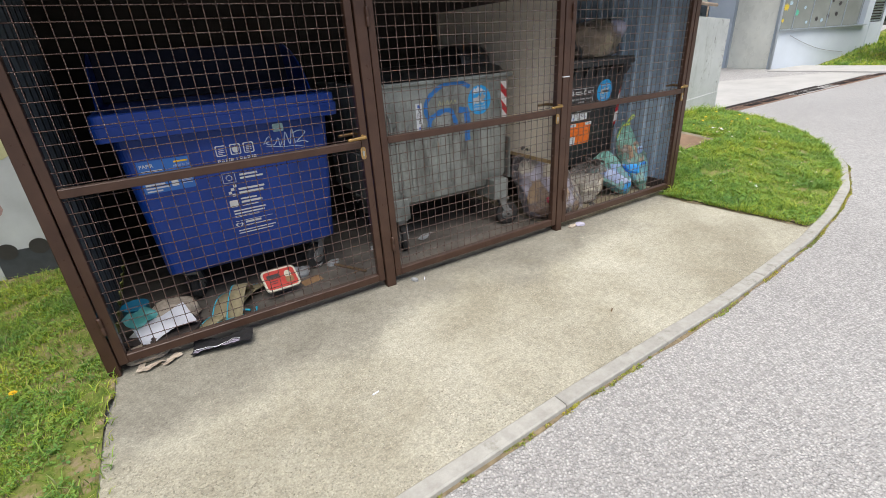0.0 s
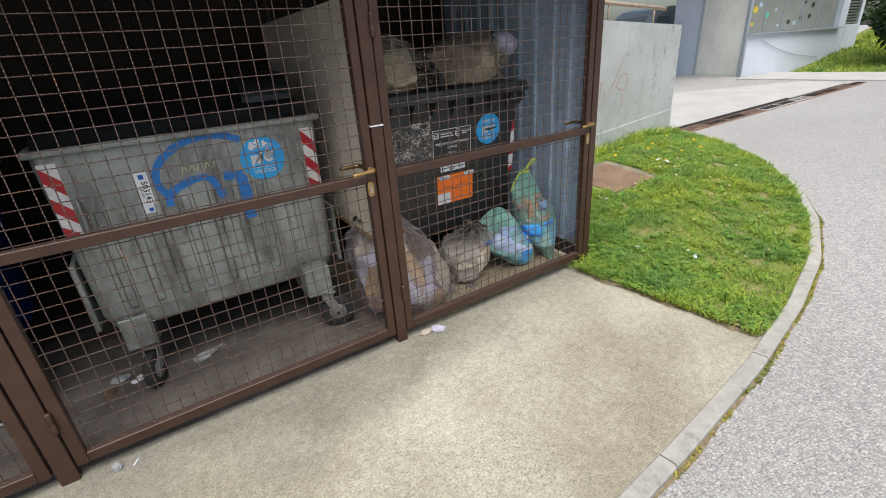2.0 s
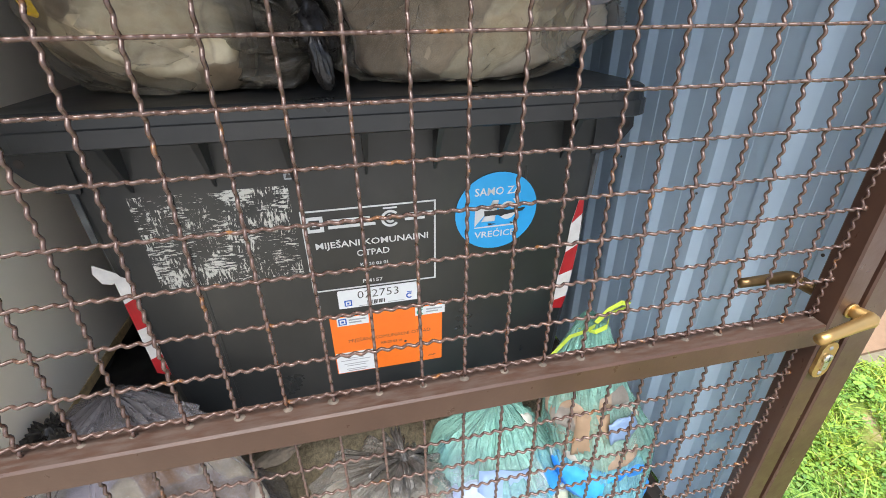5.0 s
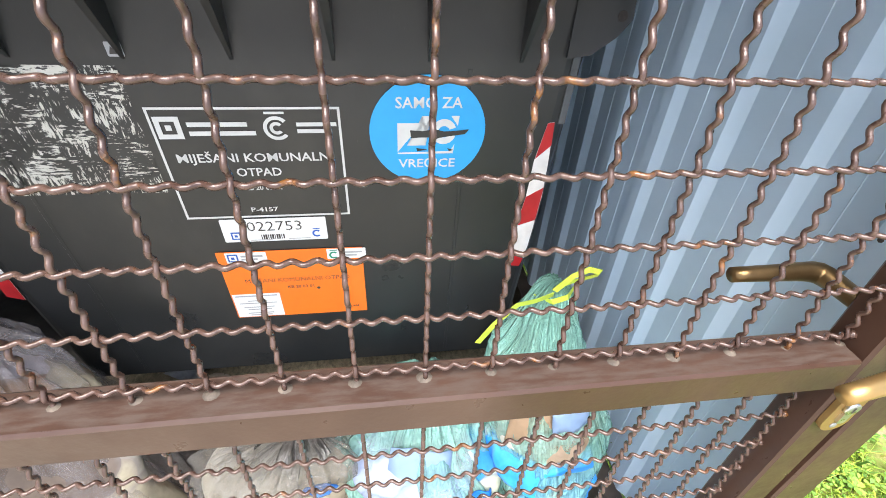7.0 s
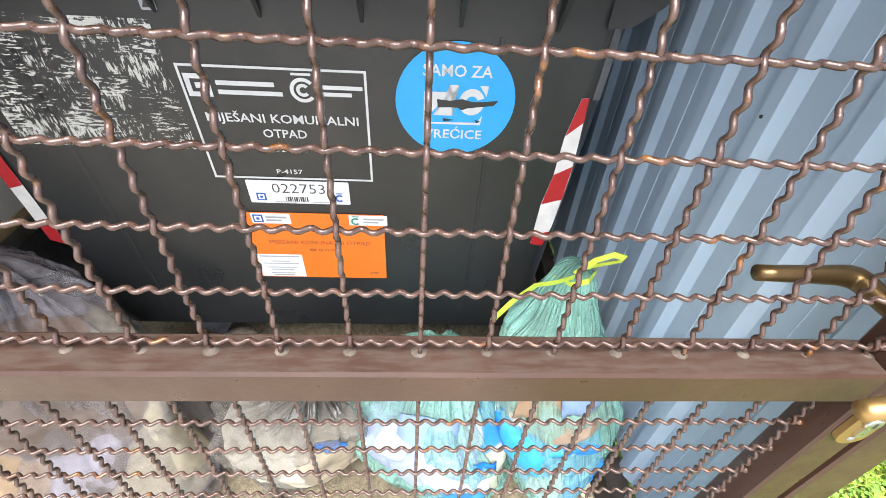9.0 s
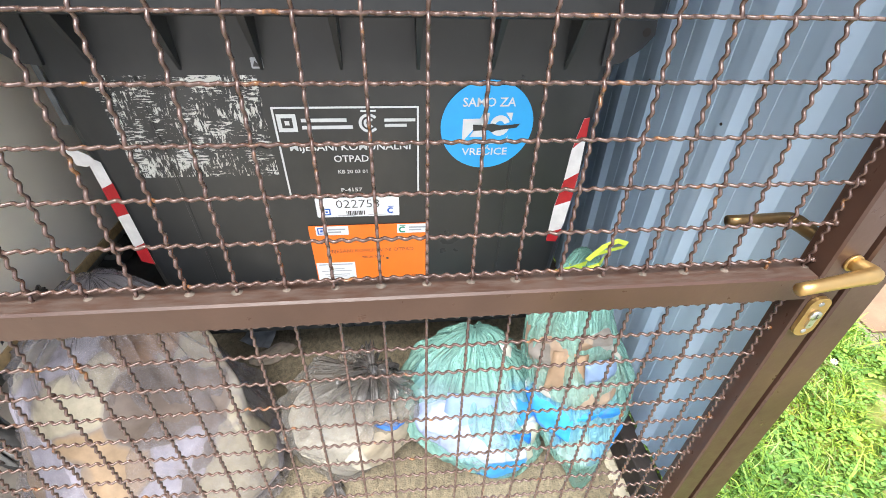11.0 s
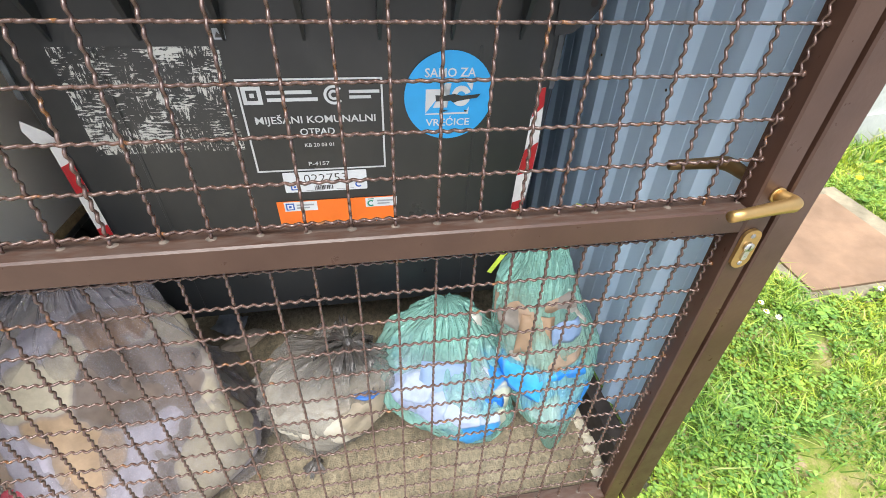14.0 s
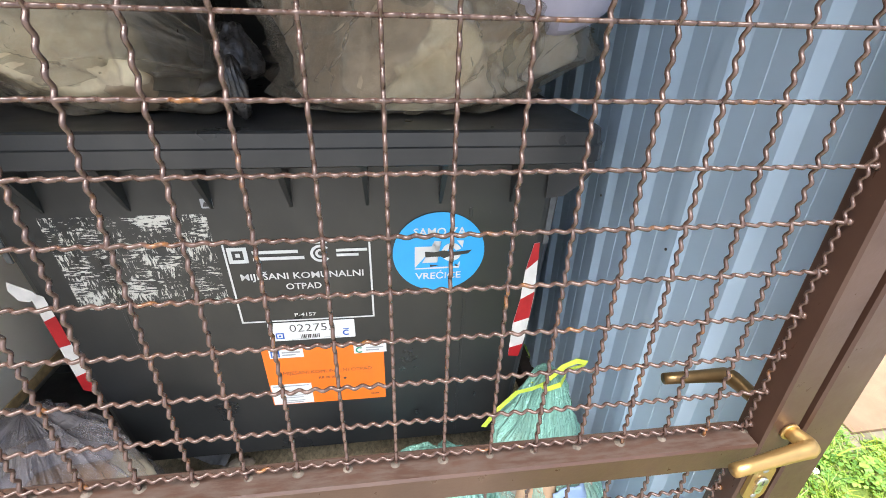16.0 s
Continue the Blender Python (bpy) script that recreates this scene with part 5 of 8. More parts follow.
    plate("torn_flap", 0, 0, on(3.537, 0.78, 0.006), WHITE_TAPE, left, "white torn end of the tape", thick=0.001, shape=[(x - 3.537, z - 0.78) for x, z in [(3.542, 0.948), (3.520, 0.931), (3.500, 0.936), (3.490, 0.965), (3.497, 0.987), (3.516, 0.974), (3.536, 0.960)]])
    tape(4.661, 0.84, [(4.636, 0.660), (4.666, 0.655), (4.676, 0.72), (4.682, 0.86), (4.679, 0.93), (4.672, 1.034), (4.659, 1.032), (4.647, 0.95), (4.646, 0.86), (4.636, 0.78)],
         [[(4.648, 0.955), (4.676, 0.985), (4.672, 1.034), (4.659, 1.032)], [(4.637, 0.783), (4.679, 0.798), (4.681, 0.885), (4.646, 0.862)], [(4.636, 0.660), (4.666, 0.655), (4.674, 0.702), (4.636, 0.690)]], "torn red and white reflective tape")


CORNER_GREY = make_plain("grey_corner_plastic", (0.10, 0.105, 0.11), 0.5, vary=0.4, scale=30.0)
SCRAPED = material("scraped_white_residue", (0.62, 0.62, 0.58), 0.7)
_n = Nodes(SCRAPED)
_up = _n.noise(1.0, 4.0, 0.7, vec=_n.scaled(_n.pos, (230.0, 230.0, 46.0)))
_side = _n.noise(1.0, 4.0, 0.7, vec=_n.scaled(_n.pos, (48.0, 48.0, 250.0)))
_way = _n.ramp(_n.noise(1.0, 2.0, 0.5, vec=_n.scaled(_n.pos, (20.0, 20.0, 26.0))), [(0.44, 0.0), (0.56, 1.0)])
_streak = _n.math("ADD", _n.math("MULTIPLY", _up, _n.math("SUBTRACT", 1.0, _way)), _n.math("MULTIPLY", _side, _way))
_area = _n.noise(1.0, 4.0, 0.65, vec=_n.scaled(_n.pos, (15.0, 15.0, 15.0)))
_left = _n.math("ADD", _n.math("MULTIPLY", _streak, 0.62), _n.math("MULTIPLY", _area, 0.38))
_n.see_through(_n.ramp(_left, [(0.528, 0.0), (0.552, 0.85)]))


def build_grey_bin():
    bin_ = thing("wheeled_bin", (2.51, 1.0, 0), "large dull galvanised steel wheeled bin with blue graffiti", "rubbish bin", "wheeled bins")
    yf = 0.482
    body = shell([(0.345, 1.98, 3.03, yf + 0.06, 1.52, 0.06), (0.38, 1.93, 3.085, yf + 0.015, 1.56, 0.07), (0.46, 1.905, 3.11, yf + 0.002, 1.58, 0.06), (1.262, 1.885, 3.135, yf, 1.60, 0.04)], 0.006)
    part("body", mesh_of("body", *body, GALV), GALV, bin_)
    # rolled rim
    bm = bmesh.new()
    add_box(bm, 1.862, 3.158, yf - 0.020, yf + 0.010, 1.264, 1.296, 0.010, segs=3)
    add_box(bm, 1.862, 3.158, 1.595, 1.625, 1.264, 1.296, 0.010, segs=3)
    add_box(bm, 1.862, 1.892, yf + 0.011, 1.594, 1.264, 1.296, 0.010, segs=3)
    add_box(bm, 3.128, 3.158, yf + 0.011, 1.594, 1.264, 1.296, 0.010, segs=3)
    part("rim", bm, GALV, bin_, "dented rolled steel rim")
    # pressed ribs
    for x in (2.05, 2.17, 2.29, 2.41, 2.53, 2.65, 2.77, 2.91):
        hgt = 0.21 if x < 2.8 else 0.16
        bm = bmesh.new()
        add_box(bm, x - 0.020, x + 0.020, yf - 0.006, yf + 0.008, 0.80 - hgt - 0.11, 0.80 + hgt - 0.02, 0.011, segs=3)
        part("pressed_rib", bm, GALV, bin_)
    # skirt plates at the ends
    for x0, x1 in ((1.862, 1.884), (3.136, 3.158)):
        bm = bmesh.new()
        add_box(bm, x0, x1, yf + 0.01, 1.5, 0.40, 0.76, 0.004)
        part("end_plate", bm, GALV, bin_)
    for x0, x1 in ((1.955, 2.095), (2.880, 3.03)):
        bm = bmesh.new()
        add_box(bm, x0, x1, yf - (0.030 if x0 < 2.5 else 0.110), yf + 0.16, 0.263, 0.44, 0.006)
        part("bracket", bm, GALV, bin_, "pale welded castor bracket")
    castor(2.045, yf + 0.045, 0.262, bin_, -110, 0.105)
    castor(3.000, yf - 0.062, 0.262, bin_, -15, 0.105)
    for x in (2.045, 2.790):
        bm = bmesh.new()
        add_box(bm, x - 0.07, x + 0.07, 1.34, 1.50, 0.26, 0.36, 0.006)
        part("bracket", bm, GALV, bin_)
        castor(x, 1.42, 0.262, bin_, 30)
    # handles at the ends of the front
    for x in (1.995, 3.020):
        v, f = sweep([(x, yf, 1.07), (x, yf - 0.028, 1.06), (x, yf - 0.032, 1.00), (x, yf - 0.032, 0.94), (x, yf - 0.028, 0.89), (x, yf, 0.88)], 0.008, 8)
        part("handle", mesh_of("handle", *join_vf((v, f)), GALV, True), GALV, bin_)
    # black sliding lid, pushed back
    prof = [(0.53, 1.300), (0.60, 1.345), (0.75, 1.372), (1.05, 1.382), (1.35, 1.372), (1.56, 1.30)]
    verts = [(x, y, z + d) for d in (0, -0.012) for x in (1.90, 3.12) for y, z in prof]
    n = len(prof)
    faces = [(i, i + 1, n + i + 1, n + i) for i in range(n - 1)] + [(2 * n + i, 3 * n + i, 3 * n + i + 1, 2 * n + i + 1) for i in range(n - 1)]
    part("lid", mesh_of("lid", verts, faces, BLACK, True), BLACK, bin_, "black plastic lid")
    # Dark hump taken for a black bag, shaped as part of the lid.
    hump = []
    for x in (2.83, 2.86, 3.10, 3.12):
        s = 0.92 if x in (2.83, 3.12) else 1.0
        hump.append([(x, 0.95 - 0.24 * s * math.cos(radians(a)), 1.372 + 0.15 * s * math.sin(radians(a))) for a in range(0, 181, 12)])
    verts = [p for row in hump for p in row]
    n = len(hump[0])
    faces = [(r * n + i, r * n + i + 1, (r + 1) * n + i + 1, (r + 1) * n + i) for r in range(3) for i in range(n - 1)] + [tuple(range(n)), tuple(3 * n + i for i in range(n))[::-1]]
    part("lid_hood", mesh_of("lid_hood", verts, faces, BLACK), BLACK, bin_)
    fr = lambda x, z, out=0.0015: face_frame(x, yf, z) @ pose(0, 0, out)
    striped_tape(fr(1.938, 1.069), 0.066, 0.333, 5, bin_, flip=True)
    striped_tape(fr(3.075, 1.066), 0.068, 0.325, 5, bin_, flip=True)
    st = plate("number_sticker", 0.054, 0.198, fr(2.257, 1.038), WHITE_STICKER, bin_, "tall white sticker with an inventory number", corner=0.003)
    lettering("503143", 0.026, fr(2.262, 1.040, 0.0026) @ pose(0, 0, 0, 0, 0, -90), DARK_PRINT, st, width=0.105)
    plate("emblem", 0.022, 0.022, fr(2.257, 1.115, 0.0026), BLUE_PRINT, st, thick=0.0002, corner=0.003)
    plate("emblem", 0.020, 0.018, fr(2.258, 0.955, 0.0026), BLUE_PRINT, st, thick=0.0002, corner=0.005)
    bars([(0, -0.006 * k, 0.010, 0.0022) for k in range(9)], fr(2.243, 1.065, 0.0026), DARK_PRINT, st, "barcode")
    disc, up, k = bag_sticker(fr(2.820, 1.106, 0.0025), 0.113, bin_)
    for x, y, s in ((-0.045, 0.070, 0.018), (-0.015, 0.085, 0.016), (0.02, 0.075, 0.014), (0.03, 0.02, 0.024)):
        plate("peeled_patch", 0, 0, up @ pose(x, y, 0.0006), GREY_PRINT if y < 0.05 else WHITE_STICKER, disc, thick=0.0002, shape=[(s * (1 + 0.4 * math.sin(3 * a + x * 90)) * math.cos(a), s * (1 + 0.4 * math.cos(4 * a)) * math.sin(a)) for a in [6.2832 * q / 14 for q in range(14)]])
    g = fr(0, 0, 0.0012)
    graffiti = stroke([(2.350, 1.000), (2.318, 1.060), (2.325, 1.130), (2.370, 1.185), (2.450, 1.235), (2.550, 1.258), (2.650, 1.250), (2.730, 1.215)], 0.034, g, BLUE_SPRAY, bin_, "graffiti", "blue sprayed graffiti", 0.15, 1)
    stroke([(2.340, 0.950), (2.352, 1.005), (2.400, 1.035), (2.470, 1.060), (2.540, 1.055), (2.566, 1.010), (2.590, 0.940)], 0.036, g @ pose(0, 0, 0.0003), BLUE_SPRAY, graffiti, "graffiti_line", "", 0.2, 2)
    stroke([(2.610, 1.050), (2.660, 1.045), (2.705, 1.035)], 0.050, g @ pose(0, 0, 0.0003), BLUE_SPRAY, graffiti, "graffiti_line", "", 0.2, 3)
    stroke([(2.690, 1.040), (2.695, 0.960), (2.690, 0.86), (2.688, 0.80)], 0.060, g @ pose(0, 0, 0.0005), BLUE_SPRAY, graffiti, "graffiti_line", "", 0.15, 4)
    for i in range(5):
        x = 2.44 + 0.035 * i
        stroke([(x - 0.010, 1.100), (x + 0.004, 1.132), (x + 0.014, 1.105)], 0.0035, g @ pose(0, 0, 0.0006), CHALK, graffiti, "chalk_mark", "", 0.1, i)


CHALK = make_plain("yellow_chalk", (0.60, 0.58, 0.25), 0.8, bump=0)


def build_blue_bin():
    bin_ = thing("wheeled_bin", (0.93, 0.95, 0), "large blue plastic paper-recycling bin, lid open", "recycling bin", "wheeled bins")
    lean = math.degrees(math.atan(0.03))
    yf = lambda z: 0.470 + (1.15 - z) * 0.03
    body = shell([(0.262, 0.43, 1.42, yf(0.262) + 0.03, 1.36, 0.06), (0.285, 0.375, 1.475, yf(0.285), 1.40, 0.06), (1.15, 0.318, 1.545, yf(1.15), 1.48, 0.05), (1.286, 0.31, 1.555, yf(1.286), 1.49, 0.05)], 0.012)
    part("body", mesh_of("body", *body, BLUE), BLUE, bin_)
    rim = loft([(1.150, 0.250, 1.600, 0.398, 1.54, 0.04), (1.146, 0.262, 1.588, 0.410, 1.53, 0.04), (1.15, 0.250, 1.600, 0.398, 1.54, 0.04), (1.225, 0.247, 1.603, 0.395, 1.545, 0.04), (1.229, 0.256, 1.594, 0.404, 1.54, 0.04),
                (1.284, 0.258, 1.592, 0.406, 1.54, 0.04), (1.290, 0.264, 1.586, 0.412, 1.534, 0.04), (1.290, 0.325, 1.545, 0.478, 1.475, 0.04), (1.15, 0.325, 1.545, 0.478, 1.475, 0.04)], cap_low=False)
    part("rim", mesh_of("rim", *rim, BLUE), BLUE, bin_, "deep stepped blue plastic rim")
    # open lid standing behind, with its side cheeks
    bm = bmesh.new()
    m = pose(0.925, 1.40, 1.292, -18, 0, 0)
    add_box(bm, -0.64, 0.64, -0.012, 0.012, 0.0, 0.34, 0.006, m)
    lid = part("lid", bm, BLUE_SHADED, bin_, "open blue lid, darkened for shade")
    for s in (-1, 1):
        x = 0.925 + s * 0.648
        prof = [(1.40, 1.293), (1.52, 1.60), (1.44, 1.62), (1.20, 1.55), (0.98, 1.43), (0.86, 1.293)]
        verts = [(x + d, y, z) for d in (-0.006, 0.006) for y, z in prof]
        n = len(prof)
        faces = [tuple(range(n)), tuple(range(n, 2 * n))[::-1]] + [(i, n + i, n + (i + 1) % n, (i + 1) % n) for i in range(n)]
        part("lid_cheek", mesh_of("lid_cheek", verts, faces, BLUE), BLUE, lid)
    for x in (0.50, 1.38):
        for y in (0.66, 1.24):
            castor(x, y, 0.264, bin_, 70 if x < 1 else -150)
    on = lambda x, z, out=0.0016: face_frame(x, yf(z), z, lean) @ pose(0, 0, out)
    # three printed pictograms
    for k, x in enumerate((0.850, 0.933, 1.012)):
        p = plate("pictogram", 0.062, 0.066, on(x, 1.010), WHITE_PRINT, bin_, "white printed pictogram", thick=0.0003, corner=0.008)
        plate("pictogram_field", 0.050, 0.054, on(x, 1.010, 0.0022), BLUE, p, thick=0.0002, corner=0.006)
        if k == 1:
            plate("pictogram_mark", 0, 0, on(x, 1.010, 0.0026), WHITE_PRINT, p, thick=0.0002, shape=[(0, 0.022), (0.020, 0.008), (0.016, -0.016), (0, -0.022), (-0.016, -0.016), (-0.020, 0.008)])
        else:
            bars([(0, 0.014, 0.034, 0.006), (0, 0.002, 0.034, 0.005), (0, -0.009, 0.034, 0.005), (-0.006, -0.019, 0.022, 0.004)], on(x, 1.010, 0.0026), WHITE_PRINT, p)
    lettering("PAPIR | PAPER", 0.026, on(0.935, 0.945), WHITE_PRINT, bin_, width=0.235)
    # funding prints
    flag = plate("flag_print", 0.076, 0.064, on(0.856, 0.838), WHITE_PRINT, bin_, thick=0.0003, corner=0.002)
    plate("flag_field", 0.070, 0.058, on(0.856, 0.838, 0.0022), BLUE, flag, thick=0.0002, corner=0.001)
    for k in range(12):
        a = 6.2832 * k / 12
        plate("star", 0.006, 0.006, on(0.856 + 0.017 * math.cos(a), 0.838 + 0.017 * math.sin(a), 0.0026), WHITE_PRINT, flag, thick=0.0002, corner=0.002)
    bars([(0.06, 0.010, 0.110, 0.012), (0.075, -0.012, 0.140, 0.012)], on(0.915, 0.838), WHITE_PRINT, bin_)
    for dx, dz in ((0.0, 0.0), (0.018, 0.020), (0.036, 0.040), (0.020, -0.018)):
        plate("print_mark", 0.020, 0.018, on(0.842 + dx, 0.742 + dz), WHITE_PRINT, bin_, thick=0.0003, corner=0.004)
    bars([(0.08, 0.012, 0.16, 0.013), (0.075, -0.012, 0.15, 0.013)], on(0.895, 0.745), WHITE_PRINT, bin_)
    plate("print_mark", 0.050, 0.046, on(0.848, 0.668), WHITE_PRINT, bin_, thick=0.0003, corner=0.008)
    bars([(0.05, 0.022, 0.10, 0.010), (0.065, 0.0, 0.13, 0.014), (0.05, -0.022, 0.10, 0.010)], on(0.895, 0.670), WHITE_PRINT, bin_)
    bars([(0.10, 0.020, 0.20, 0.009), (0.095, 0.0, 0.19, 0.009), (0.075, -0.020, 0.15, 0.009), (0.115, -0.052, 0.235, 0.003)], on(0.835, 0.598), WHITE_PRINT, bin_)
    heart = [(0.024 * math.sin(t) ** 3, 0.020 * (0.81 * math.cos(t) - 0.31 * math.cos(2 * t) - 0.12 * math.cos(3 * t))) for t in [6.2832 * k / 24 for k in range(24)]]
    hp = plate("heart_print", 0, 0, on(0.850, 0.520), WHITE_PRINT, bin_, thick=0.0003, shape=heart)
    plate("heart_field", 0, 0, on(0.850, 0.520, 0.0022), BLUE, hp, thick=0.0002, shape=[(x * 0.6, y * 0.6) for x, y in heart])
    bars([(0.05, 0.012, 0.10, 0.014), (0.08, -0.012, 0.16, 0.009)], on(0.890, 0.520), WHITE_PRINT, bin_)
    bars([(0.12, 0.008, 0.24, 0.007), (0.11, -0.010, 0.22, 0.007)], on(0.835, 0.472), WHITE_PRINT, bin_)
    # lighter blue information sticker
    info = plate("information_sticker", 0.272, 0.190, on(0.533, 0.920), LIGHT_BLUE, bin_, "light blue paper-recycling information sticker", corner=0.004)
    lettering("PAPIR", 0.020, on(0.442, 0.985, 0.0028), WHITE_PRINT, info, width=0.070)
    bars([(0, 0, 0.105, 0.010), (-0.005, -0.080, 0.10, 0.010), (0.004, -0.100, 0.12, 0.009), (-0.015, -0.118, 0.08, 0.009)], on(0.465, 0.955, 0.0028), WHITE_PRINT, info)
    lettering("KB 20 01 01", 0.011, on(0.620, 0.968, 0.0028), WHITE_PRINT, info, width=0.080)
    plate("colour_bar", 0.075, 0.009, on(0.620, 0.992, 0.0028), YELLOW, info, thick=0.0002, corner=0.001)
    plate("code_square", 0.036, 0.036, on(0.562, 0.868, 0.0028), WHITE_PRINT, info, thick=0.0002, corner=0.001)
    bars([(0, 0.014 - 0.007 * k, 0.058, 0.0026) for k in range(6)], on(0.628, 0.880, 0.0028), WHITE_PRINT, info)
    plate("small_sticker", 0.066, 0.050, on(1.212, 1.105), PALE_STICKER, bin_, "pale weathered sticker", corner=0.008)
    g = on(1.24, 1.010, 0.0014)
    scr = stroke([(-0.135, 0.000), (-0.100, 0.045), (-0.080, 0.020), (-0.120, 0.006), (-0.070, -0.010), (-0.040, 0.030), (-0.035, -0.020), (-0.010, 0.020)], 0.0055, g, SCRIBBLE, bin_, "graffiti", "pale scratched scribble", 0.3, 7)
    stroke([(-0.010, -0.028), (0.010, 0.060), (0.030, -0.018), (0.055, 0.075), (0.065, -0.020)], 0.0060, g @ pose(0, 0, 0.0003), SCRIBBLE, scr, "graffiti_line", "", 0.3, 8)
    stroke([(0.060, 0.050), (0.105, 0.060), (0.140, 0.045), (0.100, 0.010), (0.075, -0.012), (0.120, -0.010), (0.150, -0.025)], 0.0055, g @ pose(0, 0, 0.0005), SCRIBBLE, scr, "graffiti_line", "", 0.3, 9)
    stroke([(-0.120, -0.012), (-0.02, -0.03), (0.07, -0.035), (0.13, -0.052)], 0.0035, g @ pose(0, 0, 0.0007), SCRIBBLE, scr, "graffiti_line", "", 0.3, 10)


LIGHT_BLUE = make_plain("light_blue_sticker", (0.030, 0.145, 0.480), 0.45, vary=0.08, bump=0.03)
PALE_STICKER = make_plain("pale_green_sticker", (0.36, 0.55, 0.60), 0.6, vary=0.25, scale=60.0, bump=0)
SCRIBBLE = make_plain("pale_scribble_paint", (0.42, 0.52, 0.66), 0.7, vary=0.15, bump=0)


# ---- bags ----
def bag_surface(profile, seed, crumple=1.0, shrink=1.0, n_phi=220, n_z=130, neck=0.62, facets=26):
    """Film stretched over packed things: rings (z, rx, ry, x, y) from the floor to the neck,
    flattened into facets, with sharp creases that run to the neck."""
    rng = np.random.default_rng(seed)
    prof = np.array(profile, float)
    step = np.sqrt(np.sum(np.diff(prof[:, :3], axis=0) ** 2, axis=1))
    s = np.r_[0.0, np.cumsum(step)]
    s /= s[-1]
    u = np.linspace(0, 1, n_z + 1)
    soft = lambda c: np.convolve(np.r_[[c[0]] * 4, c, [c[-1]] * 4], np.ones(9) / 9, "valid")
    z, rx, ry, cx, cy = [soft(np.interp(u, s, prof[:, k])) for k in range(5)]
    z[0], rx[0], ry[0], rx[-1], ry[-1] = prof[0, 0], 0.004, 0.004, 0.004, 0.004
    a = np.linspace(0, 2 * np.pi, n_phi, endpoint=False)
    U, A = np.meshgrid(u, a, indexing="ij")
    rmax = max(rx.max(), ry.max())
    zc, zh = (z[0] + z[-1]) / 2, max((z[-1] - z[0]) / 2, 0.01)
    R = np.c_[rx].reshape(-1, 1) / rmax
    D = np.stack([np.cos(A) * R, np.sin(A) * R, np.broadcast_to(((z - zc) / zh).reshape(-1, 1), A.shape)], -1)
    D /= np.linalg.norm(D, axis=-1, keepdims=True) + 1e-9
    flat = np.full(A.shape, 1.10)
    for _ in range(facets):
        nv = rng.normal(size=3)
        nv /= np.linalg.norm(nv)
        d = D @ nv
        flat = np.minimum(flat, rng.uniform(0.76, 0.98) / np.maximum(d, 0.3))
    wob = np.array([noise.noise(Vector(p) * 2.6 + Vector((seed, 0, 0))) for p in D.reshape(-1, 3)]).reshape(A.shape)
    low = np.array([noise.noise(Vector(p) * 1.3 + Vector((0, seed, 0))) for p in D.reshape(-1, 3)]).reshape(A.shape)
    r = flat * (1.02 + 0.10 * low + 0.07 * wob)
    for k in range(int(120 * crumple)):
        c = rng.normal(size=3)
        c /= np.linalg.norm(c)
        to_neck = np.array([0, 0, 1.0]) - c * c[2] + rng.normal(size=3) * 0.35
        nv = np.cross(c, to_neck)
        nv /= np.linalg.norm(nv) + 1e-9
        side = D @ nv + 0.05 * wob
        near = np.exp(-((1 - D @ c) / rng.uniform(0.05, 0.35)) ** 2)
        w = rng.uniform(0.03, 0.11)
        tri = np.where(side > 0, 1 - side / w, 1 + side / (w * rng.uniform(0.25, 0.9)))
        r += rng.choice([1, 1, -0.7]) * rng.uniform(0.02, 0.065) * crumple * np.clip(tri, 0, 1) * near
    pleat = np.zeros(A.shape)
    ca, sa = np.cos(a), np.sin(a)
    for i in range(n_z + 1):
        if u[i] > neck - 0.25:
            g = smooth_step(neck - 0.25, 0.95, u[i])
            for k in range(n_phi):
                q = abs(noise.noise(Vector((ca[k] * 3.0, sa[k] * 3.0, u[i] * 1.6 + seed)))) + 0.6 * abs(noise.noise(Vector((ca[k] * 7.5, sa[k] * 7.5, u[i] * 1.2 + seed))))
                pleat[i, k] = g * (0.30 - q) * 0.75
    r = r * (1 + pleat * crumple) * shrink
    fade = np.minimum(1, np.minimum(U / 0.03, 1))
    X = cx.reshape(-1, 1) + rx.reshape(-1, 1) * r * np.cos(A)
    Y = cy.reshape(-1, 1) + ry.reshape(-1, 1) * r * np.sin(A)
    lift = (0.06 * low + 0.05 * wob) * zh * fade * 0.8
    Z = np.maximum(z.reshape(-1, 1) + lift * np.clip(U * 6, 0, 1), prof[0, 0] + (0.006 if shrink < 1 else 0.001))
    verts = np.stack([X, Y, Z], -1).reshape(-1, 3).tolist()
    flow = np.stack([np.cos(A), np.sin(A), U], -1).reshape(-1, 3)
    faces = []
    for i in range(n_z):
        for k in range(n_phi):
            j = (k + 1) % n_phi
            faces.append((i * n_phi + k, i * n_phi + j, (i + 1) * n_phi + j, (i + 1) * n_phi + k))
    return verts, faces, flow


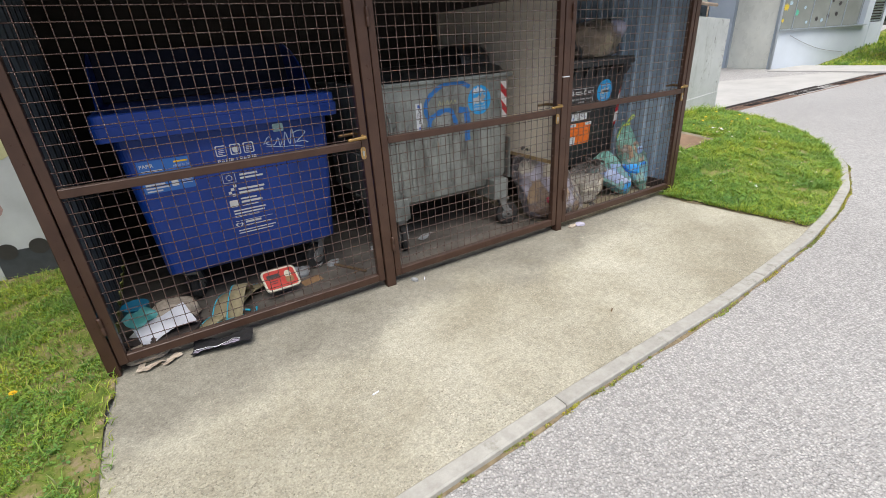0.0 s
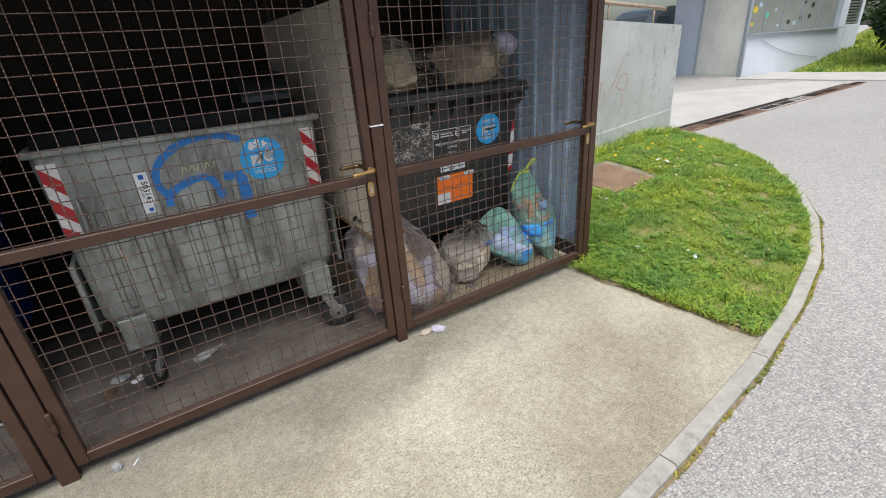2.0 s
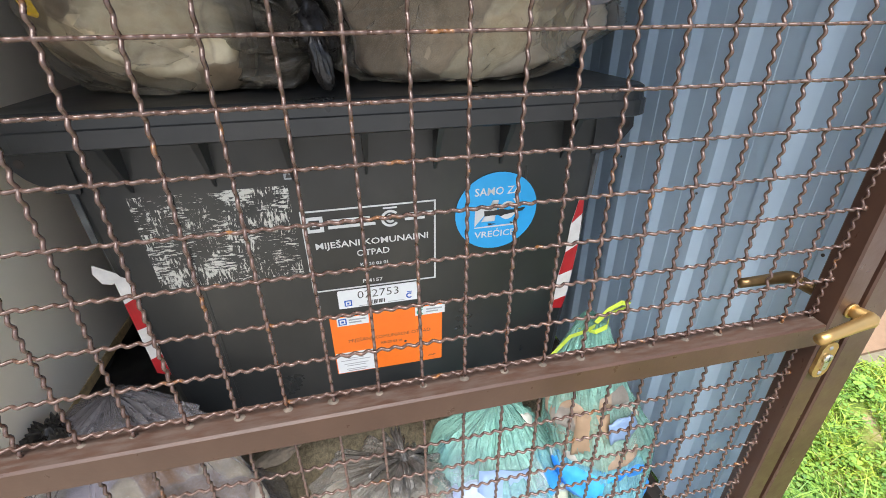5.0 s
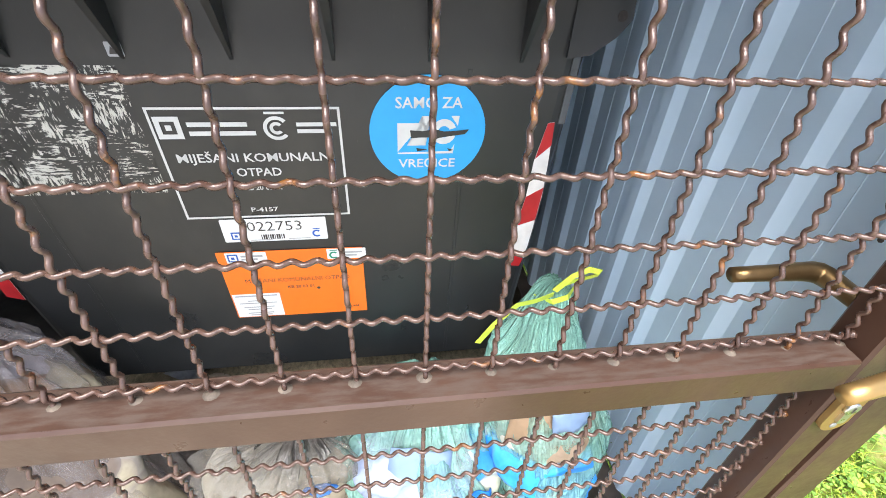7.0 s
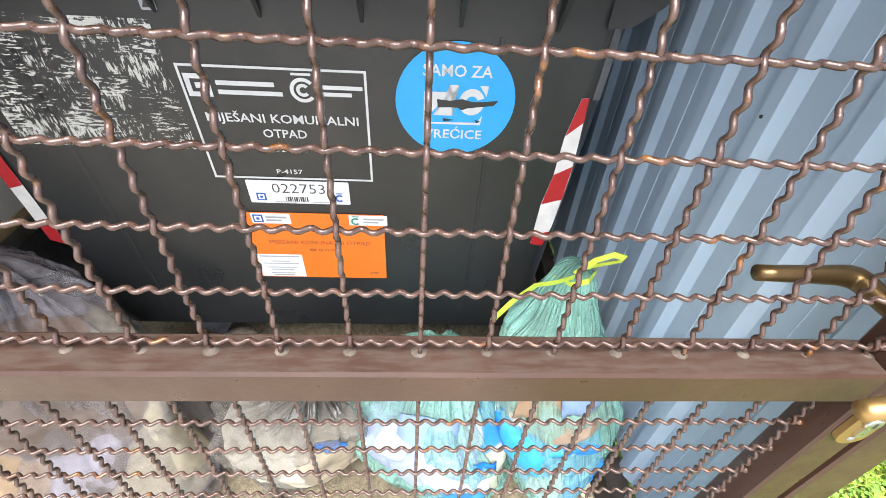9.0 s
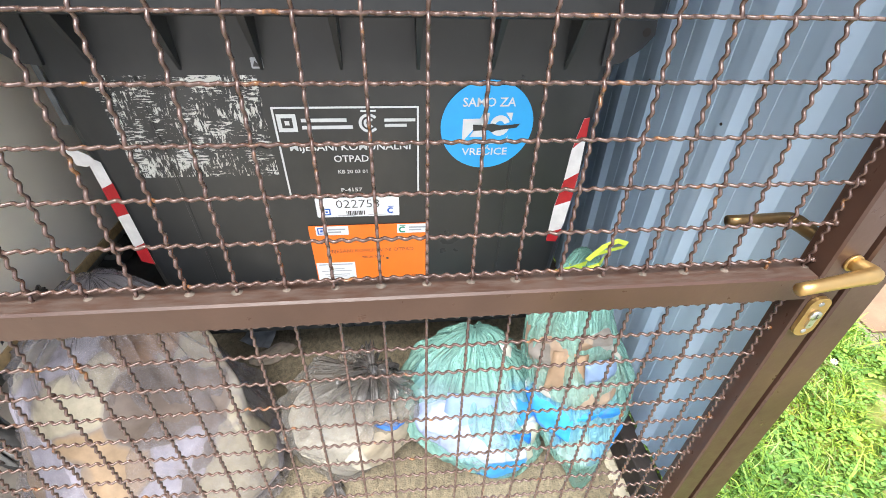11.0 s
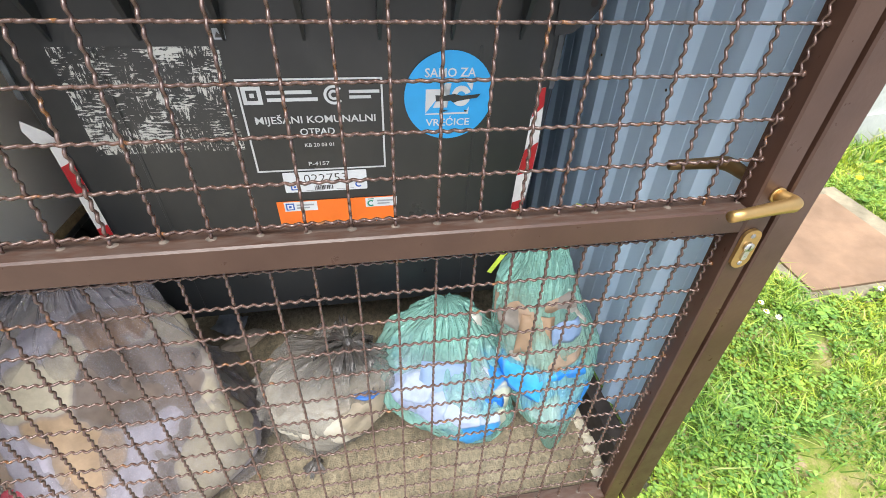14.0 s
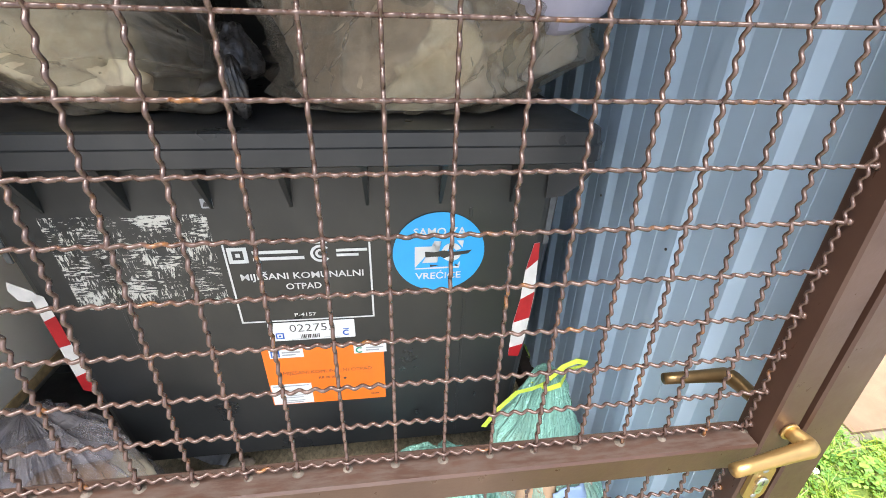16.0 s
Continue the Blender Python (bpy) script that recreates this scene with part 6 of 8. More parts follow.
def packed(name, colours, scale=7.0):
    """Mixed packaging pressed together: one colour a piece."""
    m = material(name, colours[0], 0.6)
    n = Nodes(m)
    warp = n.t.nodes.new("ShaderNodeVectorMath")
    warp.operation = "ADD"
    nz = n.t.nodes.new("ShaderNodeTexNoise")
    nz.inputs["Scale"].default_value = 9.0
    n.link(n.pos, nz.inputs["Vector"])
    n.link(n.pos, warp.inputs[0])
    n.link(n.scaled(nz.outputs["Color"], (0.10, 0.10, 0.10)), warp.inputs[1])
    cell = n.voronoi(scale, out="Color", vec=warp.outputs[0])
    sep = n.t.nodes.new("ShaderNodeSeparateColor")
    n.link(cell, sep.inputs[0])
    c = n.ramp(sep.outputs[0], [(k / len(colours), v) for k, v in enumerate(colours)])
    c.node.color_ramp.interpolation = "CONSTANT"
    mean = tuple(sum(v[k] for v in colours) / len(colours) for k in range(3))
    # Darker line between pieces: shade in the gaps, painted in.
    gap_shade = n.ramp(n.voronoi(scale, "DISTANCE_TO_EDGE", vec=warp.outputs[0]), [(0.0, 0.35), (0.05, 1.0)])
    c = n.mix(gap_shade, tuple(v * 0.7 for v in mean), c)
    c = n.mix(0.30, c, n.ramp(n.noise(6.0, 3.0, 0.6), [(0.3, 0.32), (0.7, 0.68)]), "OVERLAY")
    c = n.mix(0.45, c, n.ramp(n.noise(34.0, 5.0, 0.65), [(0.3, 0.30), (0.7, 0.70)]), "OVERLAY")
    n.colour(c)
    n.bump(n.voronoi(scale, vec=warp.outputs[0]), 0.8, 0.03)
    return m


def knot(at, size, way, mat, parent, seed, tails=9, hang=0.0):
    """Twisted neck with loose ends of film; hang is the length of a folded end that droops from it."""
    rng = random.Random(seed)
    at = Vector(at)
    z0 = at.z - size * 0.5
    rings = [(z0, 0.2, 0.2), (z0 + size * 0.15, 0.55, 0.5), (z0 + size * 0.45, 0.40, 0.38), (z0 + size * 0.75, 0.28, 0.26), (z0 + size, 0.1, 0.1)]
    body = bag_surface([(z, a * size, b * size, at.x, at.y) for z, a, b in rings], seed, 1.0, 1.0, 36, 20)
    loose = []
    for k in range(tails):
        a = 6.28 * k / tails + rng.uniform(-0.4, 0.4)
        d = Vector((math.cos(a), math.sin(a), 0)) * 0.8 + Vector(way)
        d.normalize()
        side = d.cross(Vector((0, 0, 1))).normalized()
        vs, fs = [], []
        L = size * rng.uniform(0.9, 2.1)
        for i in range(9):
            t = i / 8
            c = at + d * L * t + Vector((0, 0, size * (0.5 * t - 1.1 * t * t)))
            w = size * (0.07 + 0.26 * t * (1.25 - 0.6 * t))
            for j in range(7):
                s = (j / 6 - 0.5) * 2
                vs.append(c + side * w * s + Vector((0, 0, size * 0.16 * math.cos(j * 2.6 + k) * (0.4 + t))) + d * size * 0.08 * math.sin(j * 2.1))
        for i in range(8):
            for j in range(6):
                fs.append((i * 7 + j, i * 7 + j + 1, (i + 1) * 7 + j + 1, (i + 1) * 7 + j))
        loose.append((vs, fs))
    ob = part("knot", mesh_of("knot", *body[:2], mat, True), mat, parent, "gathered knot of dark film")
    for v, f in loose:
        part("loose_end", mesh_of("loose_end", v, f, mat, True), mat, ob)
    if hang:
        x, y, z = at.x + 0.012, at.y - size * 0.75, at.z - size * 0.1
        rings = [(z - hang, 0.004, 0.003, x + 0.010, y), (z - hang * 0.93, 0.016, 0.010, x + 0.010, y), (z - hang * 0.70, 0.023, 0.014, x + 0.006, y), (z - hang * 0.35, 0.015, 0.011, x, y), (z, 0.012, 0.012, x - 0.006, y + 0.01), (z + 0.012, 0.003, 0.003, x - 0.006, y + 0.02)]
        v, f, flow = bag_surface(rings, seed + 1, 1.6, 1.0, 40, 30, 0.3)
        part("loose_end", mesh_of("loose_end", v, f, mat, True), mat, ob, "drooping folded end of dark film")
    return ob


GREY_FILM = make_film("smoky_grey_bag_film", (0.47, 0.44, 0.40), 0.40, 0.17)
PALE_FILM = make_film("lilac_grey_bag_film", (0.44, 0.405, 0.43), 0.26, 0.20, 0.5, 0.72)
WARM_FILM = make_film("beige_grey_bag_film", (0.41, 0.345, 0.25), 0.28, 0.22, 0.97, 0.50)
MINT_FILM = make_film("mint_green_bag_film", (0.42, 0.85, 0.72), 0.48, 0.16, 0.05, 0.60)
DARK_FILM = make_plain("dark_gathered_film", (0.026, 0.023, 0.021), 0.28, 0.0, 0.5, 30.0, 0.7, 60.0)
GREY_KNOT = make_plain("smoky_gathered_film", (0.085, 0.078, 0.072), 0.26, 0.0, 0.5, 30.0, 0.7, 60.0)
YELLOW_TIE = make_plain("yellow_tie_band", (0.62, 0.78, 0.08), 0.45, 0.0, 0.12, 20.0, 0.1)
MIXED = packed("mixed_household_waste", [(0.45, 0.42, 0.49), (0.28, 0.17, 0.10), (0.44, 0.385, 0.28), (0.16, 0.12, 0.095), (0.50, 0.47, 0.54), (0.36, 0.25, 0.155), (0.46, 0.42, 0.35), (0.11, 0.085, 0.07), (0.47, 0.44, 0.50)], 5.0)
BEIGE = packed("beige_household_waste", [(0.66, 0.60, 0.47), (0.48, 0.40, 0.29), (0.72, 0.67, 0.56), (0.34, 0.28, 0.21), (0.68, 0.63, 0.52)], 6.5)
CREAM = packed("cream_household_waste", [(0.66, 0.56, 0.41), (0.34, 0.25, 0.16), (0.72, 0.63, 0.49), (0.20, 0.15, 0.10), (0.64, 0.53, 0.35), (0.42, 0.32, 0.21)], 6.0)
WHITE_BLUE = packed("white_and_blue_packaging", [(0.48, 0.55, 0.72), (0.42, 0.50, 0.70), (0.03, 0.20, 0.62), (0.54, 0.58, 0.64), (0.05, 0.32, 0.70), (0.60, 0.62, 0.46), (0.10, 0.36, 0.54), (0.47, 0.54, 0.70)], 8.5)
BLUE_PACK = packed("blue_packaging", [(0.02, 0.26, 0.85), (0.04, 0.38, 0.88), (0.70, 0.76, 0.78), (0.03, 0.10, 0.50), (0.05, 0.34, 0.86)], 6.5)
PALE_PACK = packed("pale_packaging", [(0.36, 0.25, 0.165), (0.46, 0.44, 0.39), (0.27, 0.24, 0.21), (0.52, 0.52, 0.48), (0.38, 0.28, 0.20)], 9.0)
RED_PACK = make_plain("red_wrapper", (0.62, 0.03, 0.07), 0.5, vary=0.2, scale=20.0)
WHITE_PACK = make_plain("white_plastic_bottle", (0.66, 0.66, 0.58), 0.4, vary=0.05)


def filled(profile, low, high):
    """The part of the rings between two heights, closed at both ends."""
    prof = np.array(profile, float)
    at = lambda z: [z] + [float(np.interp(z, prof[:, 0], prof[:, k])) for k in range(1, 5)]
    mids = [list(p) for p in prof if low < p[0] < high]
    rows = [at(low)] + mids + [at(high)]
    ends = [[low - 0.004, 0.01, 0.01] + rows[0][3:]] if low > prof[0, 0] else [[low, 0.01, 0.01] + rows[0][3:]]
    return ends + rows + [[high + 0.015, rows[-1][1] * 0.6, rows[-1][2] * 0.6] + rows[-1][3:], [high + 0.02, 0.01, 0.01] + rows[-1][3:]]


def laid(verts, lie):
    """Tips a bag built upright over onto its side: its height runs along x from the given foot."""
    if lie is None:
        return verts
    x0, y0, z0 = lie
    return [(x0 + z, y0 + y, max(z0 + x, z0 + 0.001)) for x, y, z in verts]


def build_bag(profile, seed, film, fillings, label, lie=None, **more):
    """fillings: (material, from height, to height) inside the film."""
    bag = thing("rubbish_bag", lie or (profile[0][3], profile[0][4], profile[0][0]), label, "rubbish bag", "rubbish bags")
    v, f, flow = bag_surface(profile, seed, **more)
    me = mesh_of("film", laid(v, lie), f, film, True)
    me.attributes.new("flow", "FLOAT_VECTOR", "POINT").data.foreach_set("vector", flow.astype(np.float32).ravel())
    part("film", me, film, bag)
    for k, (mat, low, high) in enumerate(fillings):
        whole = high >= profile[-2][0] - 0.12 and low < profile[1][0]
        v, f, flow = bag_surface(profile if whole else filled(profile, low, high), seed, 0.5, 0.93 if whole else 0.86, 110, 70, more.get("neck", 0.62) if whole else 2.0, 26 if whole else 13)
        part("filling", mesh_of("filling", laid(v, lie), f, mat, True), mat, bag)
    return bag


def lump(at, size, seed, mat, parent, label):
    """A rounded piece that shows through the film."""
    x, y, z = at
    rings = [(z - size[2], 0.02, 0.02, x, y), (z - size[2] * 0.7, size[0] * 0.8, size[1] * 0.8, x, y), (z, size[0], size[1], x, y), (z + size[2] * 0.7, size[0] * 0.7, size[1] * 0.7, x, y), (z + size[2], 0.01, 0.01, x, y)]
    v, f, flow = bag_surface(rings, seed, 0.4, 1.0, 30, 18, 2.0, 12)
    part("wrapper", mesh_of("wrapper", v, f, mat, True), mat, parent, label)


def carton(at, size, turn, mat, parent, label):
    """A flattened packet pressed against the film, its corners bent."""
    m = pose(*at, *turn)
    w, h = size
    vs, fs = [], []
    for j in range(7):
        for i in range(7):
            u, v = i / 6 - 0.5, j / 6 - 0.5
            vs.append(m @ Vector((u * w, 0.05 * (w * u * u + h * v * v) * 4 + 0.006 * math.sin(9 * u + 5 * v), v * h)))
    for j in range(6):
        for i in range(6):
            fs.append((j * 7 + i, j * 7 + i + 1, (j + 1) * 7 + i + 1, (j + 1) * 7 + i))
    ob = part("wrapper", mesh_of("wrapper", vs, fs, mat, True), mat, parent, label)
    ob.modifiers.new("thickness", "SOLIDIFY").thickness = 0.004


def ribbon(pts, width, parent):
    """A flat band along the points, its flat side to the front."""
    vs, fs = [], []
    for i, p in enumerate(pts):
        a, b = pts[max(i - 1, 0)], pts[min(i + 1, len(pts) - 1)]
        d = Vector((b[0] - a[0], 0, b[2] - a[2])).normalized()
        n = Vector((-d.z, 0.25, d.x)) * (width / 2)
        for dy in (0.0, 0.0016):
            c = Vector((p[0], p[1] + dy, p[2]))
            vs += [c + n, c - n]
    for i in range(len(pts) - 1):
        fs += [(4 * i, 4 * i + 1, 4 * i + 5, 4 * i + 4), (4 * i + 2, 4 * i + 6, 4 * i + 7, 4 * i + 3), (4 * i, 4 * i + 4, 4 * i + 6, 4 * i + 2), (4 * i + 1, 4 * i + 3, 4 * i + 7, 4 * i + 5)]
    part("tie_band", mesh_of("tie_band", vs, fs, YELLOW_TIE), YELLOW_TIE, parent, "yellow plastic tie band")


def build_bags():
    big = [(0.002, 0.24, 0.20, 3.53, 0.36), (0.05, 0.315, 0.255, 3.535, 0.355), (0.14, 0.330, 0.262, 3.535, 0.36), (0.26, 0.305, 0.245, 3.505, 0.375), (0.42, 0.262, 0.195, 3.475, 0.410),
           (0.54, 0.195, 0.150, 3.450, 0.445), (0.63, 0.110, 0.100, 3.455, 0.475), (0.675, 0.045, 0.045, 3.46, 0.485), (0.69, 0.01, 0.01, 3.46, 0.485)]
    b = build_bag(big, 3, PALE_FILM, [(MIXED, 0.004, 0.53)], "large translucent lilac-grey rubbish bag slumped against the bin", n_phi=300, n_z=190, crumple=1.0)
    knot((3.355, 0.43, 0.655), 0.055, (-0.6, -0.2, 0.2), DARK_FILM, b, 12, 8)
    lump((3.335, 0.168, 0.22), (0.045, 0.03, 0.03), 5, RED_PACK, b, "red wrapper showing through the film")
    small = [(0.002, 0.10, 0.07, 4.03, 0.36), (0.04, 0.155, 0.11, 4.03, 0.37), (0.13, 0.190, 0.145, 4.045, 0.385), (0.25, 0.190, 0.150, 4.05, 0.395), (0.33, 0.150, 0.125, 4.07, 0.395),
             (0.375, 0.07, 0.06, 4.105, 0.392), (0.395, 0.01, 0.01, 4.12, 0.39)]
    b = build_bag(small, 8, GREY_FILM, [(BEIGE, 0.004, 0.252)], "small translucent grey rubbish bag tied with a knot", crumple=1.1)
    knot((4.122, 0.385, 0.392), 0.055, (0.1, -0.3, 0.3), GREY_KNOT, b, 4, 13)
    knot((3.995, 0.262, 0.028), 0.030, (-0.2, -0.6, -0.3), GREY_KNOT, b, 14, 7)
    lump((4.165, 0.285, 0.285), (0.045, 0.010, 0.006), 6, LIGHT_BLUE, b, "blue wrapper showing through the film")
    mint = [(0.002, 0.045, 0.04, 4.505, 0.285), (0.04, 0.115, 0.085, 4.495, 0.31), (0.10, 0.165, 0.130, 4.47, 0.345), (0.18, 0.205, 0.155, 4.43, 0.38), (0.25, 0.205, 0.155, 4.40, 0.415),
            (0.31, 0.170, 0.130, 4.40, 0.445), (0.37, 0.115, 0.085, 4.415, 0.47), (0.42, 0.055, 0.045, 4.42, 0.485), (0.435, 0.01, 0.01, 4.42, 0.487)]
    b = build_bag(mint, 14, MINT_FILM, [(WHITE_BLUE, 0.006, 0.275)], "mint-green translucent bag full of white packaging", crumple=0.9)
    lump((4.505, 0.462, 0.345), (0.035, 0.03, 0.04), 9, WHITE_PACK, b, "white bottle neck")
    carton((4.385, 0.285, 0.255), (0.15, 0.17), (-24, 8, -6), SOFT_WHITE, b, "pale folded paper")
    carton((4.475, 0.248, 0.160), (0.10, 0.10), (-18, -30, 6), SOFT_WHITE, b, "pale folded paper")
    carton((4.535, 0.258, 0.185), (0.075, 0.055), (-14, 22, 14), BLUE_WRAP, b, "blue printed wrapper")
    carton((4.500, 0.246, 0.085), (0.10, 0.04), (-10, 12, 4), BLUE_WRAP, b, "blue printed wrapper")
    carton((4.290, 0.305, 0.235), (0.04, 0.10), (-20, 14, -30), BLUE_WRAP, b, "blue printed wrapper")
    tall = [(0.002, 0.025, 0.03, 4.73, 0.215), (0.06, 0.065, 0.06, 4.735, 0.25), (0.15, 0.125, 0.10, 4.735, 0.30), (0.25, 0.160, 0.120, 4.73, 0.35), (0.36, 0.168, 0.125, 4.715, 0.40),
            (0.45, 0.145, 0.110, 4.705, 0.44), (0.53, 0.110, 0.085, 4.71, 0.47), (0.59, 0.078, 0.060, 4.712, 0.49), (0.635, 0.060, 0.046, 4.715, 0.50), (0.67, 0.046, 0.040, 4.72, 0.505), (0.69, 0.01, 0.01, 4.72, 0.505)]
    b = build_bag(tall, 17, MINT_FILM, [(BLUE_PACK, 0.10, 0.285), (PALE_PACK, 0.30, 0.49)], "tall mint-green translucent bag with blue packaging and a yellow tie", crumple=0.75, neck=0.95)
    carton((4.655, 0.322, 0.400), (0.10, 0.13), (-16, 6, -10), CARD_WRAP, b, "brown card sleeve")
    carton((4.745, 0.308, 0.420), (0.09, 0.07), (-14, -8, 8), SOFT_WHITE, b, "pale folded paper")
    ribbon([(4.705, 0.47, 0.675), (4.66, 0.455, 0.672), (4.617, 0.45, 0.668), (4.575, 0.455, 0.61), (4.537, 0.45, 0.552)], 0.017, b)
    ribbon([(4.705, 0.47, 0.685), (4.735, 0.46, 0.735), (4.765, 0.455, 0.755), (4.795, 0.46, 0.742), (4.795, 0.47, 0.725), (4.745, 0.475, 0.705), (4.71, 0.475, 0.69)], 0.013, b)
    ribbon([(4.672, 0.50, 0.645), (4.70, 0.458, 0.662), (4.735, 0.458, 0.675), (4.765, 0.495, 0.672)], 0.013, b)
    # two heaped on the black bin
    heap = [(0.0, 0.05, 0.06, 0.13, 0.0), (0.03, 0.13, 0.17, 0.13, 0.0), (0.10, 0.185, 0.26, 0.14, 0.0), (0.22, 0.200, 0.29, 0.15, 0.0), (0.34, 0.190, 0.27, 0.15, -0.02), (0.43, 0.160, 0.21, 0.14, -0.06),
            (0.49, 0.110, 0.13, 0.120, -0.11), (0.545, 0.048, 0.055, 0.095, -0.15), (0.56, 0.01, 0.01, 0.09, -0.16)]
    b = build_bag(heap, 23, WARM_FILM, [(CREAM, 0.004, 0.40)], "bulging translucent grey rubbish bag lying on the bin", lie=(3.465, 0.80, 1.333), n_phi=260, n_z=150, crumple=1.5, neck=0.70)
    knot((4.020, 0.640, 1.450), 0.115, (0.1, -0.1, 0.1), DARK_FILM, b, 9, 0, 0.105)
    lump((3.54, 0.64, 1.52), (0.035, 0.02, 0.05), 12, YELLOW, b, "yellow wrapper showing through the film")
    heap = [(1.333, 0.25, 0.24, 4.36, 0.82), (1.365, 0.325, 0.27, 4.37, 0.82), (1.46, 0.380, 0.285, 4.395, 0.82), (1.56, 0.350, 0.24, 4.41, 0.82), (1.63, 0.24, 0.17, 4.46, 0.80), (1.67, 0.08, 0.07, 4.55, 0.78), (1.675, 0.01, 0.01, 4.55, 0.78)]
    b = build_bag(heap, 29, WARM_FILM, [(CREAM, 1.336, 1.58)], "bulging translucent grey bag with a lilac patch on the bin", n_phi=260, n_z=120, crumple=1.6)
    lump((4.66, 0.70, 1.575), (0.15, 0.115, 0.095), 31, PALE_LILAC, b, "pale lilac plastic in the bag")


SOFT_WHITE = make_plain("soft_white_paper", (0.28, 0.40, 0.62), 0.6, vary=0.08, scale=14.0)
BLUE_WRAP = make_plain("bright_blue_wrapper", (0.02, 0.20, 0.70), 0.45, vary=0.2, scale=22.0)
CARD_WRAP = make_plain("brown_card_sleeve", (0.40, 0.27, 0.17), 0.7, vary=0.12, scale=20.0)
PALE_LILAC = make_plain("pale_lilac_wrapping", (0.56, 0.53, 0.64), 0.5, vary=0.12)


# ---- litter ----
def crumple_mesh(name, size, seed, mat, sub=3, rough=0.35):
    bm = bmesh.new()
    bmesh.ops.create_icosphere(bm, subdivisions=sub, radius=1)
    off = Vector((seed * 3.7, seed * 1.3, seed * 5.1))
    for v in bm.verts:
        d = v.co.copy()
        r = 1 + rough * noise.noise(d * 1.4 + off) + rough * (0.5 - abs(noise.noise(d * 3.0 + off)))
        v.co = Vector((d.x * r * size[0], d.y * r * size[1], max(d.z * r * size[2], -size[2] * 0.8)))
    low = min(v.co.z for v in bm.verts)
    for v in bm.verts:
        v.co.z -= low
    return from_bm(name, bm, mat)


def sheet_mesh(name, w, d, seed, mat, wave=0.02, nx=14, ny=10, thick=0.0008, curl=0.0):
    """A crumpled sheet of paper, film or cloth."""
    off = Vector((seed * 2.1, seed * 4.3, 0))
    verts, faces = [], []
    for s in (0, 1):
        for j in range(ny + 1):
            for i in range(nx + 1):
                x, y = (i / nx - 0.5) * w, (j / ny - 0.5) * d
                z = wave * (0.6 + noise.noise(Vector((x, y, 0)) * (2.2 / max(w, d)) + off) + 0.5 * abs(noise.noise(Vector((x, y, 0)) * (6 / max(w, d)) + off)))
                verts.append((x, y, max(0.001, z + curl * (2 * x / w) ** 2) + s * thick))
    n, m = nx + 1, (nx + 1) * (ny + 1)
    for j in range(ny):
        for i in range(nx):
            q = (j * n + i, j * n + i + 1, (j + 1) * n + i + 1, (j + 1) * n + i)
            faces += [q[::-1], tuple(m + k for k in q)]
    return mesh_of(name, verts, faces, mat, True)


def lay(name, me, at, turn, label, category, group="", tilt=(0, 0)):
    ob = tagged(new(name, me), label, category, group)
    ob.matrix_world = pose(*at, tilt[0], tilt[1], turn)
    return ob


PAPER = make_plain("white_paper", (0.74, 0.75, 0.80), 0.7, vary=0.05)
KHAKI = make_plain("khaki_webbing", (0.30, 0.255, 0.150), 0.85, vary=0.15, scale=60.0, bump=0.4, bscale=400.0)
TURQUOISE = make_plain("turquoise_trim", (0.030, 0.400, 0.560), 0.6, vary=0.15)
TUB_BLUE = make_plain("turquoise_tub_plastic", (0.02, 0.25, 0.42), 0.45, vary=0.15)
TUB_GREEN = make_plain("sea_green_plastic", (0.10, 0.38, 0.36), 0.5, vary=0.2)
MILKY = make_plain("milky_plastic", (0.60, 0.62, 0.61), 0.4, vary=0.1)
CLOTH_BLACK = make_plain("black_cloth", (0.014, 0.013, 0.014), 0.95, vary=0.3, scale=80.0, bump=0.5, bscale=500.0)
CLOTH_LILAC = make_plain("lilac_waistband", (0.40, 0.36, 0.46), 0.9, vary=0.15, scale=80.0, bump=0.3, bscale=500.0)
CARDBOARD = make_plain("brown_cardboard", (0.34, 0.20, 0.10), 0.9, vary=0.15, scale=30.0)
FOIL = make_plain("grey_crumpled_film", (0.36, 0.37, 0.38), 0.4, 0.1, 0.3, 30.0, 0.4, 60.0)
BEIGE_SCRAP = make_plain("beige_scrap", (0.45, 0.38, 0.30), 0.8, vary=0.25, scale=40.0, bump=0.3)
TRAY_RED = make_plain("red_tray_print", (0.60, 0.055, 0.040), 0.4, vary=0.12, scale=25.0, bump=0.03)
TRAY_CREAM = make_plain("cream_tray_plastic", (0.72, 0.66, 0.52), 0.4, vary=0.05)
LEAF_BROWN = make_plain("dry_leaf", (0.15, 0.095, 0.05), 0.9, vary=0.5, scale=60.0)


